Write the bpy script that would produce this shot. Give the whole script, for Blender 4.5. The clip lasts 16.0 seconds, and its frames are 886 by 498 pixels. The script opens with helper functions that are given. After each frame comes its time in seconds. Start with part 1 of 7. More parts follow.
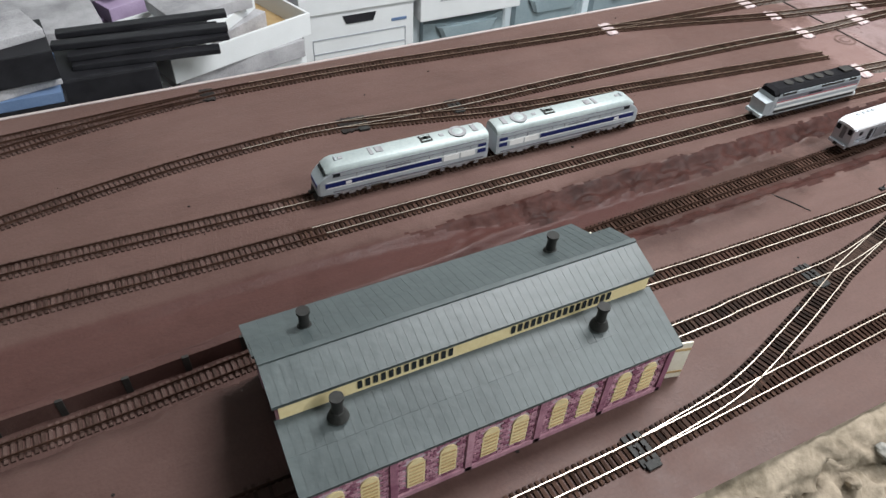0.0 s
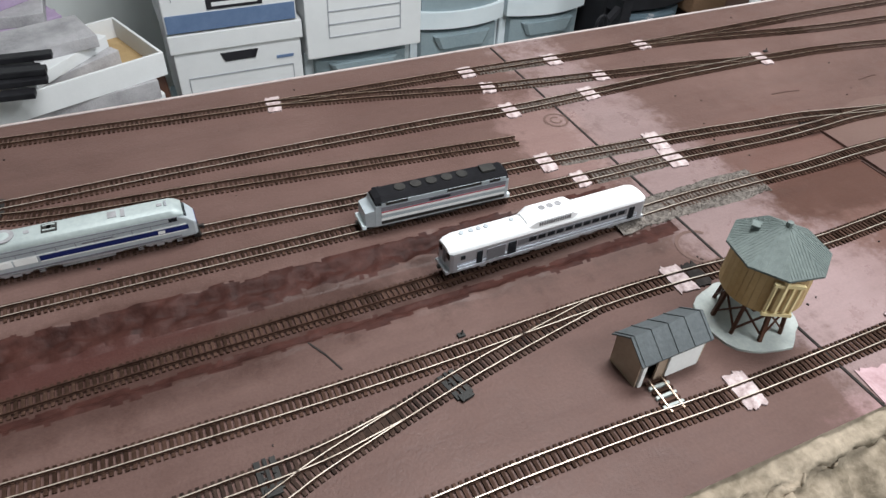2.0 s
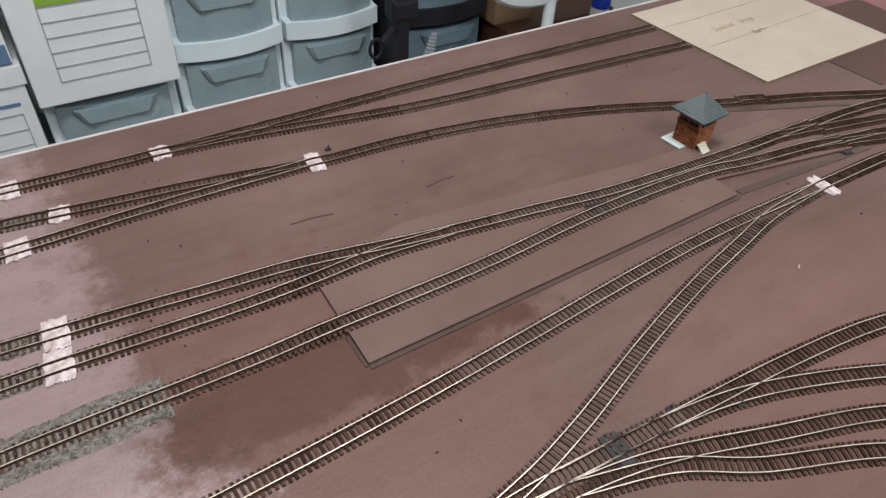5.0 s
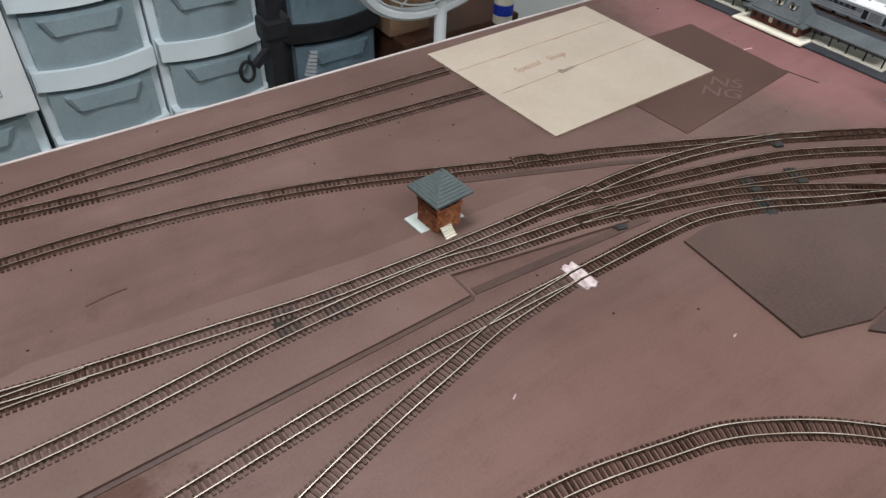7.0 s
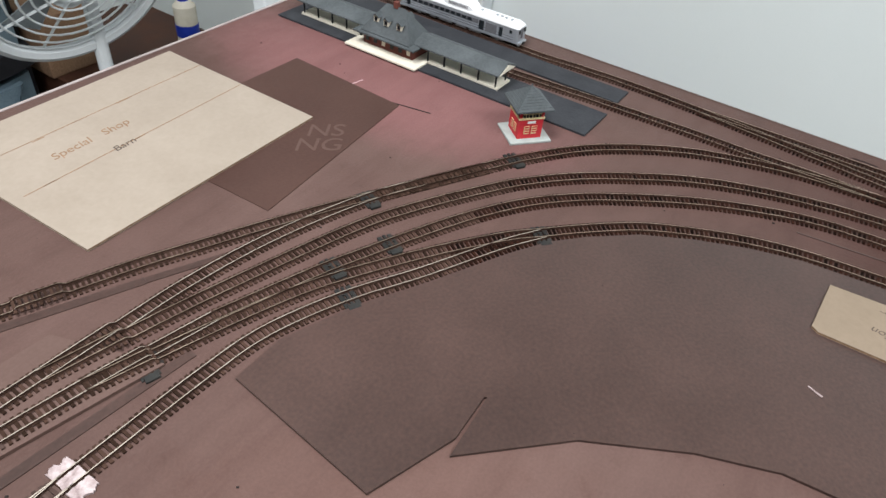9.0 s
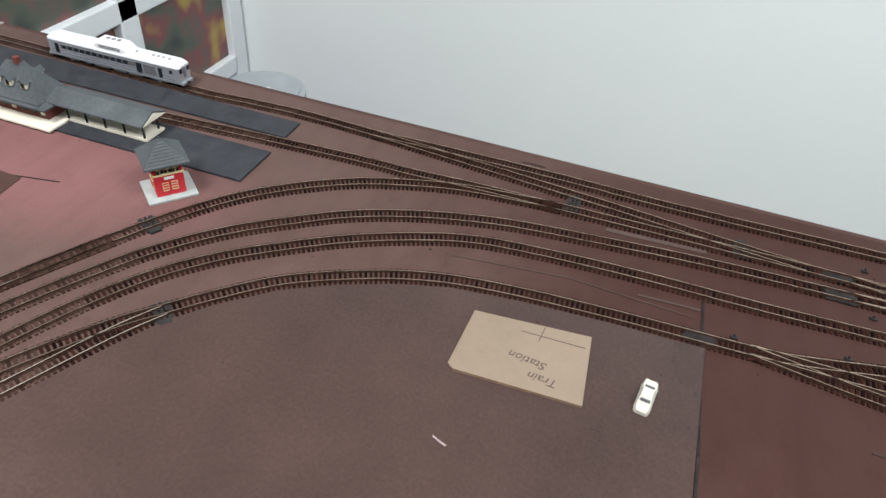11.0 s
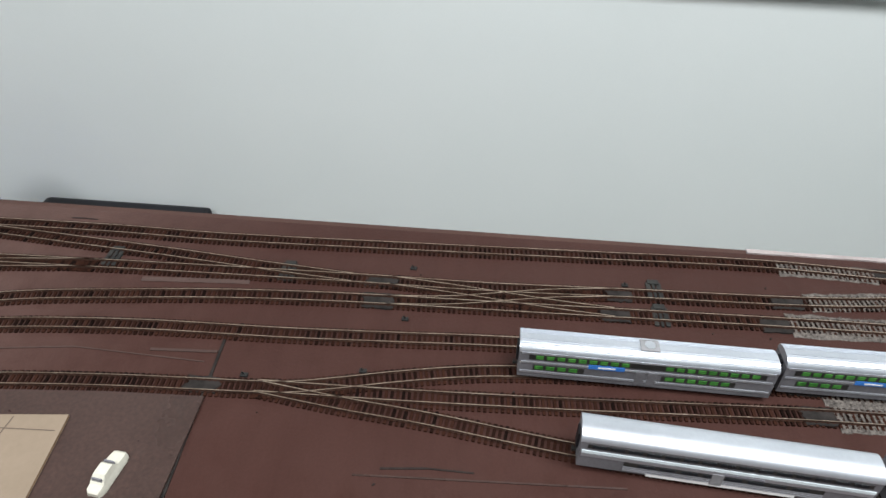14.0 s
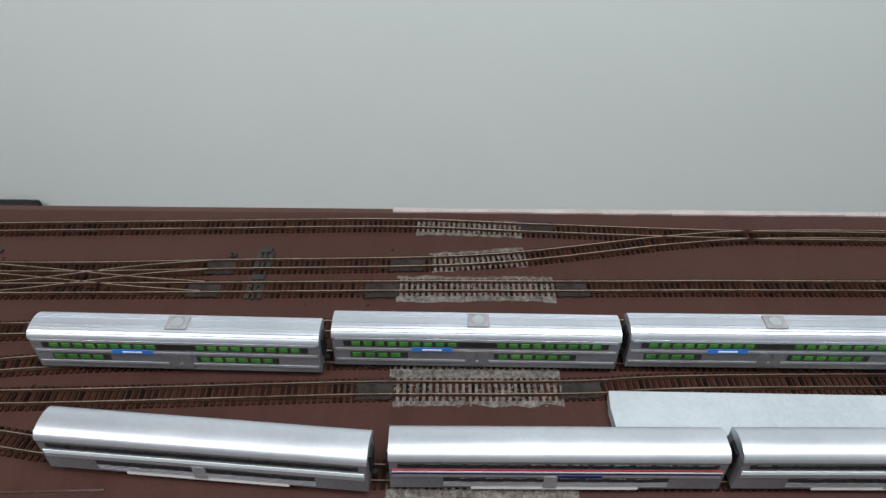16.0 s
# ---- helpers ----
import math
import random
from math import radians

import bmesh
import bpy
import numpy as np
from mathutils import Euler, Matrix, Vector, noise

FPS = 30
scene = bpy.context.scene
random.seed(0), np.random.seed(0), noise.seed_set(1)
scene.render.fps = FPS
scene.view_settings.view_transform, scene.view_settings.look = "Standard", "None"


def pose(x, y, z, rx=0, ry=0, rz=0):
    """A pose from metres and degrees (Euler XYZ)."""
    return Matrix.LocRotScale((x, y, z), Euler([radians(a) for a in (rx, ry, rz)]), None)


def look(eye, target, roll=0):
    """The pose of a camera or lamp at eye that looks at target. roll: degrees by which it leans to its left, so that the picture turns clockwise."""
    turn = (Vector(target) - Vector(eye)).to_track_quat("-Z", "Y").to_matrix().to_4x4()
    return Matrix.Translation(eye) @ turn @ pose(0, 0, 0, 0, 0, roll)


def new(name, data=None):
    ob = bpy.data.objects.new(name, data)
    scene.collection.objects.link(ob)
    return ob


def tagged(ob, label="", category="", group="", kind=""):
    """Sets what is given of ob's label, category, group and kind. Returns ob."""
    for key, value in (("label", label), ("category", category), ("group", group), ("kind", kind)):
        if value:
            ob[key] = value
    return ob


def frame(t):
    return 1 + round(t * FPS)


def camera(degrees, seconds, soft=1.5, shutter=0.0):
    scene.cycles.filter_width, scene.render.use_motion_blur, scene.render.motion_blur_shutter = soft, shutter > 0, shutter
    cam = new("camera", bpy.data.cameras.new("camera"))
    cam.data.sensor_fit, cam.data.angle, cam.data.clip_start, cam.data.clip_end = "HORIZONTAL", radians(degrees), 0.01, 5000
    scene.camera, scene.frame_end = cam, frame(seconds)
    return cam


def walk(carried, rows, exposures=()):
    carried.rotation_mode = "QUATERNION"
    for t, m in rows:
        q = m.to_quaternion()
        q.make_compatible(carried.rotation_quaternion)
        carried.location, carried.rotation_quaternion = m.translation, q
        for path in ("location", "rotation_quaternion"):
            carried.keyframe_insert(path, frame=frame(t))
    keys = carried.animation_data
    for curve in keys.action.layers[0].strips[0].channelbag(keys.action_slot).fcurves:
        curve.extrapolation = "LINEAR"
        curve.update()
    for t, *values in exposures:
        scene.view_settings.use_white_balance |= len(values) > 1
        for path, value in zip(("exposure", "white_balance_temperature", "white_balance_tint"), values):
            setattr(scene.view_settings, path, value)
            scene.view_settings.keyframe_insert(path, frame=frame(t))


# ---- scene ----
cam = camera(65.4, 16.0)
PATH = [
    (0, (0.1978, 0.0005, 0.3205), (0.5733, 0.7063, -0.4207), 3.3),
    (0.5, (0.2660, 0.0452, 0.3221), (0.7031, 0.6987, -0.4327), 4.7),
    (1, (0.3575, 0.0414, 0.3259), (0.7815, 0.7178, -0.4164), 3.2),
    (1.5, (0.4682, 0.0169, 0.3248), (0.8518, 0.7265, -0.4082), 3.6),
    (2, (0.5684, -0.0163, 0.3205), (0.9352, 0.7156, -0.3995), 3.3),
    (2.5, (0.6409, -0.0251, 0.3221), (1.0311, 0.6889, -0.4033), 2.5),
    (3, (0.7014, -0.0027, 0.3205), (1.1298, 0.6960, -0.3984), 4.5),
    (3.5, (0.7804, 0.0234, 0.3243), (1.1946, 0.7194, -0.4049), 4.8),
    (4, (0.8649, 0.0278, 0.3210), (1.2857, 0.6998, -0.4273), 3.7),
    (4.5, (0.9423, 0.0163, 0.3243), (1.3772, 0.6998, -0.4055), 3.7),
    (5, (1.0023, 0.0163, 0.3303), (1.4628, 0.6872, -0.3946), 3.6),
    (5.2, (1.0251, 0.0142, 0.3308), (1.4906, 0.6872, -0.3897), 2.8),
    (7.3, (1.2764, 0.0125, 0.3390), (1.7843, 0.6371, -0.3951), 3.4),
    (7.5, (1.3004, 0.0153, 0.3374), (1.8383, 0.6186, -0.3940), 4.3),
    (8, (1.3543, 0.0229, 0.3346), (1.9544, 0.5777, -0.3864), 4.4),
    (8.5, (1.4203, 0.0104, 0.3341), (2.0814, 0.4840, -0.3924), 5.7),
    (9, (1.4731, -0.0055, 0.3325), (2.1767, 0.4147, -0.3859), 5.8),
    (9.5, (1.5151, -0.0202, 0.3395), (2.2459, 0.3630, -0.3728), 4.6),
    (10, (1.5543, -0.0480, 0.3417), (2.3304, 0.2583, -0.3597), 5.4),
    (10.2, (1.5674, -0.0600, 0.3412), (2.3511, 0.2251, -0.3608), 5.4),
    (12.5, (1.6639, -0.2611, 0.3553), (2.4885, -0.0856, -0.3352), 4.6),
    (13, (1.6857, -0.2910, 0.3586), (2.5179, -0.1564, -0.3325), 3.8),
    (13.5, (1.6917, -0.3292, 0.3537), (2.5490, -0.2382, -0.3134), 2.5),
    (14, (1.7020, -0.3711, 0.3472), (2.5571, -0.3259, -0.3270), 2.1),
    (14.5, (1.7211, -0.4289, 0.3341), (2.5691, -0.4420, -0.3515), 2.8),
    (15, (1.7429, -0.4872, 0.3216), (2.5779, -0.5434, -0.3771), 2.5),
    (15.5, (1.7478, -0.5608, 0.3139), (2.5909, -0.5951, -0.3760), 1.9),
    (16, (1.7495, -0.6344, 0.3117), (2.5855, -0.6360, -0.3875), 0.6),
]
walk(cam, [(t, look(eye, target, roll)) for t, eye, target, roll in PATH],
     [(0, 0.46), (1.5, 0.27), (3, 0.04), (5, -0.1), (7.5, -0.12), (9, 0.1), (12.5, 0.15), (14, 0.03), (16, -0.3)])

# ---------- units: the layout is N scale; plan numbers are in model units of 0.545 m ----------
U = 0.545

# ---------- light ----------
world = bpy.data.worlds.new("room_world")
scene.world = world
world.use_nodes = True
world.node_tree.nodes["Background"].inputs[0].default_value = (0.75, 0.85, 1.0, 1)
world.node_tree.nodes["Background"].inputs[1].default_value = 0.25


def ceiling_lamp(x, y, z, sx, sy, watts, colour):
    data = bpy.data.lights.new("ceiling_light", "AREA")
    data.shape, data.size, data.size_y = "RECTANGLE", sx * U, sy * U
    data.energy, data.color = watts, colour
    ob = new("ceiling_light", data)
    ob.location = (x * U, y * U, z * U)
    return ob


ceiling_lamp(2.15, 0.9, 2.72, 1.5, 0.8, 38, (0.97, 0.98, 1.0))
ceiling_lamp(2.2, -1.2, 2.72, 1.5, 0.8, 12, (0.97, 0.98, 1.0))
ceiling_lamp(3.2, -2.0, 2.72, 0.8, 1.5, 31, (0.93, 0.97, 1.0))


# ---------- materials ----------
def nodes_of(name):
    m = bpy.data.materials.new(name)
    m.use_nodes = True
    nt = m.node_tree
    return m, nt, nt.nodes["Principled BSDF"]


def rgb(c):
    return (*c, 1.0)


def add(nt, kind, **inputs):
    n = nt.nodes.new(kind)
    for k, v in inputs.items():
        n.inputs[k.replace("_", " ")].default_value = v
    return n


def ramp(nt, src, stops):
    r = nt.nodes.new("ShaderNodeValToRGB")
    while len(r.color_ramp.elements) < len(stops):
        r.color_ramp.elements.new(0.5)
    for e, (p, c) in zip(r.color_ramp.elements, stops):
        e.position, e.color = p, rgb(c)
    nt.links.new(src, r.inputs[0])
    return r


def surface(name, a, b, rough=0.5, metal=0.0, scale=40.0, fine=400.0, bump=0.15, island=0.0, rough2=None, gloss=0.22):
    """A material that wanders between two colours at a coarse and a fine scale."""
    m, nt, bsdf = nodes_of(name)
    co = nt.nodes.new("ShaderNodeTexCoord")
    big = add(nt, "ShaderNodeTexNoise", Scale=scale, Detail=6.0, Roughness=0.6)
    small = add(nt, "ShaderNodeTexNoise", Scale=fine, Detail=3.0)
    nt.links.new(co.outputs["Object"], big.inputs["Vector"])
    nt.links.new(co.outputs["Object"], small.inputs["Vector"])
    mix = nt.nodes.new("ShaderNodeMath")
    mix.operation = "MULTIPLY_ADD"
    mix.inputs[1].default_value = 0.7
    nt.links.new(big.outputs["Fac"], mix.inputs[0])
    part2 = nt.nodes.new("ShaderNodeMath")
    part2.operation = "MULTIPLY"
    part2.inputs[1].default_value = 0.3
    nt.links.new(small.outputs["Fac"], part2.inputs[0])
    nt.links.new(part2.outputs[0], mix.inputs[2])
    fac = mix.outputs[0]
    if island:
        info = nt.nodes.new("ShaderNodeObjectInfo")
        geo = nt.nodes.new("ShaderNodeNewGeometry")
        s1 = nt.nodes.new("ShaderNodeMath")
        nt.links.new(info.outputs["Random"], s1.inputs[0])
        nt.links.new(geo.outputs["Random Per Island"], s1.inputs[1])
        fr = nt.nodes.new("ShaderNodeMath")
        fr.operation = "FRACT"
        nt.links.new(s1.outputs[0], fr.inputs[0])
        s2 = nt.nodes.new("ShaderNodeMath")
        s2.operation = "MULTIPLY_ADD"
        s2.inputs[1].default_value = island
        nt.links.new(fr.outputs[0], s2.inputs[0])
        nt.links.new(fac, s2.inputs[2])
        s3 = nt.nodes.new("ShaderNodeMath")
        s3.operation = "SUBTRACT"
        s3.inputs[1].default_value = island / 2
        nt.links.new(s2.outputs[0], s3.inputs[0])
        fac = s3.outputs[0]
    r = ramp(nt, fac, [(0.3, a), (0.7, b)])
    nt.links.new(r.outputs[0], bsdf.inputs["Base Color"])
    bsdf.inputs["Metallic"].default_value = metal
    bsdf.inputs["Specular IOR Level"].default_value = gloss
    rr = nt.nodes.new("ShaderNodeMapRange")
    rr.inputs[1].default_value, rr.inputs[2].default_value = 0.3, 0.7
    rr.inputs[3].default_value, rr.inputs[4].default_value = rough, (rough + 0.15 if rough2 is None else rough2)
    nt.links.new(big.outputs["Fac"], rr.inputs[0])
    nt.links.new(rr.outputs[0], bsdf.inputs["Roughness"])
    if bump:
        bp = add(nt, "ShaderNodeBump", Strength=bump, Distance=0.001)
        nt.links.new(small.outputs["Fac"], bp.inputs["Height"])
        nt.links.new(bp.outputs[0], bsdf.inputs["Normal"])
    return m


def table_paint():
    """Brown latex paint over foam board: bare pink where it is rubbed, darker in broad ovals."""
    m, nt, bsdf = nodes_of("layout_paint")
    co = nt.nodes.new("ShaderNodeTexCoord")
    big = add(nt, "ShaderNodeTexNoise", Scale=5.0, Detail=7.0, Roughness=0.6)
    mid = add(nt, "ShaderNodeTexNoise", Scale=38.0, Detail=8.0, Roughness=0.72)
    small = add(nt, "ShaderNodeTexNoise", Scale=520.0, Detail=3.0)
    for n in (big, mid, small):
        nt.links.new(co.outputs["Object"], n.inputs["Vector"])
    base = ramp(nt, big.outputs["Fac"], [(0.3, (0.078, 0.0455, 0.0385)), (0.55, (0.1, 0.0605, 0.052)), (0.75, (0.122, 0.077, 0.067))])
    sep = nt.nodes.new("ShaderNodeSeparateXYZ")
    nt.links.new(co.outputs["Object"], sep.inputs[0])

    def blob(cx, cy, rx, ry, soft, ragged=4.6):
        """1 inside an oval of the table, 0 outside, with a broken edge."""
        total = None
        for axis, c, r in (("X", cx, rx), ("Y", cy, ry)):
            d = nt.nodes.new("ShaderNodeMath")
            d.operation = "SUBTRACT"
            d.inputs[1].default_value = c * U
            nt.links.new(sep.outputs[axis], d.inputs[0])
            q = nt.nodes.new("ShaderNodeMath")
            q.operation = "DIVIDE"
            q.inputs[1].default_value = r * U
            nt.links.new(d.outputs[0], q.inputs[0])
            p = nt.nodes.new("ShaderNodeMath")
            p.operation = "MULTIPLY"
            nt.links.new(q.outputs[0], p.inputs[0])
            nt.links.new(q.outputs[0], p.inputs[1])
            if total is None:
                total = p.outputs[0]
            else:
                s = nt.nodes.new("ShaderNodeMath")
                nt.links.new(total, s.inputs[0])
                nt.links.new(p.outputs[0], s.inputs[1])
                total = s.outputs[0]
        w = nt.nodes.new("ShaderNodeMath")
        w.operation = "MULTIPLY_ADD"
        w.inputs[1].default_value = ragged
        nt.links.new(mid.outputs["Fac"], w.inputs[0])
        nt.links.new(total, w.inputs[2])
        mr = nt.nodes.new("ShaderNodeMapRange")
        mr.interpolation_type = "SMOOTHSTEP"
        mr.inputs[1].default_value, mr.inputs[2].default_value = 1 + ragged / 2 + soft, 1 + ragged / 2 - soft
        mr.inputs[3].default_value, mr.inputs[4].default_value = 0.0, 1.0
        nt.links.new(w.outputs[0], mr.inputs[0])
        return mr.outputs[0]

    def over(below, colour, fac, amount):
        k = nt.nodes.new("ShaderNodeMath")
        k.operation = "MULTIPLY"
        k.inputs[1].default_value = amount
        nt.links.new(fac, k.inputs[0])
        mx = nt.nodes.new("ShaderNodeMix")
        mx.data_type = "RGBA"
        nt.links.new(k.outputs[0], mx.inputs[0])
        nt.links.new(below, mx.inputs[6])
        mx.inputs[7].default_value = rgb(colour)
        return mx.outputs[2]

    c = base.outputs[0]
    c = over(c, (0.1, 0.052, 0.042), blob(1.98, 0.42, 0.24, 0.24, 0.6), 0.6)
    c = over(c, (0.055, 0.026, 0.019), blob(2.0, 0.48, 0.3, 0.06, 0.5), 0.8)
    c = over(c, (0.066, 0.042, 0.036), blob(1.5, 0.525, 0.32, 0.06, 0.6), 0.7)
    # trench floor and bank: red-brown paint with the trench's shade put into it
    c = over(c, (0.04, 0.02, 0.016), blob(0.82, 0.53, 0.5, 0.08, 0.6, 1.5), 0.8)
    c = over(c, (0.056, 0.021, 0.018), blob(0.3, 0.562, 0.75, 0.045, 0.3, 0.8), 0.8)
    # bare pink paint at the joint, its whitish sheen mixed into the colour
    bare = blob(1.738, 0.52, 0.085, 0.62, 0.7)
    bare_front = blob(1.78, 0.32, 0.11, 0.12, 0.7)
    c = over(c, (0.22, 0.158, 0.156), bare, 0.68)
    c = over(c, (0.25, 0.178, 0.178), bare_front, 0.62)
    c = over(c, (0.2, 0.13, 0.12), blob(1.62, 0.76, 0.07, 0.14, 0.5), 0.6)
    c = over(c, (0.22, 0.10, 0.1), blob(3.62, 0.72, 0.16, 0.36, 0.9, 1.2), 0.7)
    c = over(c, (0.12, 0.066, 0.054), blob(2.7, 0.16, 0.4, 0.2, 0.9, 1.0), 0.5)
    # a broad darker red-brown oval along the wall side
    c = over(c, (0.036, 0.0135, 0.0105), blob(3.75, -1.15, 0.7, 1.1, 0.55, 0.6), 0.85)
    # west of the engine shed its shadow is painted into the table colour
    c = over(c, (0.06, 0.034, 0.03), blob(0.25, 0.35, 0.4, 0.3, 0.9, 1.0), 0.6)
    c = over(c, (0.3, 0.18, 0.185), blob(1.86, 0.16, 0.2, 0.045, 0.8), 0.6)
    stretch = nt.nodes.new("ShaderNodeMapping")
    stretch.inputs["Scale"].default_value = (5.0, 42.0, 1.0)
    nt.links.new(co.outputs["Object"], stretch.inputs["Vector"])
    streak = add(nt, "ShaderNodeTexNoise", Scale=1.0, Detail=8.0, Roughness=0.7)
    nt.links.new(stretch.outputs[0], streak.inputs["Vector"])
    band = ramp(nt, streak.outputs["Fac"], [(0.3, (0.88, 0.86, 0.86)), (0.5, (1.0, 1.0, 1.0)), (0.72, (1.08, 1.08, 1.08))])
    spots = ramp(nt, mid.outputs["Fac"], [(0.28, (0.86, 0.84, 0.83)), (0.44, (1.0, 1.0, 1.0)), (0.7, (1.06, 1.06, 1.06))])
    for tone in (band, spots):
        tm = nt.nodes.new("ShaderNodeMix")
        tm.data_type, tm.blend_type = "RGBA", "MULTIPLY"
        tm.inputs[0].default_value = 1.0
        nt.links.new(c, tm.inputs[6])
        nt.links.new(tone.outputs[0], tm.inputs[7])
        c = tm.outputs[2]
    fine = ramp(nt, small.outputs["Fac"], [(0.35, (0.94, 0.94, 0.94)), (0.65, (1.04, 1.04, 1.04))])
    mul = nt.nodes.new("ShaderNodeMix")
    mul.data_type, mul.blend_type = "RGBA", "MULTIPLY"
    mul.inputs[0].default_value = 1.0
    nt.links.new(c, mul.inputs[6])
    nt.links.new(fine.outputs[0], mul.inputs[7])
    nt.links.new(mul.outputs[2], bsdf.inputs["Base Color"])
    rr = nt.nodes.new("ShaderNodeMapRange")
    rr.inputs[1].default_value, rr.inputs[2].default_value = 0.35, 0.65
    rr.inputs[3].default_value, rr.inputs[4].default_value = 0.36, 0.56
    nt.links.new(mid.outputs["Fac"], rr.inputs[0])
    # the thin paint over the section joint is glossier than the rest
    shine = nt.nodes.new("ShaderNodeMath")
    shine.operation = "MAXIMUM"
    nt.links.new(bare, shine.inputs[0])
    nt.links.new(bare_front, shine.inputs[1])
    smooth = nt.nodes.new("ShaderNodeMath")
    smooth.operation = "MULTIPLY_ADD"
    smooth.inputs[1].default_value = -0.12
    nt.links.new(shine.outputs[0], smooth.inputs[0])
    nt.links.new(rr.outputs[0], smooth.inputs[2])
    nt.links.new(smooth.outputs[0], bsdf.inputs["Roughness"])
    level = nt.nodes.new("ShaderNodeMath")
    level.operation = "MULTIPLY_ADD"
    level.inputs[1].default_value, level.inputs[2].default_value = 0.28, 0.12
    nt.links.new(shine.outputs[0], level.inputs[0])
    nt.links.new(level.outputs[0], bsdf.inputs["Specular IOR Level"])
    hs = nt.nodes.new("ShaderNodeMath")
    hs.operation = "MULTIPLY_ADD"
    hs.inputs[1].default_value = 3.0
    nt.links.new(mid.outputs["Fac"], hs.inputs[0])
    nt.links.new(small.outputs["Fac"], hs.inputs[2])
    bp = add(nt, "ShaderNodeBump", Strength=0.2, Distance=0.0012)
    nt.links.new(hs.outputs[0], bp.inputs["Height"])
    nt.links.new(bp.outputs[0], bsdf.inputs["Normal"])
    return m


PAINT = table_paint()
SHEET = surface("brown_sheet", (0.08, 0.046, 0.038), (0.122, 0.077, 0.065), 0.42, scale=9, bump=0.1)
SHEET_DARK = surface("dark_sheet", (0.028, 0.019, 0.017), (0.085, 0.05, 0.042), 0.24, scale=4, bump=0.08, gloss=0.34)
PATCH = surface("dark_paint_patch", (0.05, 0.025, 0.02), (0.075, 0.04, 0.032), 0.5, scale=10)
TIE = surface("tie_plastic", (0.022, 0.012, 0.008), (0.06, 0.034, 0.025), 0.7, scale=60, island=0.5, gloss=0.06)
TIE_RUST = surface("tie_rust", (0.006, 0.003, 0.0022), (0.032, 0.013, 0.0085), 0.75, scale=60, island=0.5, gloss=0.04)
TIE_PAINTED = surface("tie_painted", (0.042, 0.025, 0.02), (0.085, 0.054, 0.046), 0.6, scale=60, island=0.4, gloss=0.14)
TIE_DARK = surface("tie_dark", (0.016, 0.011, 0.009), (0.05, 0.032, 0.025), 0.7, scale=60, island=0.5, gloss=0.06)
RAIL = surface("nickel_rail", (0.38, 0.31, 0.25), (0.68, 0.61, 0.53), 0.3, metal=0.6, scale=25, bump=0.0)
RAIL_OLD = surface("tarnished_rail", (0.32, 0.225, 0.165), (0.74, 0.6, 0.48), 0.26, metal=0.95, scale=25, bump=0.0)
RAIL_SIDE = surface("rail_web", (0.016, 0.008, 0.006), (0.06, 0.033, 0.024), 0.6, scale=40, bump=0.0, gloss=0.05)
GRAVEL = surface("grey_ballast", (0.014, 0.012, 0.011), (0.21, 0.185, 0.165), 0.9, scale=320, fine=900, bump=0.9)
PADPINK = surface("white_filler", (0.17, 0.115, 0.11), (0.56, 0.48, 0.48), 0.55, scale=150, bump=0.5)
PADDARK = surface("dark_filler", (0.006, 0.0055, 0.005), (0.034, 0.029, 0.027), 0.65, scale=80, bump=0.5, gloss=0.12)
BAREFOAM = surface("bare_foam", (0.26, 0.16, 0.17), (0.46, 0.33, 0.35), 0.6, scale=60, bump=0.5)
FOAM = surface("pink_foam", (0.45, 0.26, 0.27), (0.7, 0.5, 0.52), 0.6, scale=30, bump=0.5)
# torn bank: dark red, with its shadow line put into the colour
BANK = surface("shaded_red_bank", (0.012, 0.0042, 0.0034), (0.062, 0.024, 0.019), 0.5, scale=26, fine=160, bump=0.8, gloss=0.1)
ROCK = surface("plaster_rock", (0.1, 0.08, 0.055), (0.36, 0.3, 0.23), 0.85, scale=50, fine=220, bump=0.9)
ROCK_GREY = surface("grey_rock", (0.09, 0.095, 0.088), (0.5, 0.48, 0.44), 0.85, scale=60, fine=260, bump=0.9)
WALLPAINT = surface("wall_paint", (0.74, 0.79, 0.78), (0.78, 0.82, 0.81), 0.6, scale=2.0, fine=300, bump=0.05)
CEIL = surface("ceiling_paint", (0.7, 0.7, 0.68), (0.78, 0.78, 0.76), 0.8, scale=3, bump=0.1)
FLOORM = surface("floor_vinyl", (0.1, 0.085, 0.07), (0.17, 0.14, 0.115), 0.5, scale=8)
EDGEWOOD = surface("edge_wood", (0.26, 0.22, 0.21), (0.42, 0.37, 0.36), 0.55, scale=30, bump=0.3)
SILVER = surface("silver_plastic", (0.44, 0.46, 0.5), (0.58, 0.61, 0.65), 0.28, metal=0.7, scale=20, bump=0.02)
SILVER_ROOF = surface("bright_silver_roof", (0.5, 0.53, 0.58), (0.62, 0.65, 0.69), 0.34, metal=0.75, scale=12, bump=0.02)
WHITE_ROOF = surface("white_silver_roof", (0.76, 0.77, 0.79), (0.86, 0.87, 0.88), 0.3, metal=0.1, scale=12, bump=0.02)
GREYSIDE = surface("grey_car_side", (0.13, 0.13, 0.14), (0.24, 0.24, 0.26), 0.35, metal=0.4, scale=30, bump=0.05)
UNDER = surface("black_underframe", (0.012, 0.012, 0.012), (0.035, 0.033, 0.03), 0.5, scale=60)
TRUCKGREY = surface("truck_grey", (0.16, 0.16, 0.165), (0.3, 0.3, 0.31), 0.45, scale=80)
DARKGLASS = surface("dark_window", (0.008, 0.01, 0.012), (0.02, 0.024, 0.028), 0.12, bump=0.0)
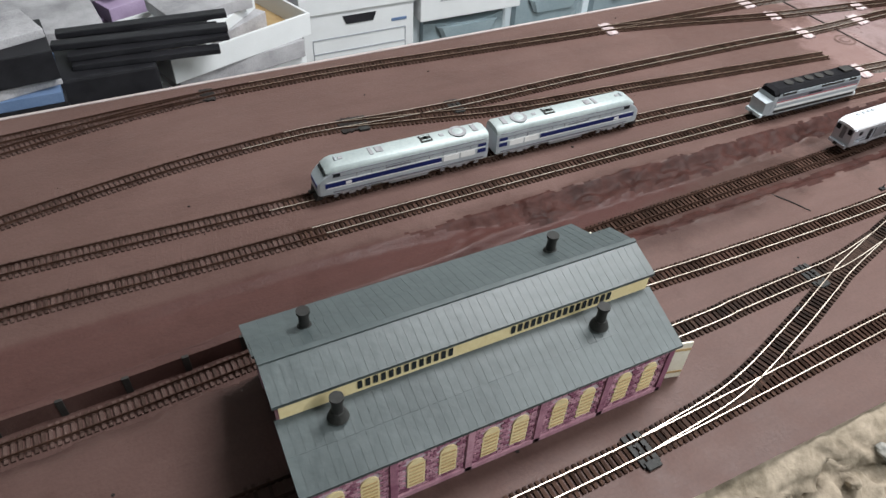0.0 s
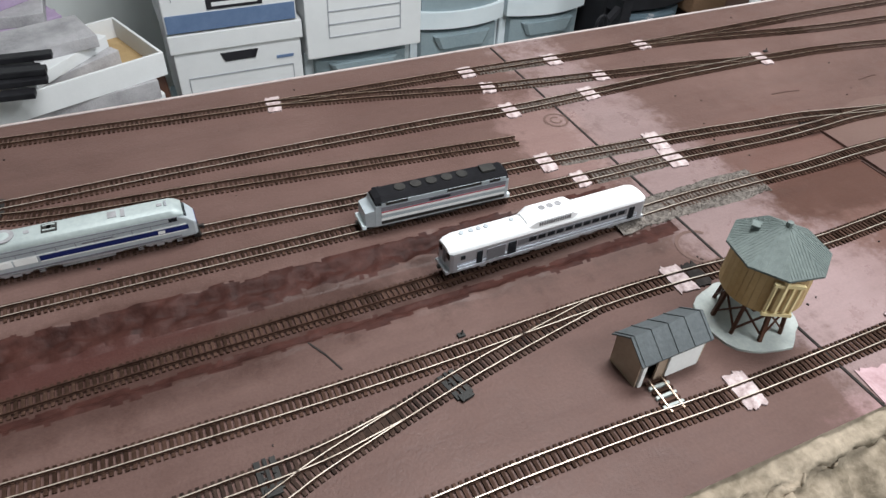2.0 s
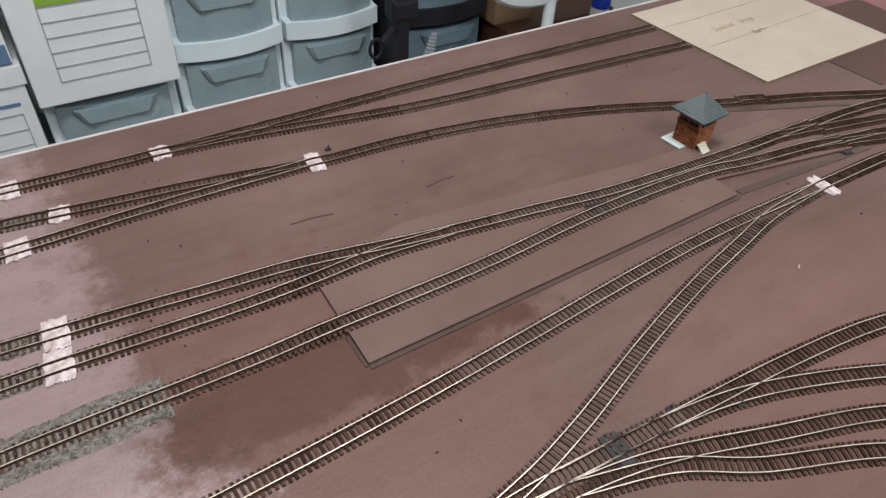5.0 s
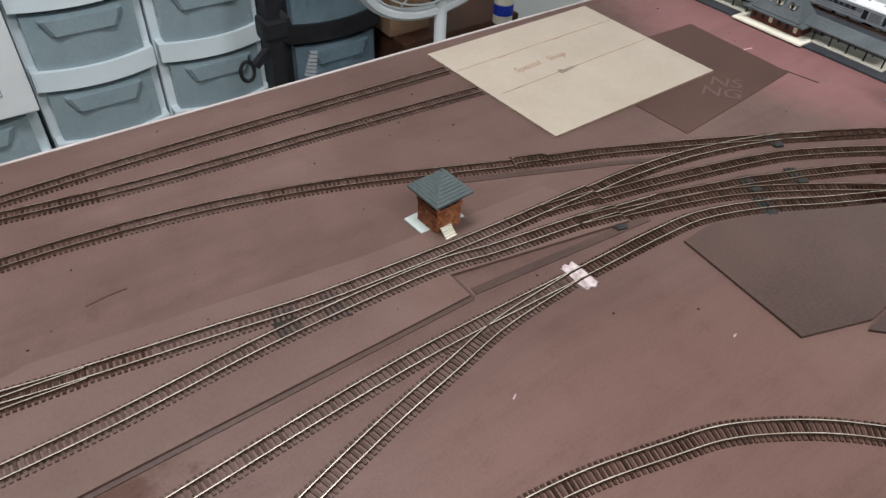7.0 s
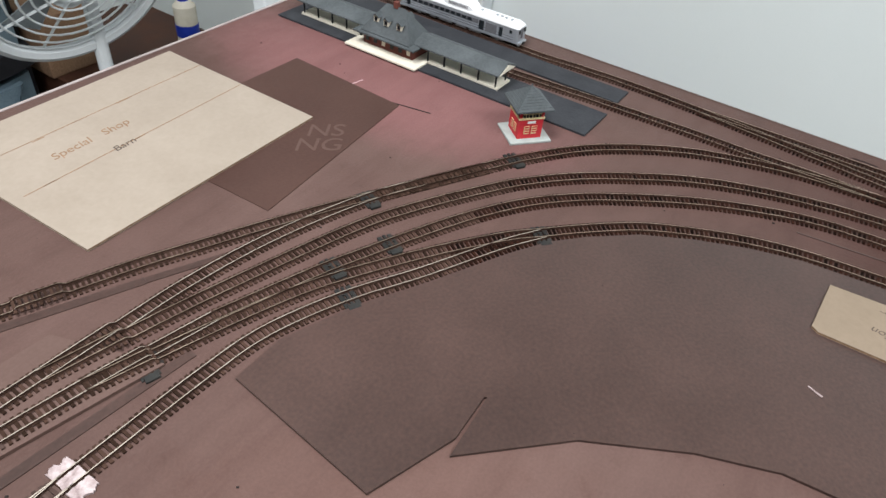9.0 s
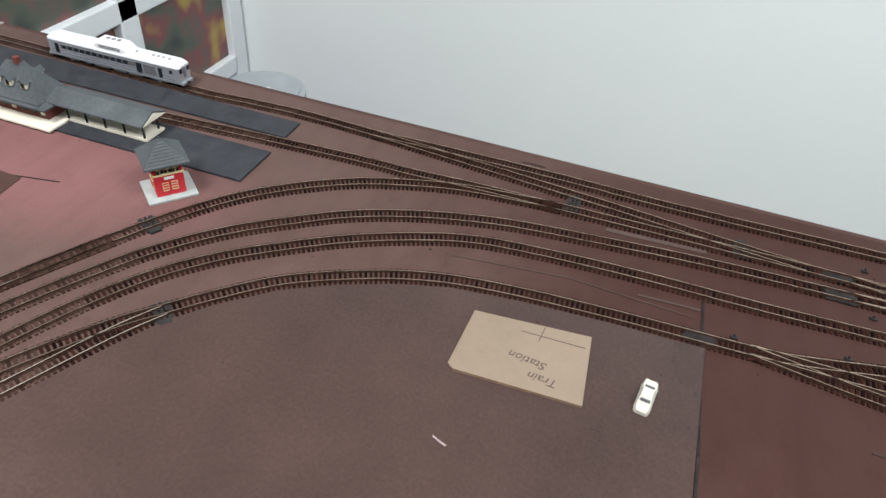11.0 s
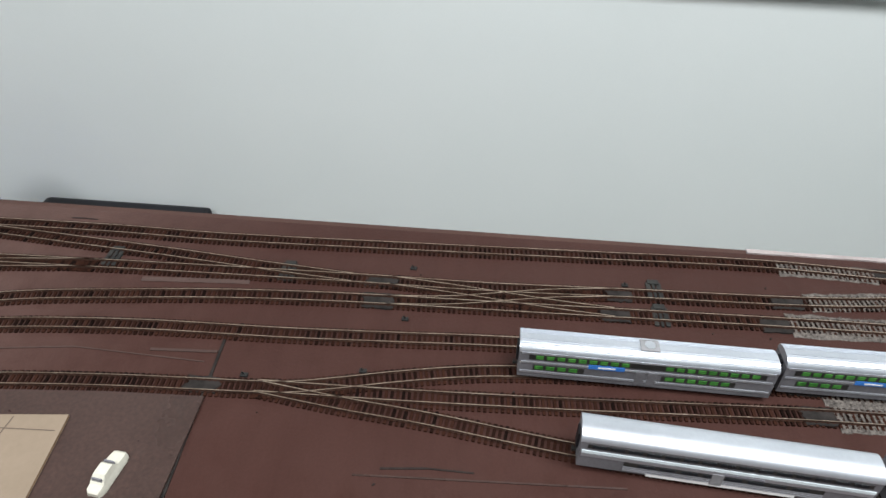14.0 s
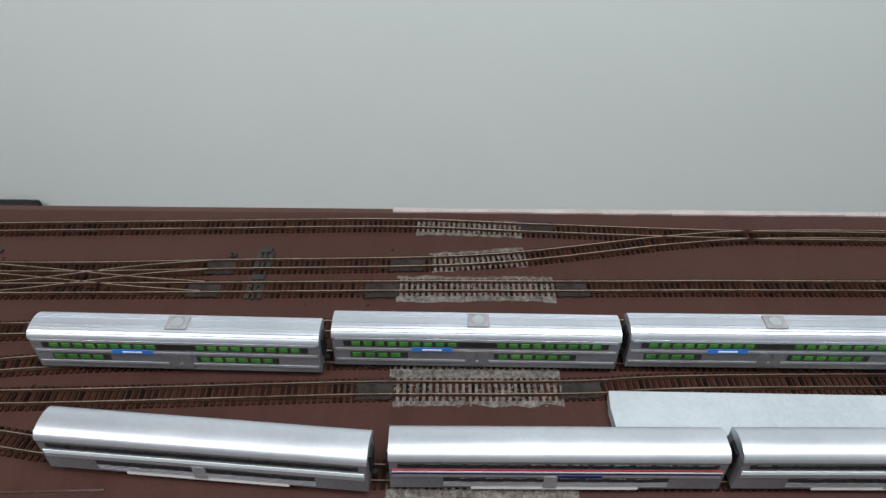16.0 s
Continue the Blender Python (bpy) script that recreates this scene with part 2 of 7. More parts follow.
GREENGLASS = surface("green_window", (0.008, 0.06, 0.012), (0.09, 0.3, 0.06), 0.15, scale=70, bump=0.0)
BLUE = surface("blue_stripe", (0.006, 0.012, 0.07), (0.012, 0.02, 0.11), 0.35, bump=0.0)
BLUEPANEL = surface("blue_panel", (0.03, 0.13, 0.42), (0.05, 0.2, 0.55), 0.35, bump=0.0)
RED = surface("red_stripe", (0.3, 0.03, 0.05), (0.42, 0.05, 0.07), 0.4, bump=0.0)
WHITE = surface("white_paint", (0.66, 0.66, 0.65), (0.78, 0.78, 0.77), 0.45, bump=0.02)
BLACKROOF = surface("black_loco_roof", (0.005, 0.005, 0.006), (0.013, 0.013, 0.015), 0.55, scale=40, gloss=0.06)
LOCOSILVER = surface("loco_silver", (0.36, 0.4, 0.43), (0.48, 0.53, 0.56), 0.3, metal=0.35, scale=20, bump=0.02)
LOCOROOF = surface("loco_roof_grey", (0.27, 0.31, 0.31), (0.4, 0.45, 0.44), 0.42, metal=0.25, scale=18, bump=0.03)
LOCOGREY = surface("loco_grey", (0.13, 0.13, 0.15), (0.22, 0.215, 0.24), 0.35, metal=0.2, scale=40)
SLATE = surface("slate_green_grey", (0.036, 0.046, 0.047), (0.074, 0.09, 0.091), 0.34, scale=14, fine=200, bump=0.2, island=0.06, gloss=0.42)
IRON = surface("black_iron", (0.01, 0.01, 0.01), (0.03, 0.03, 0.028), 0.5, scale=60)
BRICK = surface("purple_brick", (0.19, 0.07, 0.11), (0.42, 0.23, 0.28), 0.7, scale=90, fine=500, bump=0.3, island=0.5)
MORTAR = surface("mortar", (0.34, 0.26, 0.3), (0.5, 0.42, 0.46), 0.8, scale=60)
CREAM = surface("cream_paint", (0.58, 0.46, 0.24), (0.7, 0.6, 0.36), 0.6, scale=50, bump=0.05)
TAN = surface("tan_boards", (0.36, 0.24, 0.11), (0.5, 0.36, 0.19), 0.6, scale=30, bump=0.1, island=0.3)
PALECREAM = surface("pale_cream", (0.6, 0.55, 0.44), (0.74, 0.7, 0.6), 0.6, scale=40, bump=0.05)
SHINGLE = surface("grey_shingle", (0.075, 0.095, 0.09), (0.15, 0.178, 0.17), 0.6, scale=30, fine=300, bump=0.3, island=0.12)
BEIGEWALL = surface("beige_shed_wall", (0.26, 0.19, 0.14), (0.38, 0.29, 0.22), 0.65, scale=40)
CONCRETE = surface("pale_concrete", (0.27, 0.3, 0.29), (0.42, 0.45, 0.43), 0.75, scale=60, bump=0.2)
TOWERBRICK = surface("brown_brick", (0.16, 0.05, 0.02), (0.33, 0.13, 0.06), 0.65, scale=60, bump=0.2, island=0.4)
REDPAINT = surface("red_wall", (0.42, 0.02, 0.03), (0.55, 0.04, 0.05), 0.5, scale=40)
STATIONROOF = surface("station_slate", (0.045, 0.052, 0.055), (0.1, 0.112, 0.118), 0.6, scale=30, bump=0.25)
ASPHALT = surface("platform_asphalt", (0.018, 0.02, 0.024), (0.045, 0.047, 0.053), 0.6, scale=60, bump=0.3)
STATIONBRICK = surface("station_brick", (0.09, 0.025, 0.02), (0.17, 0.06, 0.045), 0.7, scale=80)
CARD = surface("cardboard", (0.27, 0.225, 0.18), (0.33, 0.28, 0.23), 0.8, scale=14, fine=260, bump=0.1)
CARDEDGE = surface("cardboard_edge", (0.16, 0.09, 0.05), (0.3, 0.19, 0.12), 0.9, scale=200, bump=0.3)
BROWNCARD = surface("brown_cardboard", (0.19, 0.147, 0.105), (0.235, 0.183, 0.135), 0.8, scale=14, fine=260, bump=0.1)
INK = surface("pen_ink", (0.05, 0.035, 0.03), (0.12, 0.09, 0.07), 0.7, bump=0.0)
CARWHITE = surface("cream_resin", (0.46, 0.44, 0.37), (0.6, 0.58, 0.5), 0.45, scale=40)
BOXWHITE = surface("box_white_board", (0.66, 0.68, 0.69), (0.76, 0.78, 0.79), 0.65, scale=8, bump=0.05)
BOXBLACK = surface("print_black", (0.012, 0.012, 0.016), (0.03, 0.03, 0.035), 0.6, bump=0.0)
BOXGREEN = surface("print_green", (0.2, 0.36, 0.04), (0.26, 0.43, 0.06), 0.6, bump=0.0)
BOXBLUE = surface("print_blue", (0.1, 0.16, 0.28), (0.15, 0.22, 0.36), 0.6, bump=0.0)
LINEGREY = surface("print_grey", (0.28, 0.3, 0.33), (0.38, 0.4, 0.43), 0.7, bump=0.0)
TOTE = surface("translucent_white_plastic", (0.6, 0.69, 0.73), (0.75, 0.81, 0.84), 0.3, scale=6, bump=0.02)
TOTEDARK = surface("drawer_face", (0.17, 0.235, 0.265), (0.36, 0.44, 0.47), 0.18, scale=2.2, bump=0.02, gloss=0.5)
NAVY = surface("navy_drawer_face", (0.05, 0.08, 0.11), (0.2, 0.27, 0.31), 0.22, scale=5, bump=0.02)
BLACKPL = surface("black_plastic", (0.01, 0.01, 0.012), (0.022, 0.022, 0.026), 0.45, bump=0.05)
DARKWOOD = surface("dark_wood", (0.04, 0.016, 0.01), (0.1, 0.045, 0.028), 0.5, scale=14)
PAPER = surface("paper", (0.18, 0.18, 0.19), (0.55, 0.54, 0.56), 0.8, scale=12, bump=0.05)
LILAC = surface("lilac_foam", (0.36, 0.27, 0.42), (0.5, 0.4, 0.56), 0.7, scale=20)
BLUETUB = surface("blue_tub", (0.01, 0.03, 0.3), (0.02, 0.05, 0.42), 0.35, bump=0.0)
LIDGREY = surface("cloudy_lid", (0.28, 0.31, 0.33), (0.4, 0.44, 0.46), 0.35, scale=20)
FRAMEWHITE = surface("white_frame", (0.66, 0.7, 0.72), (0.76, 0.79, 0.8), 0.45, scale=8, bump=0.03)


def art_glass():
    """A framed picture seen out of focus: soft patches of ochre, red and green."""
    m, nt, bsdf = nodes_of("picture_print")
    co = nt.nodes.new("ShaderNodeTexCoord")
    n = add(nt, "ShaderNodeTexNoise", Scale=9.0, Detail=2.0)
    nt.links.new(co.outputs["Object"], n.inputs["Vector"])
    r = ramp(nt, n.outputs["Fac"], [(0.3, (0.02, 0.03, 0.03)), (0.45, (0.08, 0.09, 0.07)), (0.55, (0.2, 0.06, 0.06)), (0.68, (0.42, 0.3, 0.06))])
    nt.links.new(r.outputs[0], bsdf.inputs["Base Color"])
    bsdf.inputs["Roughness"].default_value = 0.15
    return m


ART = art_glass()


# ---------- mesh helpers, in model units ----------
def box(bm, cx, cy, cz, sx, sy, sz, bevel=0.0, turn=0.0):
    m = Matrix.Translation((cx, cy, cz)) @ Matrix.Rotation(radians(turn), 4, "Z") @ Matrix.Diagonal((sx, sy, sz, 1))
    made = bmesh.ops.create_cube(bm, size=1.0, matrix=m)["verts"]
    if bevel:
        edges = list({e for v in made for e in v.link_edges})
        bmesh.ops.bevel(bm, geom=edges, offset=bevel, segments=2, affect="EDGES", profile=0.6)
    return bm


def cyl(bm, cx, cy, cz, r, h, seg=16, r2=None, axis="Z"):
    """A cylinder or cone with its middle at the point given."""
    turn = {"Z": Matrix.Identity(4), "X": Matrix.Rotation(radians(90), 4, "Y"), "Y": Matrix.Rotation(radians(90), 4, "X")}[axis]
    bmesh.ops.create_cone(bm, cap_ends=True, segments=seg, radius1=r, radius2=r if r2 is None else r2, depth=h, matrix=Matrix.Translation((cx, cy, cz)) @ turn)
    return bm


def bar(bm, a, b, w, h=None):
    """A square bar from a to b."""
    a, b = Vector(a), Vector(b)
    q = (b - a).to_track_quat("X", "Z").to_matrix().to_4x4()
    m = Matrix.Translation((a + b) / 2) @ q @ Matrix.Diagonal(((b - a).length, w, h or w, 1))
    bmesh.ops.create_cube(bm, size=1.0, matrix=m)
    return bm


def prism(bm, outline, z0, z1):
    low = [bm.verts.new((x, y, z0)) for x, y in outline]
    top = [bm.verts.new((x, y, z1)) for x, y in outline]
    n = len(outline)
    bm.faces.new(low[::-1])
    bm.faces.new(top)
    for i in range(n):
        bm.faces.new((low[i], low[(i + 1) % n], top[(i + 1) % n], top[i]))
    bmesh.ops.recalc_face_normals(bm, faces=bm.faces[:])
    return bm


def loft(bm, rings):
    """Closed rings of equal length, skinned one to the next and capped."""
    rows = [[bm.verts.new(p) for p in ring] for ring in rings]
    n = len(rows[0])
    for r0, r1 in zip(rows, rows[1:]):
        for i in range(n):
            bm.faces.new((r0[i], r0[(i + 1) % n], r1[(i + 1) % n], r1[i]))
    bm.faces.new(rows[0][::-1])
    bm.faces.new(rows[-1])
    bmesh.ops.recalc_face_normals(bm, faces=bm.faces[:])
    return bm


def mesh_of(name, bm, material, smooth=False):
    bm.transform(Matrix.Scale(U, 4))
    me = bpy.data.meshes.new(name)
    bm.to_mesh(me)
    bm.free()
    me.materials.append(material)
    if smooth:
        for p in me.polygons:
            p.use_smooth = True
        me.set_sharp_from_angle(angle=radians(35))
    return me


def part(name, bm, material, parent, label="", smooth=False):
    ob = new(name, mesh_of(name, bm, material, smooth))
    ob.parent = parent
    return tagged(ob, label) if label else ob


def at(x, y, z=0.0, rz=0.0):
    return pose(x * U, y * U, z * U, 0, 0, rz)


def thing(name, x, y, z, rz, label, category, group="", kind=""):
    ob = new(name)
    ob.empty_display_size = 0.02
    ob.matrix_basis = at(x, y, z, rz)
    return tagged(ob, label, category, group, kind)


def solid(name, bm, material, label, category, kind="", smooth=False):
    """A thing of one mesh, its numbers given in the plan."""
    return tagged(new(name, mesh_of(name, bm, material, smooth)), label, category, "", kind)


B = bmesh.new


def hoop(bm, points, r, sides=6):
    """A closed tube through the points."""
    n, rows = len(points), []
    middle = sum(points, Vector()) / n
    for i, p in enumerate(points):
        t = (points[(i + 1) % n] - points[i - 1]).normalized()
        out = (p - middle - t * (p - middle).dot(t)).normalized()
        up = t.cross(out)
        rows.append([bm.verts.new(p + out * (r * math.cos(2 * math.pi * k / sides)) + up * (r * math.sin(2 * math.pi * k / sides))) for k in range(sides)])
    for a, b in zip(rows, rows[1:] + rows[:1]):
        for k in range(sides):
            bm.faces.new((a[k], a[(k + 1) % sides], b[(k + 1) % sides], b[k]))
    bmesh.ops.recalc_face_normals(bm, faces=bm.faces[:])
    return bm


def catmull(points, step):
    """A smooth line through the points, at even steps."""
    pts = [Vector((*p, 0)) if len(p) == 2 else Vector(p) for p in points]
    pts = [pts[0] * 2 - pts[1]] + pts + [pts[-1] * 2 - pts[-2]]
    dense = []
    for i in range(1, len(pts) - 2):
        p0, p1, p2, p3 = pts[i - 1:i + 3]
        n = max(4, int((p2 - p1).length / 0.01))
        for k in range(n):
            t = k / n
            dense.append(0.5 * (2 * p1 + (p2 - p0) * t + (2 * p0 - 5 * p1 + 4 * p2 - p3) * t * t + (3 * p1 - p0 - 3 * p2 + p3) * t ** 3))
    dense.append(pts[-2])
    out, carry = [dense[0]], 0.0
    for a, b in zip(dense, dense[1:]):
        d = (b - a).length
        while d and carry + d >= step:
            a = a + (b - a) * ((step - carry) / d)
            d = (b - a).length
            carry = 0.0
            out.append(a)
        carry += d
    return out


def smooth01(a, b, x):
    t = min(1.0, max(0.0, (x - a) / (b - a)))
    return t * t * (3 - 2 * t)


def sunk(x):
    """How far the low line runs below the table."""
    return 0.013 * (1 - smooth01(1.3, 1.7, x)) + 0.017 * (1 - smooth01(0.2, 1.05, x))


def low_line(x):
    """How far the low line has swung south of its straight course."""
    return -0.029 * (1 - smooth01(0.1, 0.8, x))


# ---------- the layout's table ----------
FRONT = [(-0.9, 0.172), (1.67, 0.166), (1.87, 0.136), (2.14, 0.112), (2.3, -0.1), (2.5, -0.42), (3.0, -1.1), (3.0, -2.9)]


def front_y(x):
    for (x0, y0), (x1, y1) in zip(FRONT, FRONT[1:]):
        if x0 <= x <= x1 and x1 > x0:
            return y0 + (y1 - y0) * (x - x0) / (x1 - x0)
    return -2.9 if x > 3.0 else 0.17


def ground_z(x, y):
    """The trench of the low line, with a torn, crumbling bank to the north and a low ragged one to the south."""
    if x > 1.75 or y > 0.68 or y < 0.43:
        return 0.0
    deep = sunk(x)
    torn = smooth01(0.62, 0.8, x) * (1 - smooth01(1.55, 1.72, x))
    wob = 0.006 * noise.noise((x * 14, y * 6, 0.3)) + 0.003 * noise.noise((x * 45, y * 20, 2.0))
    lip, foot = 0.603 + wob, 0.546 + low_line(x) + 0.018 * torn
    step = 0.82 - 0.52 * smooth01(0.5, 0.9, x)
    north = 1 - step * smooth01(foot, foot + 0.006, y) - (1 - step) * smooth01(max(foot + 0.01, lip - 0.016), lip, y)
    south = smooth01(0.482 + low_line(x) + wob * 0.7, 0.494 + low_line(x) + wob * 0.7, y)
    z = -deep * north * south
    in_bank = smooth01(foot - 0.004, foot + 0.006, y) * (1 - smooth01(lip - 0.002, lip + 0.008, y))
    in_south = smooth01(0.474 + wob, 0.482 + wob, y) * (1 - smooth01(0.5, 0.508, y)) * smooth01(0.55, 0.75, x)
    crumble = 0.0065 * abs(noise.noise((x * 24, y * 70, 5.0))) + 0.0045 * noise.noise((x * 60, y * 110, 1.0)) + 0.002 * noise.noise((x * 150, y * 190, 3.0))
    z += crumble * (in_bank * torn + 0.55 * in_south * torn)
    return z


def build_table():
    xs = np.concatenate([np.arange(-0.9, 0.55, 0.012), np.arange(0.55, 1.8, 0.006), np.arange(1.8, 3.97, 0.03), [3.97]])
    ys = np.concatenate([np.arange(-2.9, 0.1, 0.05), np.arange(0.1, 0.46, 0.02), np.arange(0.46, 0.66, 0.004), np.arange(0.66, 1.07, 0.025), [1.075]])
    verts, faces, index = [], [], {}
    for i, x in enumerate(xs):
        for j, y in enumerate(ys):
            index[i, j] = len(verts)
            f = front_y(x)
            verts.append((x * U, (f if f - 0.07 < y < f else y) * U, ground_z(x, y) * U))
    for i in range(len(xs) - 1):
        for j in range(len(ys) - 1):
            xm, ym = (xs[i] + xs[i + 1]) / 2, (ys[j] + ys[j + 1]) / 2
            if ys[j + 1] > max(front_y(xs[i]), front_y(xs[i + 1])) + 0.0005:
                faces.append((index[i, j], index[i + 1, j], index[i + 1, j + 1], index[i, j + 1]))
    me = bpy.data.meshes.new("layout_table")
    me.from_pydata(verts, [], faces)
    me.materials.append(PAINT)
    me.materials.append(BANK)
    for p in me.polygons:
        p.use_smooth = True
        x, y, z = p.center / U
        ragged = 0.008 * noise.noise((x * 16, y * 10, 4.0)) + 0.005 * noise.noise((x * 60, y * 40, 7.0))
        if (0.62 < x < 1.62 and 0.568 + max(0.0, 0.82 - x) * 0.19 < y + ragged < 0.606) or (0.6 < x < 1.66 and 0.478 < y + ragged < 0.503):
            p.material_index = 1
    return tagged(new("layout_table", me), "brown painted foam tabletop of a model railway", "table", kind="structure")


TABLE = build_table()
bm = B()
box(bm, 1.53, 1.0775, -0.031, 4.9, 0.006, 0.0645)
solid("trim", bm, EDGEWOOD, "pale pinkish wooden edge along the back of the table", "trim", "structure")
bm = B()
box(bm, 3.976, -0.9, -0.033, 0.01, 3.96, 0.064)
solid("trim", bm, PATCH, "worn wooden edge of the table along the wall side", "trim", "structure")
bm = B()
prism(bm, [(-0.9, 0.19), (1.95, 0.175), (2.14, 0.03), (2.62, -0.39), (3.08, -1.1), (3.08, -2.88), (3.96, -2.88), (3.96, 1.06), (-0.9, 1.06)], -0.13, -0.09)
solid("table_underside", bm, DARKWOOD, "dark plywood sheet under the layout", "table", "structure")

# loose sheets of roadbed and paint
bm = B()
prism(bm, [(2.05, 0.467), (2.67, 0.477), (2.67, 0.52), (2.95, 0.47), (2.9, 0.60), (2.6, 0.61), (2.2, 0.66), (2.053, 0.623)], 0.0005, 0.0045)
solid("roadbed_sheet", bm, SHEET, "thin brown painted roadbed sheet under two tracks", "sheet")
bm = B()
prism(bm, [(2.983, 0.398), (2.964, 0.202), (3.066, 0.169), (3.126, 0.173), (3.129, 0.170), (3.045, 0.162), (3.141, 0.067), (3.202, -0.038), (3.235, -0.12), (3.25, -0.25), (3.255, -0.385),
           (3.622, -0.385), (3.618, -0.27), (3.609, -0.15), (3.596, -0.056), (3.574, 0.011), (3.541, 0.081), (3.5, 0.147), (3.446, 0.204), (3.402, 0.241), (3.345, 0.272), (3.232, 0.324), (3.142, 0.369), (3.05, 0.4)], 0.0005, 0.004)
solid("curved_sheet", bm, SHEET_DARK, "dark brown sheet with a slit, inside the curve", "sheet")
bm = B()
prism(bm, [(3.21, 0.58), (3.37, 0.598), (3.561, 0.62), (3.571, 0.87), (3.3, 0.875), (3.2, 0.8)], 0.0002, 0.0012)
solid("paint_patch", bm, PATCH, "darker brown square of paint beside the cardboard", "paint patch")

# dark cut lines and bands; along the roadbed sheet they draw its edge shadow
for a, b_, w in (((2.05, 0.4635), (2.672, 0.4735), 0.006), ((2.6735, 0.4735), (2.6735, 0.52), 0.004), ((2.68, 0.482), (2.98, 0.462), 0.012), ((2.047, 0.466), (2.047, 0.515), 0.004), ((2.78, 0.69), (3.02, 0.594), 0.012), ((3.02, 0.594), (3.2, 0.516), 0.010), ((3.817, -0.228), (3.826, -0.377), 0.009), ((3.69, -0.293), (3.694, -0.376), 0.004), ((3.538, -0.572), (3.548, -0.86), 0.002)):
    bm = B()
    bar(bm, (*a, 0.0006), (*b_, 0.0006), w, 0.0014)
    solid("cut_line", bm, SHEET_DARK, "dark line for cuts and edge shade beside the roadbed", "gap", "structure")

bm = B()
for k in range(37):
    box(bm, 3.976, -1.12 - k * 0.048, 0.0 + random.uniform(0, 0.0006), 0.0082 + random.uniform(-0.002, 0.002), 0.0478, 0.0025)
solid("trim", bm, EDGEWOOD, "bare pale wood along the table's wall edge", "trim", "structure")

# round stains in the paint by the section joint
for x, y, r, w, arc in ((1.651, 0.793, 0.019, 0.004, 360), (1.651, 0.793, 0.009, 0.003, 300), (1.662, 0.447, 0.03, 0.005, 250)):
    bm = B()
    n = 36
    rim = [[bm.verts.new(((x + q * math.cos(radians(40 + arc * i / n))), y + q * math.sin(radians(40 + arc * i / n)), 0.0007)) for q in (r - w / 2, r + w / 2)] for i in range(n + 1)]
    for (a, b), (c, d) in zip(rim, rim[1:]):
        bm.faces.new((a, b, d, c))
    bmesh.ops.recalc_face_normals(bm, faces=bm.faces[:])
    if bm.faces[:][0].normal.z < 0:
        bmesh.ops.reverse_faces(bm, faces=bm.faces[:])
    solid("stain", bm, SHEET, "round brown ring stain in the table paint", "stain", "structure")

# seams between table sections
for name, a, b in (("seam", (1.674, 0.165), (1.672, 1.07)), ("seam", (3.459, -0.388), (3.72, -0.378)), ("seam", (3.2, -0.39), (3.46, -0.388))):
    bm = B()
    bar(bm, (*a, 0.0005), (*b, 0.0005), 0.0035, 0.0014)
    solid(name, bm, PADDARK, "dark gap between two table sections", "gap", "structure")


# ---------- tracks ----------
GAUGE = 0.0165
TIE_STEP = 0.0068
tie_meshes = {}


TIE_KINDS = {"plain": TIE, "dark": TIE_DARK, "rust": TIE_RUST, "painted": TIE_PAINTED}


def tie_kind(x, y, dark):
    """Ties are rusty along the wall, and painted over where the table was brushed."""
    if x > 3.3 and y < 0.35:
        return "rust"
    if x < 0.5 or (2.12 < x < 2.8 and 0.24 < y < 0.6) or (2.35 < x and y > 0.8):
        return "painted"
    return "dark" if dark else "plain"


def tie_mesh(kind):
    if kind not in tie_meshes:
        bm = B()
        box(bm, 0, 0, 0.0011, 0.0036, 0.0295, 0.0022)
        box(bm, 0, GAUGE / 2, 0.0027, 0.0028, 0.0034, 0.0008)
        box(bm, 0, -GAUGE / 2, 0.0027, 0.0028, 0.0034, 0.0008)
        tie_meshes[kind] = mesh_of("tie", bm, TIE_KINDS[kind])
    return tie_meshes[kind]


def lift(x, y):
    if 1.93 < x < 2.95 and 0.467 < y < 0.668:
        return 0.0045 * smooth01(1.93, 2.055, x)
    return -sunk(x) if 0.455 < y < 0.56 and x < 1.75 else 0.0


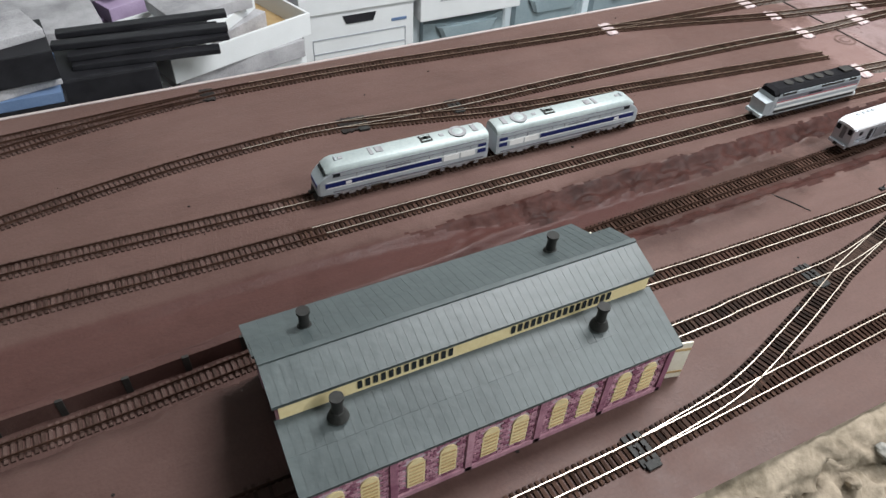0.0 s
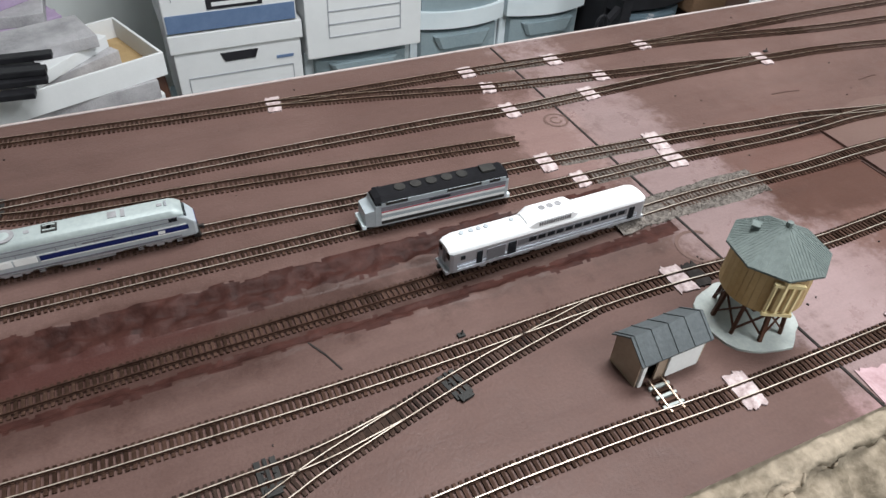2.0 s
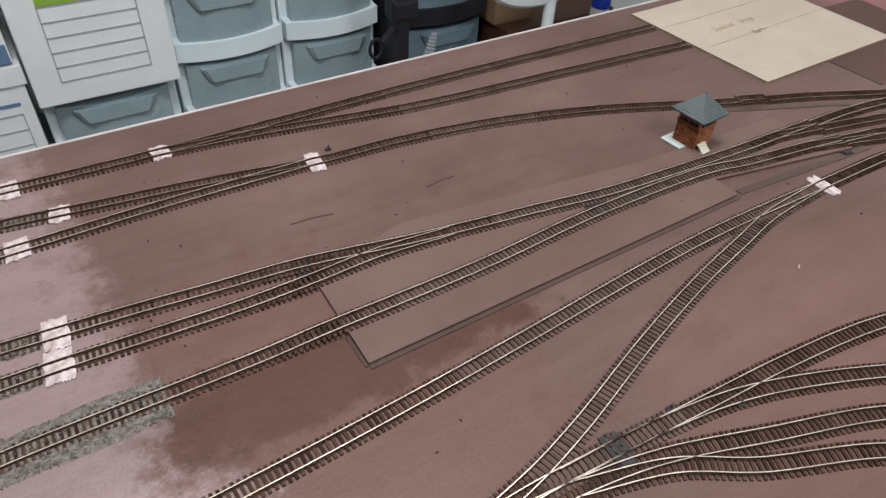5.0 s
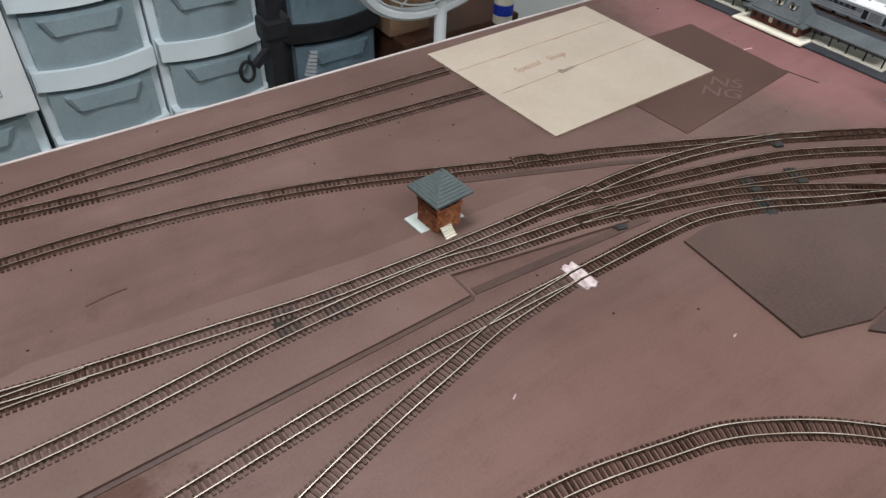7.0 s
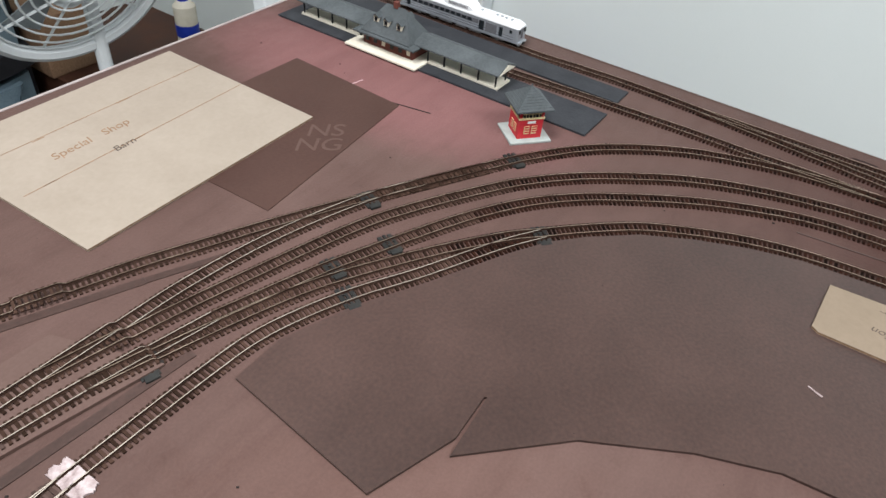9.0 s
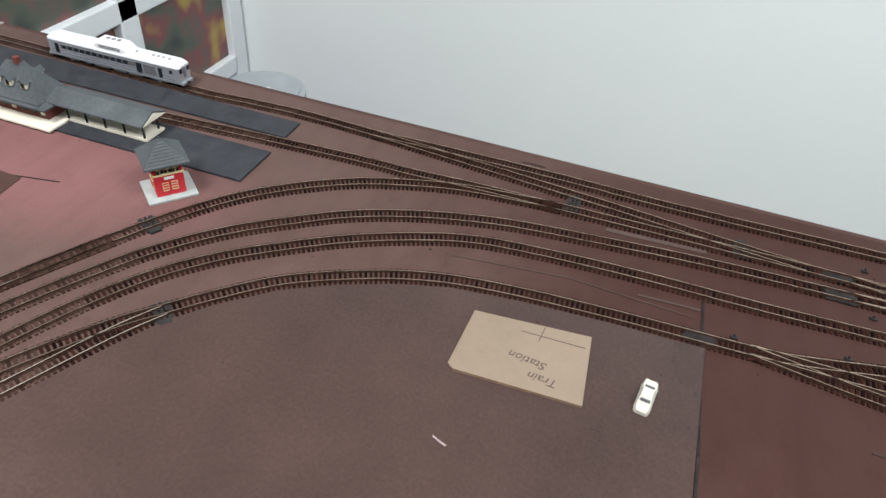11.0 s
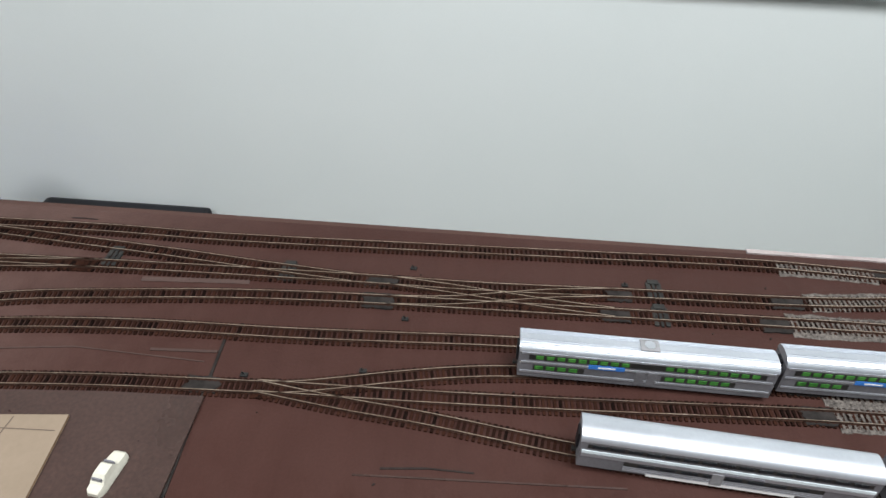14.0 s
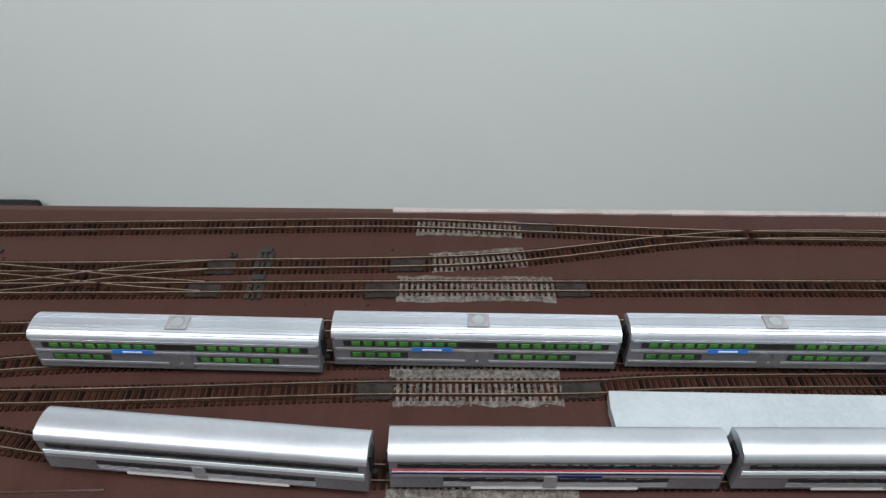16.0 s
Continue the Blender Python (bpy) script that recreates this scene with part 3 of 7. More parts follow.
def railway(points, label, old=False, dark=False, single=False):
    """A length of track: two rails and its ties, laid along a smooth line."""
    line = catmull(points, TIE_STEP / 2)
    zs = [lift(p.x, p.y) for p in line]
    root = thing("track", line[0].x, line[0].y, 0, 0, label, "track", "tracks of the layout")
    o = line[0].copy()
    normals = []
    for i in range(len(line)):
        d = (line[min(i + 1, len(line) - 1)] - line[max(i - 1, 0)]).normalized()
        normals.append(Vector((-d.y, d.x, 0)))
    for side in (1, -1):
        bm = B()
        rings = []
        for p, n, z in list(zip(line, normals, zs))[::2] + [(line[-1], normals[-1], zs[-1])]:
            c = p - o + n * (side * GAUGE / 2)
            w = n * 0.00055
            f = n * 0.0013
            rings.append([(c - f) + Vector((0, 0, z + 0.0022)), (c + f) + Vector((0, 0, z + 0.0022)), (c + w) + Vector((0, 0, z + 0.0034)), (c + w) + Vector((0, 0, z + 0.0056)), (c - w) + Vector((0, 0, z + 0.0056)), (c - w) + Vector((0, 0, z + 0.0034))])
        loft(bm, rings)
        rail = part("rail", bm, RAIL_OLD if old else RAIL, root)
        rail.data.materials.append(RAIL_SIDE)
        for q in rail.data.polygons:
            x = q.center.x / U + o.x
            worn = x > 0.52 + 0.06 * noise.noise((x * 9, o.y * 30, side))
            q.material_index = 0 if worn and q.normal.z > 0.8 and q.center.z > 0.004 * U + min(0.0, q.center.z) else 1
    vs, fs, kinds, count = [], [], [], 0
    for i in range(1, len(line), 2):
        p, n = line[i], normals[i]
        kind = tie_kind(p.x, p.y, dark)
        me = tie_mesh(kind)
        m = at(p.x - o.x, p.y - o.y, zs[i] + random.uniform(-0.0003, 0.0002), math.degrees(math.atan2(-n.x, n.y)) + random.uniform(-1.2, 1.2))
        if single and p.x > 0.5 and p.y > -1.6 and count < 300:
            ob = new("tie", me)
            ob.parent = root
            ob.matrix_basis = m
            count += 1
            continue
        k = len(vs)
        vs += [m @ v.co for v in me.vertices]
        fs += [[k + j for j in q.vertices] for q in me.polygons]
        kinds += [list(TIE_KINDS).index(kind)] * len(me.polygons)
    if vs:
        joined = bpy.data.meshes.new("tie_rest")
        joined.from_pydata(vs, [], fs)
        for mtl in TIE_KINDS.values():
            joined.materials.append(mtl)
        joined.polygons.foreach_set("material_index", kinds)
        ob = new("tie_rest", joined)
        ob.parent = root
        tagged(ob, kind="stuff")
    return root


A1 = [(-0.2, 0.985), (0.19, 1.015), (0.473, 1.033), (0.69, 1.033), (0.9, 1.02), (1.23, 0.999), (1.58, 0.993), (1.96, 0.981), (2.43, 0.985), (2.9, 0.975), (2.993, 0.973)]
A1B = [(1.23, 0.999), (1.39, 0.97), (1.585, 0.93), (1.81, 0.9), (1.99, 0.877), (2.155, 0.85), (2.3, 0.841), (2.47, 0.816), (2.64, 0.770), (2.79, 0.712), (2.91, 0.664), (3.035, 0.62), (3.11, 0.588), (3.2, 0.549), (3.35, 0.478),
       (3.5, 0.402), (3.565, 0.366), (3.647, 0.309), (3.712, 0.24), (3.765, 0.161), (3.8, 0.077), (3.822, 0.0), (3.833, -0.09), (3.839, -0.172), (3.846, -0.5), (3.847, -0.7), (3.855, -0.9), (3.869, -1.212), (3.912, -1.471), (3.925, -1.62), (3.925, -1.9)]
A1C = [(1.965, 0.981), (2.12, 0.963), (2.39, 0.921), (2.7, 0.9), (2.9, 0.886), (2.998, 0.879)]
A1L = [(0.473, 1.033), (0.32, 1.012), (0.15, 0.978), (-0.1, 0.93)]
A2 = [(-0.2, 0.72), (0.0, 0.775), (0.17, 0.82), (0.38, 0.858), (0.55, 0.872), (0.64, 0.869), (0.82, 0.858), (1.04, 0.86), (1.28, 0.857), (1.45, 0.853), (1.6, 0.846), (1.755, 0.848), (1.92, 0.852), (2.155, 0.85)]
A3 = [(0.64, 0.868), (0.773, 0.842), (0.9, 0.818), (1.1, 0.802), (1.27, 0.786), (1.56, 0.759)]
A4 = [(-0.3, 0.727), (0.17, 0.726), (0.53, 0.718), (1.06, 0.712), (1.28, 0.701), (1.5, 0.697), (1.765, 0.679), (1.9, 0.667), (2.05, 0.647), (2.21, 0.616), (2.39, 0.589), (2.5, 0.572), (2.62, 0.563), (2.77, 0.555), (2.93, 0.552), (3.05, 0.549), (3.179, 0.531), (3.32, 0.491), (3.42, 0.443), (3.5, 0.402)]
A5 = [(-0.3, 0.652), (0.17, 0.653), (0.4, 0.649), (0.9, 0.648), (1.245, 0.643), (1.45, 0.638), (1.6, 0.632), (1.76, 0.629), (1.88, 0.622), (2.03, 0.614), (2.14, 0.617), (2.25, 0.608)]
A6 = [(-0.3, 0.48), (0.165, 0.495), (0.264, 0.499), (0.393, 0.507), (0.6, 0.517), (0.843, 0.522), (1.0, 0.524), (1.3, 0.527), (1.6, 0.534), (1.75, 0.537), (2.0, 0.533), (2.24, 0.533), (2.44, 0.544), (2.65, 0.541), (2.75, 0.524), (2.88, 0.507), (2.95, 0.496), (3.03, 0.482)]
T3 = [(3.03, 0.482), (3.16, 0.443), (3.227, 0.418), (3.304, 0.388), (3.384, 0.352), (3.46, 0.307), (3.525, 0.25),
      (3.579, 0.184), (3.629, 0.113), (3.669, 0.039), (3.7, -0.037), (3.715, -0.116), (3.727, -0.27), (3.731, -0.45), (3.738, -0.6), (3.745, -0.75), (3.752, -1.1), (3.76, -1.7), (3.77, -2.5)]
A7 = [(0.45, 0.413), (0.775, 0.412), (0.96, 0.406), (1.22, 0.402), (1.47, 0.408), (1.6, 0.406), (1.8, 0.392), (1.9, 0.393), (2.06, 0.4), (2.23, 0.411), (2.4, 0.424), (2.54, 0.432), (2.65, 0.433), (2.81, 0.43), (2.96, 0.428), (3.05, 0.42), (3.15, 0.386), (3.24, 0.34), (3.353, 0.288), (3.413, 0.254)]
A8 = [(-0.1, 0.33), (0.3, 0.331), (0.84, 0.331), (0.935, 0.334), (1.02, 0.336), (1.11, 0.338), (1.2, 0.352)]
CROSS = [(0.716, 0.229), (0.845, 0.243), (0.96, 0.276), (1.065, 0.312), (1.107, 0.327), (1.2, 0.352), (1.305, 0.377), (1.47, 0.408)]
A9 = [(0.3, 0.225), (0.594, 0.227), (0.716, 0.229), (0.9, 0.236), (1.1, 0.244), (1.25, 0.248), (1.4, 0.245), (1.54, 0.239), (1.8, 0.238), (1.99, 0.246), (2.1, 0.26), (2.2, 0.286), (2.35, 0.337), (2.48, 0.375), (2.587, 0.4), (2.68, 0.42), (2.81, 0.43)]
T2 = [(2.86, 0.552), (2.99, 0.528), (3.1, 0.503), (3.258, 0.462), (3.35, 0.424), (3.45, 0.37), (3.506, 0.334), (3.574, 0.275), (3.632, 0.206), (3.684, 0.133), (3.722, 0.054), (3.75, -0.03), (3.767, -0.107), (3.78, -0.21), (3.795, -0.35), (3.804, -0.5), (3.808, -0.65), (3.812, -0.85), (3.818, -1.1), (3.821, -1.344), (3.825, -1.6), (3.83, -2.5)]
T4 = [(2.88, 0.507), (3.015, 0.471), (3.14, 0.429), (3.266, 0.362), (3.367, 0.296), (3.413, 0.256), (3.457, 0.216), (3.514, 0.156), (3.556, 0.088), (3.59, 0.016), (3.612, -0.058), (3.625, -0.15), (3.634, -0.27), (3.638, -0.36), (3.643, -0.467), (3.655, -0.53), (3.672, -0.6), (3.687, -0.675), (3.695, -0.74), (3.701, -0.85), (3.706, -1.1), (3.712, -2.5)]
R2 = [(3.643, -0.44), (3.645, -0.6), (3.651, -0.8), (3.66, -1.0), (3.664, -1.1), (3.667, -1.3), (3.678, -1.53), (3.69, -2.5)]
R3 = [(3.642, -0.44), (3.627, -0.54), (3.615, -0.64), (3.6, -0.735), (3.59, -0.8), (3.575, -0.92), (3.566, -1.1), (3.568, -1.5), (3.58, -2.5)]
S1 = [(3.79, 1.03), (3.795, 0.75), (3.803, 0.531), (3.813, 0.394), (3.82, 0.286), (3.826, 0.183), (3.828, 0.084), (3.834, -0.01), (3.838, -0.15)]
S2 = [(3.915, 1.03), (3.912, 0.8), (3.905, 0.55), (3.912, 0.443), (3.917, 0.331), (3.912, 0.2), (3.9, 0.05), (3.887, -0.1), (3.874, -0.247), (3.86, -0.38), (3.847, -0.52)]
W = [(3.912, 0.2), (3.917, 0.053), (3.92, -0.139), (3.918, -0.325), (3.926, -0.6), (3.934, -0.84), (3.942, -1.1), (3.934, -1.284), (3.925, -1.5), (3.922, -1.7), (3.92, -2.5)]
X1 = [(3.847, -0.57), (3.838, -0.66), (3.822, -0.79), (3.814, -0.88)]
X2 = [(3.806, -0.57), (3.815, -0.66), (3.842, -0.79), (3.854, -0.88)]
Y1 = [(2.0, 0.247), (2.1, 0.252), (2.206, 0.248), (2.33, 0.24), (2.46, 0.232), (2.6, 0.216), (2.712, 0.188), (2.772, 0.17), (2.826, 0.142), (2.876, 0.108), (2.919, 0.07), (2.98, 0.01), (3.02, -0.06), (3.06, -0.16), (3.08, -0.28), (3.08, -0.5)]
Y2 = [(2.15, 0.25), (2.28, 0.243), (2.4, 0.222), (2.54, 0.17), (2.65, 0.11), (2.74, 0.045), (2.82, -0.04), (2.87, -0.13), (2.9, -0.25)]
Y3 = [(1.9, 0.238), (2.05, 0.24), (2.15, 0.234), (2.25, 0.216), (2.37, 0.176), (2.5, 0.13), (2.62, 0.06), (2.71, -0.01), (2.78, -0.1), (2.82, -0.2)]
Y4 = [(2.15, 0.234), (2.25, 0.204), (2.33, 0.158), (2.45, 0.106), (2.55, 0.04), (2.64, -0.04), (2.7, -0.13), (2.73, -0.22)]
TRACKS = [
    (A1, "brown-tied track along the back edge", True, False), (A1B, "long track that turns along the wall", True, False), (A1C, "track that runs under the cardboard", True, False), (A1L, "diverging track at the back edge", True, False),
    (A2, "siding track with worn rails", False, False), (A3, "stub siding that ends in the open", True, False), (A4, "track under the silver locomotives", False, False), (A5, "track under the black-roofed locomotive", False, False),
    (A6, "main track through the trench and round the curve", False, False), (T3, "brown curved track that continues along the wall", True, False), (A7, "track from the engine shed to the inner curve", False, False), (A8, "short track into the engine shed", False, True),
    (CROSS, "crossover between two yard tracks", False, True), (A9, "front track with bright rails", False, False), (T2, "second curved track along the wall", True, False), (T4, "inner curve track under the green-windowed cars", True, False),
    (R2, "track between the two passenger trains", True, False), (R3, "track under the silver coaches", True, False), (S1, "station track beside the platform", True, False), (S2, "brown track behind the station platforms", True, False),
    (W, "straight track along the table's wall edge", True, False), (X1, "half of a crossover between two tracks", True, True), (X2, "half of a crossover between two tracks", True, True), (Y1, "yard track that curves towards the aisle", False, False),
    (Y2, "short curved track of the yard fan", False, False), (Y3, "short curved track of the yard fan", False, False), (Y4, "short curved track of the yard fan", False, False)]
for pts, label, old, dark in TRACKS:
    railway(pts, label, old, dark, pts not in (A1, A1C, A1L, W, S2))


# ---------- wheels and running gear ----------
def bogie(parent, x, material, z=0.0):
    bm = B()
    for s in (1, -1):
        box(bm, x, s * 0.0125, z + 0.0105, 0.034, 0.002, 0.0045, 0.0008)
        for dx in (-0.011, 0.011):
            box(bm, x + dx, s * 0.0135, z + 0.0105, 0.005, 0.0016, 0.0055)
        box(bm, x, s * 0.0135, z + 0.0085, 0.009, 0.002, 0.004)
    box(bm, x, 0, z + 0.0125, 0.012, 0.025, 0.004)
    b = part("bogie", bm, material, parent)
    for dx in (-0.011, 0.011):
        bm = B()
        cyl(bm, x + dx, 0.0085, z + 0.0108, 0.0052, 0.0028, 14, axis="Y")
        cyl(bm, x + dx, -0.0085, z + 0.0108, 0.0052, 0.0028, 14, axis="Y")
        cyl(bm, x + dx, 0, z + 0.0108, 0.0012, 0.0175, 8, axis="Y")
        part("wheel_set", bm, RAIL_OLD, b)


def body_ring(x, w, z0, z1, crown, n=9, tuck=0.0):
    """A coach cross-section: upright sides and an arched roof."""
    h = w / 2
    ring = [(x, -h + tuck, z0), (x, -h, z0 + 0.004), (x, -h, z1)]
    for i in range(1, n):
        a = math.pi * i / n
        ring.append((x, -h * math.cos(a), z1 + crown * math.sin(a) ** 0.8))
    return ring + [(x, h, z1), (x, h, z0 + 0.004), (x, h - tuck, z0)]


def roof_ring(x, w, z1, crown, n=12):
    h = w / 2
    ring = [(x, -h * math.cos(math.pi * i / n), z1 + crown * math.sin(math.pi * i / n) ** 0.75) for i in range(n + 1)]
    return ring


def panes(parent, name, x0, x1, n, gap, z, h, y, material, label=""):
    """A row of window panes on both sides of a car."""
    w = (x1 - x0 - gap * (n - 1)) / n
    for i in range(n):
        for s in (1, -1):
            bm = B()
            box(bm, x0 + w / 2 + i * (w + gap), s * y, z, w, 0.0012, h, 0.0004)
            part(name, bm, material, parent, label)


def couplers(parent, half):
    for s in (1, -1):
        bm = B()
        box(bm, s * (half + 0.003), 0, 0.0125, 0.009, 0.003, 0.003)
        box(bm, s * (half + 0.007), 0.001, 0.0125, 0.003, 0.005, 0.004)
        part("coupler", bm, UNDER, parent)


def railcar(x, y, z, rz, label):
    """A silver diesel railcar with a raised radiator housing on the roof."""
    root = thing("diesel_railcar", x, y, z, rz, label, "railcar", "silver railcars")
    L = 0.1455
    bm = B()
    rings = []
    for xx, s, dz in ((-L, 0.9, -0.002), (-L + 0.004, 1, 0), (L - 0.004, 1, 0), (L, 0.9, -0.002)):
        rings.append([(xx, p[1] * s, p[2] + (dz if p[2] > 0.03 else 0)) for p in body_ring(xx, 0.0345, 0.0125, 0.042, 0.0005, 4)])
    loft(bm, rings)
    part("body", bm, SILVER, root, "silver ribbed body")
    bm = B()
    rr = []
    for xx, s, k in ((-L - 0.001, 0.82, 0.35), (-L + 0.005, 0.95, 0.75), (-L + 0.014, 1, 1), (L - 0.014, 1, 1), (L - 0.005, 0.95, 0.75), (L + 0.001, 0.82, 0.35)):
        rr.append(roof_ring(xx, 0.0352 * s, 0.042, 0.0115 * k))
    loft(bm, rr)
    part("roof", bm, WHITE_ROOF, root, "bright white-silver roof", True)
    # radiator housing
    bm = B()
    x0, x1 = -0.038, 0.038
    rings = []
    for xx, w, top in ((x0, 0.0185, 0.0555), (x0 + 0.012, 0.0205, 0.0635), (x1 - 0.012, 0.0205, 0.0635), (x1, 0.0185, 0.0555)):
        rings.append([(xx, -w * 0.82, 0.047), (xx, -w * 0.8, top - 0.006), (xx, -w * 0.45, top), (xx, w * 0.45, top), (xx, w * 0.8, top - 0.006), (xx, w * 0.82, 0.047)])
    loft(bm, rings)
    hump = part("radiator_housing", bm, WHITE_ROOF, root)
    for s in (1, -1):
        for i in range(14):
            bm = B()
            box(bm, -0.022 + i * 0.0034, s * 0.0168, 0.0525, 0.0018, 0.0012, 0.0055)
            part("grille_slat", bm, GREYSIDE, hump)
    for dx in (-0.012, 0.0, 0.012):
        bm = B()
        cyl(bm, dx, 0, 0.0637, 0.0046, 0.001, 16)
        part("fan", bm, TRUCKGREY, hump)
    for dx in (-0.122, -0.109, -0.0985, -0.088, -0.052):
        bm = B()
        cyl(bm, dx, 0.0045, 0.0535, 0.0033, 0.0022, 14)
        part("roof_vent", bm, LIDGREY, root)
    # fluted sides
    for s in (1, -1):
        for k in range(4):
            bm = B()
            box(bm, 0, s * 0.01745, 0.0165 + k * 0.0026, 0.272, 0.0008, 0.0011)
            part("rib", bm, GREYSIDE if k % 2 else SILVER, root)
        bm = B()
        box(bm, 0.032, s * 0.0174, 0.0325, 0.168, 0.0007, 0.0085)
        part("window_band", bm, GREYSIDE, root)
    panes(root, "window", -0.036, 0.112, 11, 0.0035, 0.0325, 0.0062, 0.0178, DARKGLASS)
    panes(root, "window", -0.132, -0.126, 1, 0, 0.034, 0.006, 0.0176, DARKGLASS)
    for dx, w, mtl in ((-0.106, 0.008, DARKGLASS), (-0.06, 0.012, DARKGLASS), (-0.083, 0.026, GREYSIDE), (0.124, 0.009, DARKGLASS)):
        for s in (1, -1):
            bm = B()
            box(bm, dx, s * 0.0176, 0.0275, w, 0.001, 0.019, 0.0003)
            part("side_door", bm, mtl, root)
    for s in (1, -1):
        for yy, w in ((-0.0105, 0.007), (0, 0.0062), (0.0105, 0.007)):
            bm = B()
            box(bm, s * (L + 0.0006), yy, 0.036 if yy else 0.031, 0.0012, w, 0.008 if yy else 0.02, 0.0003)
            part("end_window" if yy else "end_door", bm, DARKGLASS if yy else GREYSIDE, root)
        bm = B()
        box(bm, s * (L + 0.002), 0, 0.012, 0.006, 0.03, 0.005, 0.001)
        part("pilot", bm, SILVER, root)
    for dx, w in ((-0.045, 0.03), (-0.01, 0.026), (0.03, 0.034), (0.062, 0.014)):
        bm = B()
        box(bm, dx, 0, 0.0105, w, 0.03, 0.006, 0.001)
        part("underfloor_tank", bm, TRUCKGREY, root)
    for dx in (-0.098, 0.098):
        bogie(root, dx, TRUCKGREY, -0.005 + 0.0053)
    couplers(root, L)
    return root


def diesel(x, y, z, rz, label):
    """A silver cab diesel with a raked front, a blue stripe and a grey roof."""
    root = thing("diesel_locomotive", x, y, z, rz, label, "locomotive", "silver locomotives")
    L = 0.125
    bm = B()
    rings = []
    for xx, w, top in ((-L, 0.0285, 0.031), (-L + 0.003, 0.0325, 0.0345), (-L + 0.009, 0.034, 0.041), (-L + 0.017, 0.0345, 0.0462), (L - 0.004, 0.0345, 0.0462), (L, 0.0335, 0.0455)):
        h = w / 2
        rings.append([(xx, -h * 0.96, 0.0135), (xx, -h, 0.017), (xx, -h, top - 0.002), (xx, -h * 0.97, top), (xx, h * 0.97, top), (xx, h, top - 0.002), (xx, h, 0.017), (xx, h * 0.96, 0.0135)])
    loft(bm, rings)
    part("body", bm, LOCOSILVER, root, "silver body with a raked front")
    bm = B()
    rings = []
    for xx, w, crown in ((-L + 0.0125, 0.03, 0.003), (-L + 0.019, 0.0335, 0.0085), (-L + 0.026, 0.0345, 0.0107), (L - 0.004, 0.0345, 0.0107), (L, 0.0325, 0.009)):
        h = w / 2
        rings.append([(xx, -h, 0.0459), (xx, -h * 0.97, 0.0459 + crown * 0.42), (xx, -h * 0.8, 0.0459 + crown * 0.8), (xx, -h * 0.45, 0.0459 + crown * 0.97), (xx, 0, 0.0459 + crown), (xx, h * 0.45, 0.0459 + crown * 0.97), (xx, h * 0.8, 0.0459 + crown * 0.8), (xx, h * 0.97, 0.0459 + crown * 0.42), (xx, h, 0.0459)])
    loft(bm, rings)
    roof = part("roof", bm, LOCOROOF, root, "matt grey rounded roof", True)
    for s in (1, -1):
        for x0, x1, zz, hh, mtl, nm in ((-L + 0.010, 0.052, 0.0288, 0.0068, BLUE, "stripe"), (-L + 0.012, 0.12, 0.0338, 0.0013, WHITE, "thin_stripe"), (-L + 0.012, 0.052, 0.0243, 0.0013, WHITE, "thin_stripe"),
                                        (-L + 0.02, 0.12, 0.0465, 0.0011, LOCOGREY, "gutter"), (-L + 0.02, 0.12, 0.0405, 0.0007, LOCOGREY, "panel_seam"), (-L + 0.02, 0.118, 0.0172, 0.0022, LOCOGREY, "sill")):
            bm = B()
            box(bm, (x0 + x1) / 2, s * 0.01725, zz, x1 - x0, 0.0009, hh)
            part(nm, bm, mtl, root)
        for x0, x1 in ((0.055, 0.079), (0.081, 0.104)):
            bm = B()
            box(bm, (x0 + x1) / 2, s * 0.0174, 0.0285, x1 - x0, 0.0012, 0.0085, 0.0004)
            part("white_panel", bm, WHITE, root, "white panel behind the stripe")
        for zz, hh in ((0.0375, 0.0045), (0.0285, 0.006)):
            bm = B()
            box(bm, 0.1145, s * 0.0174, zz, 0.013, 0.001, hh, 0.0003)
            part("end_grille", bm, BLUE, root, "dark end grille")
        bm = B()
        box(bm, -0.012, s * 0.0175, 0.0372, 0.034, 0.0007, 0.0019)
        part("lettering_bar", bm, LOCOGREY, root)
        bm = B()
        box(bm, -L + 0.026, s * 0.0172, 0.0432, 0.010, 0.0013, 0.0048, 0.0004)
        part("cab_window", bm, DARKGLASS, root)
        bm = B()
        box(bm, -L + 0.042, s * 0.0174, 0.0285, 0.008, 0.0011, 0.0045)
        part("number_bar", bm, WHITE, root)
        for k in range(9):
            bm = B()
            box(bm, -0.072 + k * 0.021, s * 0.0173, 0.0374, 0.0006, 0.0008, 0.0058)
            part("panel_seam", bm, LOCOGREY, root)
        for dx in (-0.101, -0.055, 0.055, 0.108):
            bm = B()
            for k in range(3):
                box(bm, dx, s * (0.0165 - 0.0006 * k), 0.0145 - k * 0.0032, 0.006, 0.0014, 0.0009)
            part("steps", bm, SILVER, root)
        bm = B()
        box(bm, 0.0, s * 0.0166, 0.0142, 0.07, 0.0014, 0.0022)
        part("air_pipe", bm, SILVER, root)
    bm = B()
    box(bm, -L + 0.0008, 0, 0.0278, 0.003, 0.0265, 0.0062, 0.0006)
    part("nose_band", bm, BLUE, root, "dark blue band round the nose")
    for yy in (-0.0072, 0.0072):
        bm = B()
        q = Matrix.Translation((-L + 0.0128, yy, 0.0455)) @ Matrix.Rotation(radians(-42), 4, "Y") @ Matrix.Diagonal((0.0085, 0.0118, 0.0014, 1))
        bmesh.ops.create_cube(bm, size=1.0, matrix=q)
        part("windscreen", bm, DARKGLASS, root)
    bm = B()
    cyl(bm, 0.083, 0, 0.0568, 0.0125, 0.0016, 28)
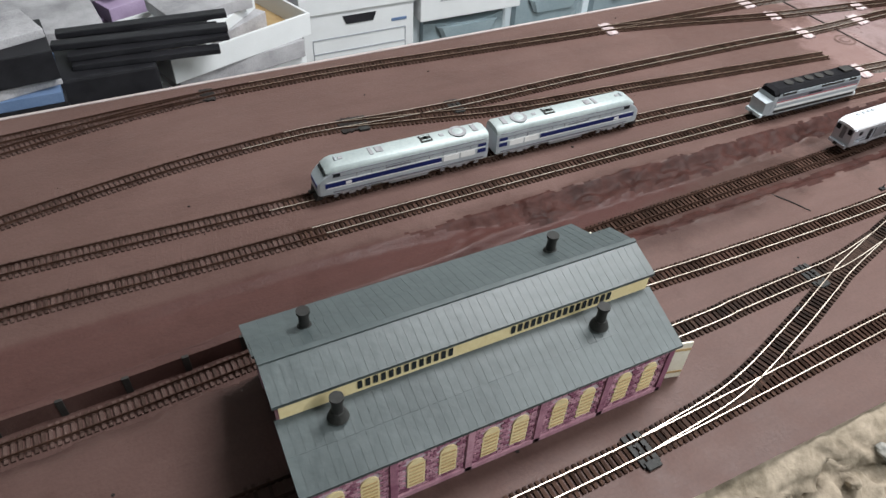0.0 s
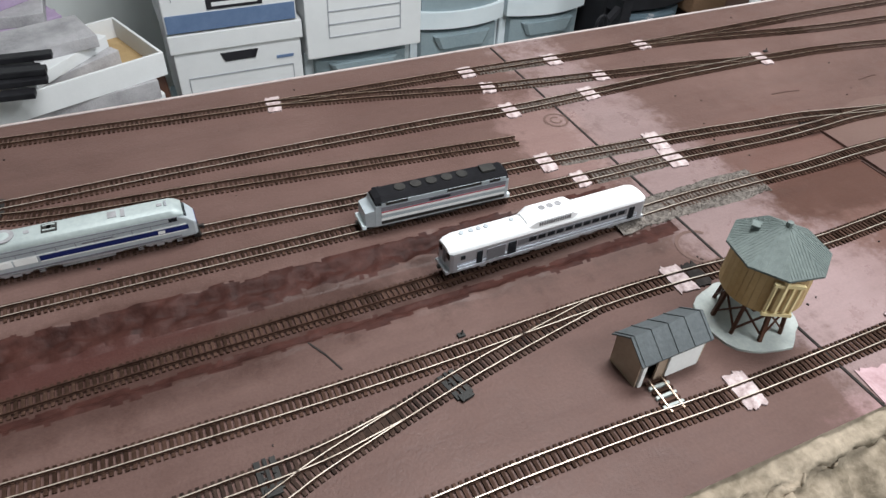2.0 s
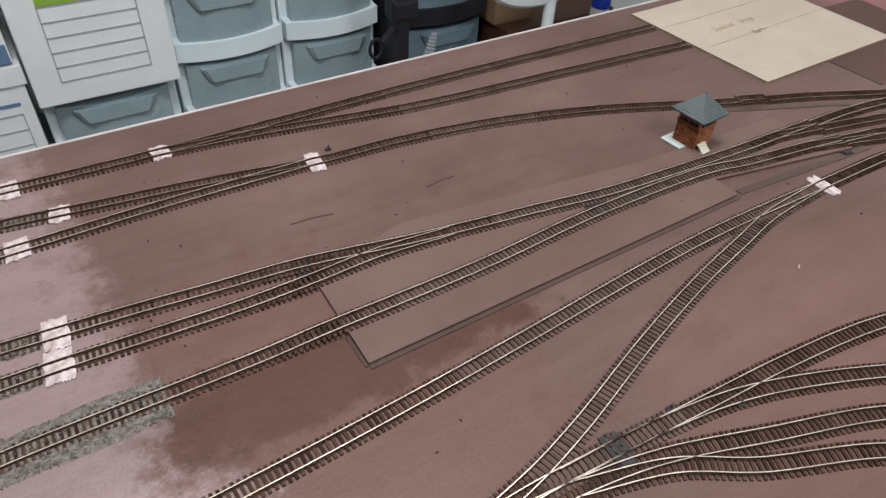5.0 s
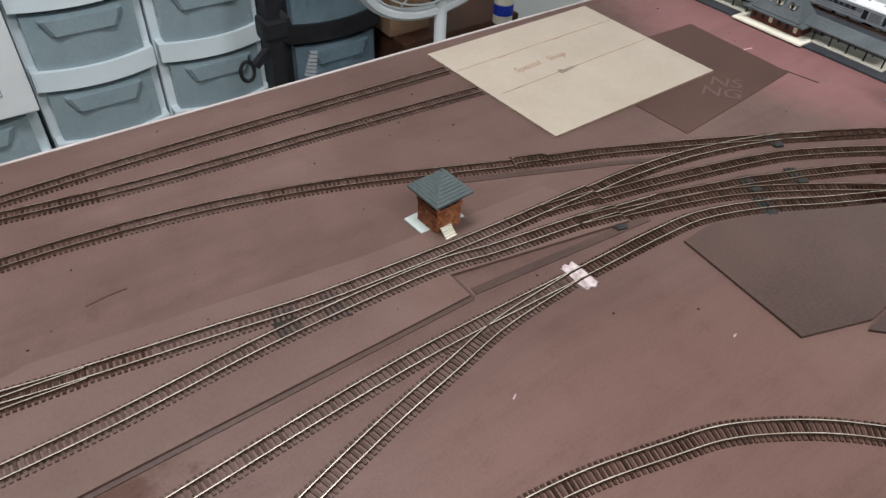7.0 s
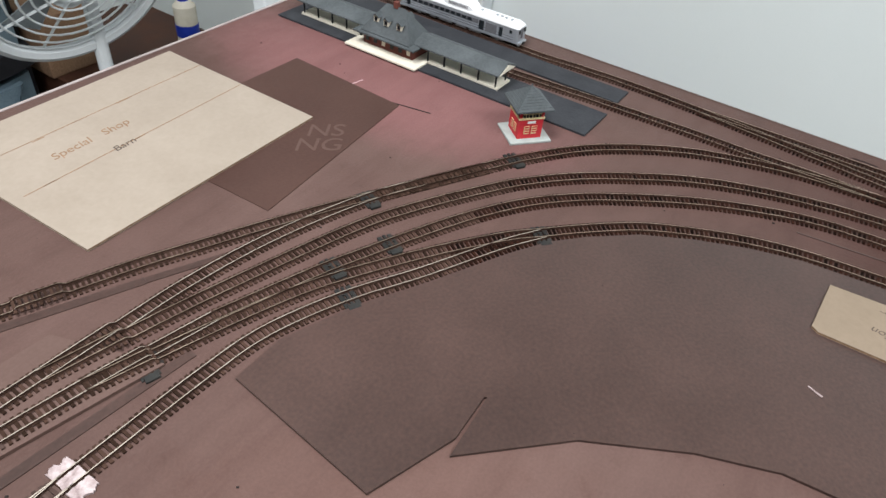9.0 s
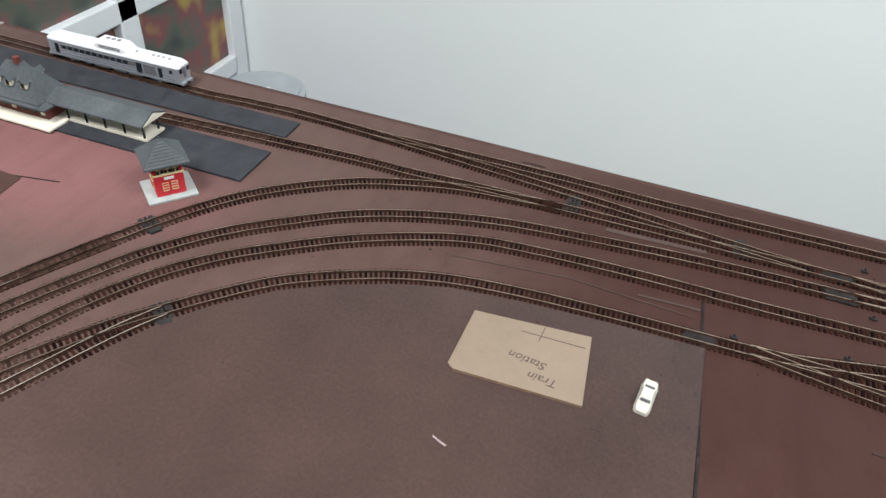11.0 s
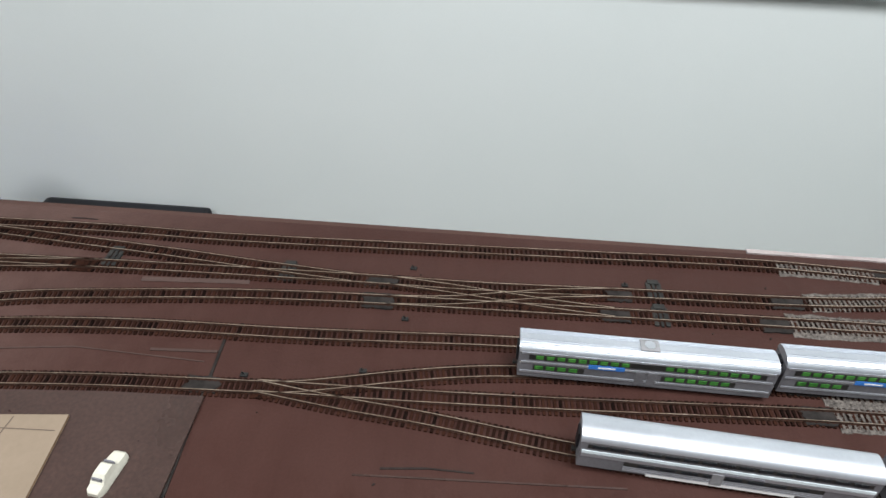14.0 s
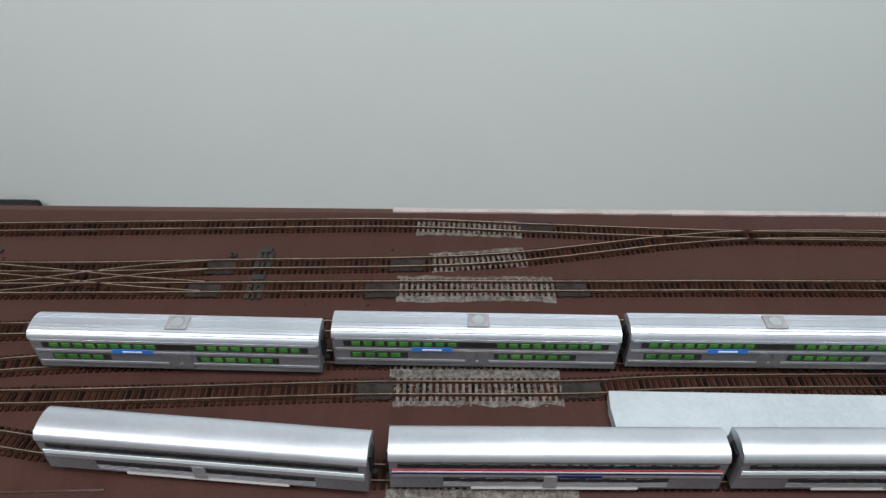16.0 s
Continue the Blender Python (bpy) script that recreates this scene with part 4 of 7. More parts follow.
    fan = part("roof_fan", bm, TRUCKGREY, roof)
    bm = B()
    cyl(bm, 0.083, 0, 0.0578, 0.0095, 0.0012, 28, 0.0035)
    part("fan_grille", bm, LOCOROOF, fan)
    bm = B()
    box(bm, 0.034, 0, 0.0567, 0.017, 0.0155, 0.0013, 0.0003)
    hatch = part("roof_hatch", bm, UNDER, roof)
    for dx, w, d in ((0.0, 0.0135, 0.0022), (0.0, 0.0045, 0.0075)):
        for s in (1, -1):
            bm = B()
            box(bm, 0.034 + dx, s * (0.0045 if d < 0.005 else 0.0), 0.0577, w, d, 0.0009)
            part("hatch_plate", bm, LOCOROOF, hatch)
    for dx, w, d in ((-0.034, 0.010, 0.012), (-0.046, 0.005, 0.016), (0.108, 0.007, 0.016), (-0.088, 0.006, 0.005), (0.058, 0.006, 0.005)):
        bm = B()
        box(bm, dx, 0, 0.0567, w, d, 0.0014, 0.0003)
        part("roof_vent", bm, TRUCKGREY, roof)
    bm = B()
    box(bm, -L + 0.03, 0, 0.0572, 0.003, 0.009, 0.0022, 0.0006)
    part("air_horn", bm, SILVER, roof)
    bm = B()
    box(bm, 0.004, 0, 0.0105, 0.06, 0.03, 0.008, 0.002)
    part("fuel_tank", bm, TRUCKGREY, root)
    bm = B()
    rings = [[(-L - dx, -w, z0), (-L + 0.006, -w, z0), (-L + 0.006, w, z0), (-L - dx, w, z0)] for dx, w, z0 in ((0.003, 0.0125, 0.0055), (0.0005, 0.015, 0.0145))]
    loft(bm, rings)
    part("pilot", bm, UNDER, root)
    for dx in (-0.078, 0.082):
        bogie(root, dx, SILVER, 0.0003)
    couplers(root, L)
    return root


def cowl(x, y, z, rz, label):
    """A grey cowl diesel with a black roof and thin stripes."""
    root = thing("diesel_locomotive", x, y, z, rz, label, "locomotive")
    L = 0.102
    bm = B()
    rings = []
    for xx, w, top, bot in ((-L, 0.03, 0.036, 0.014), (-L + 0.012, 0.033, 0.039, 0.013), (-L + 0.0135, 0.034, 0.045, 0.013), (L - 0.004, 0.034, 0.045, 0.013), (L, 0.033, 0.044, 0.013)):
        h = w / 2
        rings.append([(xx, -h, bot), (xx, -h, top), (xx, h, top), (xx, h, bot)])
    loft(bm, rings)
    part("body", bm, LOCOSILVER, root, "silver-grey lower body")
    bm = B()
    rings = []
    for xx, w, top in ((-L + 0.014, 0.031, 0.053), (-L + 0.022, 0.0338, 0.0555), (L - 0.006, 0.0338, 0.0555), (L - 0.001, 0.032, 0.053)):
        h = w / 2
        rings.append([(xx, -h, 0.0449), (xx, -h * 0.98, top - 0.006), (xx, -h * 0.6, top), (xx, h * 0.6, top), (xx, h * 0.98, top - 0.006), (xx, h, 0.0449)])
    loft(bm, rings)
    part("roof", bm, BLACKROOF, root, "black roof")
    for s in (1, -1):
        for zz, hh, mtl in ((0.0345, 0.0014, RED), (0.032, 0.003, WHITE), (0.0275, 0.0048, LIDGREY), (0.0228, 0.0034, WHITE), (0.0178, 0.0046, UNDER), (0.0395, 0.0062, LOCOGREY), (0.0475, 0.0042, LOCOSILVER)):
            bm = B()
            box(bm, 0.008, s * 0.0172, zz, 0.178, 0.0007, hh)
            part("stripe", bm, mtl, root)
        bm = B()
        box(bm, 0.0, s * 0.0173, 0.039, 0.03, 0.0007, 0.0035)
        part("lettering_bar", bm, BOXBLACK, root)
        for dx, w in ((-0.06, 0.03), (0.035, 0.05), (0.08, 0.016)):
            bm = B()
            box(bm, dx, s * 0.0177, 0.0475, w, 0.001, 0.0042, 0.0003)
            part("grille", bm, UNDER, root)
        bm = B()
        box(bm, -L + 0.024, s * 0.0169, 0.0485, 0.01, 0.0012, 0.005, 0.0003)
        part("cab_window", bm, DARKGLASS, root)
    for dx in (-0.05, -0.028, -0.006, 0.016, 0.038):
        bm = B()
        cyl(bm, dx, 0, 0.0562, 0.0075, 0.0018, 18)
        part("roof_fan", bm, UNDER, root)
    bm = B()
    box(bm, 0.075, 0, 0.057, 0.02, 0.016, 0.004, 0.001)
    part("exhaust_box", bm, UNDER, root)
    for s in (1, -1):
        bm = B()
        box(bm, s * (L + 0.002), 0, 0.014, 0.006, 0.032, 0.006, 0.001)
        part("pilot", bm, TOTE, root)
        bogie(root, s * 0.066, UNDER, 0.0003)
    bm = B()
    box(bm, 0, 0, 0.011, 0.06, 0.03, 0.008, 0.002)
    part("fuel_tank", bm, UNDER, root)
    couplers(root, L)
    return root


def coach(x, y, z, rz, label, style):
    """A two-level coach: green-windowed with a blue panel, or silver with dark windows and stripes."""
    root = thing("passenger_coach", x, y, z, rz, label, "coach", "green-windowed coaches" if style == "green" else "silver coaches")
    L = 0.1475
    bm = B()
    loft(bm, [body_ring(-L, 0.0345, 0.009, 0.0495, 0.0006, 4), body_ring(L, 0.0345, 0.009, 0.0495, 0.0006, 4)])
    body = part("body", bm, GREYSIDE, root)
    bm = B()
    loft(bm, [roof_ring(-L - 0.0005, 0.0352, 0.0495, 0.0105), roof_ring(L + 0.0005, 0.0352, 0.0495, 0.0105)])
    part("roof", bm, SILVER_ROOF, root, "smooth bright silver roof", True)
    if style == "green":
        for s in (1, -1):
            for k in range(4):
                bm = B()
                bar(bm, (-L, s * (0.005 + k * 0.0031), 0.0602 - k * 0.0009 - (k > 2) * 0.001), (L, s * (0.005 + k * 0.0031), 0.0602 - k * 0.0009 - (k > 2) * 0.001), 0.0007)
                part("roof_rib", bm, SILVER_ROOF, root)
        bm = B()
        box(bm, 0.002, 0, 0.0602, 0.022, 0.018, 0.0022, 0.0008)
        unit = part("roof_unit", bm, TRUCKGREY, root)
        bm = B()
        cyl(bm, 0.002, 0, 0.0615, 0.0062, 0.0012, 18)
        part("fan", bm, SILVER, unit)
        for s in (1, -1):
            for dx, w, zz in ((0, 0.272, 0.0425), (-0.1, 0.06, 0.0255), (0.062, 0.085, 0.0255)):
                bm = B()
                box(bm, dx, s * 0.01735, zz, w, 0.0008, 0.0082)
                part("window_band", bm, UNDER, root)
        panes(root, "window", -0.128, -0.02, 9, 0.0035, 0.0425, 0.0058, 0.0176, GREENGLASS)
        panes(root, "window", 0.022, 0.128, 9, 0.0035, 0.0425, 0.0058, 0.0176, GREENGLASS)
        panes(root, "window", -0.128, -0.078, 4, 0.0035, 0.0255, 0.0058, 0.0176, GREENGLASS)
        panes(root, "window", 0.024, 0.098, 6, 0.0035, 0.0255, 0.0058, 0.0176, GREENGLASS)
        for s in (1, -1):
            bm = B()
            box(bm, -0.045, s * 0.0177, 0.0345, 0.042, 0.0009, 0.0062)
            blue = part("blue_panel", bm, BLUEPANEL, root, "bright blue panel")
            bm = B()
            box(bm, -0.045, s * 0.0182, 0.0345, 0.02, 0.0006, 0.0018)
            part("lettering_bar", bm, WHITE, blue)
            for dx in (-0.005, 0.009):
                bm = B()
                box(bm, dx, s * 0.0176, 0.0225, 0.011, 0.001, 0.021, 0.0003)
                part("side_door", bm, GREYSIDE, root)
            for zz in (0.0175, 0.0335, 0.0485):
                bm = B()
                box(bm, 0, s * 0.01745, zz, 0.29, 0.0008, 0.003)
                part("rib", bm, SILVER_ROOF, root)
    else:
        for s in (1, -1):
            for dx, w, zz, hh in ((0, 0.28, 0.0435, 0.0062), (0, 0.2, 0.0225, 0.0062), (0, 0.29, 0.0288, 0.0045)):
                bm = B()
                box(bm, dx, s * 0.0173, zz, w, 0.0008, hh)
                part("window_band", bm, UNDER if hh > 0.005 else SILVER, root)
        panes(root, "window", -0.135, 0.135, 15, 0.004, 0.0435, 0.0052, 0.0176, DARKGLASS)
        panes(root, "window", -0.085, 0.085, 8, 0.006, 0.0225, 0.0052, 0.0176, DARKGLASS)
        for s in (1, -1):
            bands = ((0.0372, 0.0018, RED), (0.0347, 0.0016, WHITE), (0.0322, 0.002, BLUE)) if style == "striped" else ((0.0345, 0.0045, TOTE),)
            for zz, hh, mtl in bands:
                bm = B()
                box(bm, 0, s * 0.0176, zz, 0.29, 0.0008, hh)
                part("stripe", bm, mtl, root)
            bm = B()
            box(bm, 0.02, s * 0.0176, 0.0282, 0.04, 0.0008, 0.0026)
            part("lettering_bar", bm, BLUE if style == "striped" else LOCOGREY, root)
            for k in range(3):
                bm = B()
                box(bm, 0, s * 0.01745, 0.0125 + k * 0.0027, 0.2, 0.0008, 0.0012)
                part("rib", bm, SILVER, root)
            bm = B()
            box(bm, -0.005, s * 0.0178, 0.019, 0.012, 0.001, 0.018, 0.0003)
            part("side_door", bm, TRUCKGREY, root)
            bm = B()
            box(bm, 0, s * 0.0172, 0.0095, 0.15, 0.0012, 0.004)
            part("skirt", bm, WHITE, root)
    for s in (1, -1):
        bm = B()
        box(bm, s * (L + 0.0012), 0, 0.036, 0.003, 0.014, 0.024, 0.001)
        part("gangway", bm, BLACKPL, root)
        bogie(root, s * 0.112, TRUCKGREY, 0.0003)
    bm = B()
    box(bm, 0, 0, 0.0085, 0.15, 0.028, 0.004, 0.001)
    part("underframe", bm, UNDER, root)
    couplers(root, L - 0.003)
    return root


railcar(1.472, 0.5335, -0.004, 1.0, "silver diesel railcar with a white roof and dark windows")
railcar(3.912, 0.725, 0, 90.5, "silver diesel railcar parked behind the station")
diesel(0.672, 0.7165, 0, -0.8, "silver locomotive with blue stripe and grey roof, coupled to its twin")
diesel(0.936, 0.7135, 0, 179.2, "silver locomotive with a blue stripe, its nose turned outward")
cowl(1.362, 0.641, 0, -1.5, "grey locomotive with a black roof and thin stripes")
for i, (yy, xx, rz) in enumerate(((-0.893, 3.7005, -91.2), (-1.2, 3.7075, -90.6), (-1.506, 3.709, -90.2), (-1.811, 3.7105, -90.2), (-2.117, 3.711, -90.2))):
    coach(xx, yy, 0, rz, "silver two-level coach with green windows and a blue panel", "green")
for i, (yy, xx, rz, style) in enumerate(((-0.955, 3.5725, -94.5, "plain"), (-1.267, 3.5665, -89.8, "striped"), (-1.574, 3.5685, -89.6, "plain"), (-1.88, 3.572, -89.4, "plain"))):
    coach(xx, yy, 0, rz, "silver two-level coach with red, white and blue stripes" if style == "striped" else "silver two-level coach with a smooth bright roof", style)


# ---------- room ----------
def slab(name, x0, x1, y0, y1, z0, z1, material, label, category):
    bm = B()
    box(bm, (x0 + x1) / 2, (y0 + y1) / 2, (z0 + z1) / 2, x1 - x0, y1 - y0, z1 - z0)
    return solid(name, bm, material, label, category, "structure")


FLOOR_Z = -1.69
slab("floor", -3.2, 5.6, -5.0, 4.4, FLOOR_Z - 0.1, FLOOR_Z, FLOORM, "brown vinyl floor", "floor")
slab("wall_east", 5.42, 5.6, -5.0, 4.4, FLOOR_Z, 2.8, WALLPAINT, "plain pale grey-green wall", "wall")
slab("wall_north", -3.2, 5.42, 4.25, 4.4, FLOOR_Z, 2.8, WALLPAINT, "plain pale wall behind the boxes", "wall")
slab("wall_west", -3.3, -3.2, -5.0, 4.4, FLOOR_Z, 2.8, WALLPAINT, "plain pale wall", "wall")
slab("wall_south", -3.2, 5.42, -5.1, -5.0, FLOOR_Z, 2.8, WALLPAINT, "plain pale wall", "wall")
slab("ceiling", -3.3, 5.6, -5.1, 4.4, 2.8, 2.9, CEIL, "plain white ceiling", "ceiling")


# ---------- engine shed ----------
def engine_shed():
    x0, x1, y0, y1 = 0.402, 0.772, 0.281, 0.465
    yc, xc = (y0 + y1) / 2, (x0 + x1) / 2
    root = thing("engine_shed", xc, yc, 0, 0, "purple brick engine shed with grey roof and open doors", "building")
    hx, hy = (x1 - x0) / 2, (y1 - y0) / 2
    for s in (1, -1):
        bm = B()
        box(bm, 0, s * (hy - 0.003), 0.036, 2 * hx, 0.006, 0.072)
        wall = part("side_wall", bm, MORTAR, root)
        if s < 0:
            # courses of brick on the wall that is seen
            bay = 2 * hx / 5
            for k in range(6):
                bm = B()
                box(bm, -hx + k * bay, -hy - 0.001, 0.036, 0.007, 0.004, 0.072)
                part("pilaster", bm, BRICK, wall)
            bm = B()
            box(bm, 0, -hy - 0.001, 0.003, 2 * hx + 0.004, 0.004, 0.006)
            part("plinth", bm, BRICK, wall)
            rows, n = [], 58
            bm = B()
            for r in range(15):
                z = 0.0085 + r * 0.0043
                for c in range(n):
                    bx = -hx + (c + 0.5 + 0.5 * (r % 2)) * (2 * hx / n)
                    u = ((bx + hx) % bay) / bay
                    if (0.16 < u < 0.42 or 0.58 < u < 0.84) and 0.012 < z < 0.056 or bx > hx:
                        continue
                    box(bm, bx, -hy - 0.0004, z, 2 * hx / n - 0.0009, 0.0022, 0.0034)
            tagged(part("brickwork", bm, BRICK, wall), kind="stuff")
            for k in range(5):
                for u in (0.29, 0.71):
                    wx = -hx + (k + u) * bay
                    bm = B()
                    outline = [(-0.0085, 0.012), (0.0085, 0.012)] + [(0.0085 * math.cos(a), 0.046 + 0.0085 * math.sin(a)) for a in [math.pi * i / 8 for i in range(9)]]
                    low = [bm.verts.new((wx + px, -hy - 0.0016, pz)) for px, pz in outline]
                    back = [bm.verts.new((wx + px, -hy + 0.001, pz)) for px, pz in outline]
                    bm.faces.new(low)
                    for i in range(len(low)):
                        bm.faces.new((low[i], back[i], back[(i + 1) % len(low)], low[(i + 1) % len(low)]))
                    bmesh.ops.recalc_face_normals(bm, faces=bm.faces[:])
                    win = part("arched_window", bm, CREAM, wall, "cream arched window")
                    for r in range(6):
                        bm = B()
                        box(bm, wx, -hy - 0.0019, 0.0165 + r * 0.0058, 0.0135, 0.0008, 0.0016)
                        part("glazing_strip", bm, TAN, win)
    for s in (1, -1):
        # gable with two openings for the tracks
        xs = s * (hx - 0.003)
        for py, w in ((-hy + 0.010, 0.02), (0, 0.028), (hy - 0.010, 0.02)):
            bm = B()
            box(bm, xs, py, 0.031, 0.006, w, 0.062)
            part("end_wall", bm, BRICK, root)
        bm = B()
        outline = [(-hy, 0.062), (hy, 0.062), (hy, 0.071), (0.034, 0.092), (0.034, 0.112), (0, 0.124), (-0.034, 0.112), (-0.034, 0.092), (-hy, 0.071)]
        a = [bm.verts.new((xs - 0.003, y, z)) for y, z in outline]
        b = [bm.verts.new((xs + 0.003, y, z)) for y, z in outline]
        bm.faces.new(a)
        bm.faces.new(b[::-1])
        for i in range(len(a)):
            bm.faces.new((a[i], a[(i + 1) % len(a)], b[(i + 1) % len(a)], b[i]))
        bmesh.ops.recalc_face_normals(bm, faces=bm.faces[:])
        part("gable", bm, BRICK, root)
    for py, d, ang in ((-0.086, -1, -14), (-0.012, 1, 12), (0.012, -1, -12), (0.086, 1, 14)):
        bm = B()
        m = Matrix.Translation((hx, py, 0.03)) @ Matrix.Rotation(radians(ang * 1.0), 4, "Z") @ Matrix.Translation((0.0, d * 0.0, 0)) @ Matrix.Diagonal((0.034, 0.002, 0.056, 1))
        bmesh.ops.create_cube(bm, size=1.0, matrix=Matrix.Translation((0.016, 0, 0)) @ m)
        leaf = part("door_leaf", bm, PALECREAM, root, "cream door leaf standing open")
        for z in (0.012, 0.048):
            bm = B()
            mm = Matrix.Translation((0.016, 0, 0)) @ Matrix.Translation((hx, py, z)) @ Matrix.Rotation(radians(ang), 4, "Z") @ Matrix.Diagonal((0.033, 0.0034, 0.003, 1))
            bmesh.ops.create_cube(bm, size=1.0, matrix=mm)
            part("brace", bm, TAN, leaf)
    # roofs, with slates as ribs of their own
    for s in (1, -1):
        for name, ya, za, yb, zb in (("lower_roof", hy + 0.006, 0.0705, 0.036, 0.094), ("upper_roof", 0.0375, 0.1135, -0.0005, 0.127)):
            bm = B()
            t = 0.003
            ring = []
            for xx in (-hx - 0.007, hx + 0.007):
                ring.append([(xx, s * ya, za), (xx, s * yb, zb), (xx, s * yb, zb + t), (xx, s * ya, za + t)])
            loft(bm, ring)
            roof = part(name, bm, SLATE, root, "grey-green slate roof")
            bm = B()
            n, cols = (2, 46) if name == "lower_roof" else (1, 46)
            for r in range(n):
                f0, f1 = r / n, (r + 1) / n
                for c in range(cols):
                    w = (2 * hx + 0.014) / cols
                    xa = -hx - 0.007 + c * w + 0.00012
                    xb = xa + w - 0.00024
                    y0_, y1_ = ya + (yb - ya) * f0, ya + (yb - ya) * f1
                    z0_, z1_ = za + (zb - za) * f0 + t + 0.0004, za + (zb - za) * f1 + t + 0.0002
                    k = random.uniform(-0.0001, 0.00012)
                    p = [(xa, s * y0_, z0_ + k), (xb, s * y0_, z0_ + k), (xb, s * y1_, z1_), (xa, s * y1_, z1_)]
                    q = [(x, y, z - 0.0011) for x, y, z in p]
                    va = [bm.verts.new(v) for v in p]
                    vb = [bm.verts.new(v) for v in q]
                    bm.faces.new(va)
                    for i in range(4):
                        bm.faces.new((va[i], vb[i], vb[(i + 1) % 4], va[(i + 1) % 4]))
            bmesh.ops.recalc_face_normals(bm, faces=bm.faces[:])
            tagged(part("slate_rest", bm, SLATE, roof), kind="stuff")
        bm = B()
        box(bm, 0, s * 0.0355, 0.1055, 2 * hx + 0.004, 0.002, 0.018)
        cl = part("clerestory", bm, CREAM, root, "cream clerestory strip")
        for k0, k1 in ((9, 22), (30, 46)):
            for k in range(k0, k1):
                bm = B()
                box(bm, -hx + (k + 0.5) * 2 * hx / 52, s * 0.0368, 0.1065, 0.0042, 0.0012, 0.0095)
                part("louvre_pane", bm, DARKGLASS, cl)
    bm = B()
    bar(bm, (-hx - 0.007, 0, 0.1295), (hx + 0.007, 0, 0.1295), 0.005, 0.003)
    part("ridge", bm, SLATE, root)
    for xx, yy, zz in ((-0.142, -0.05, 0.094), (0.118, -0.055, 0.093), (-0.142, 0.034, 0.112), (0.112, 0.03, 0.114)):
        bm = B()
        cyl(bm, xx, yy, zz + 0.0035, 0.0095, 0.009, 16, 0.006)
        cyl(bm, xx, yy, zz + 0.014, 0.0052, 0.02, 16, 0.0045)
        cyl(bm, xx, yy, zz + 0.0245, 0.0062, 0.003, 16)
        part("smoke_vent", bm, IRON, root, "black smoke vent", True)
    return root


engine_shed()


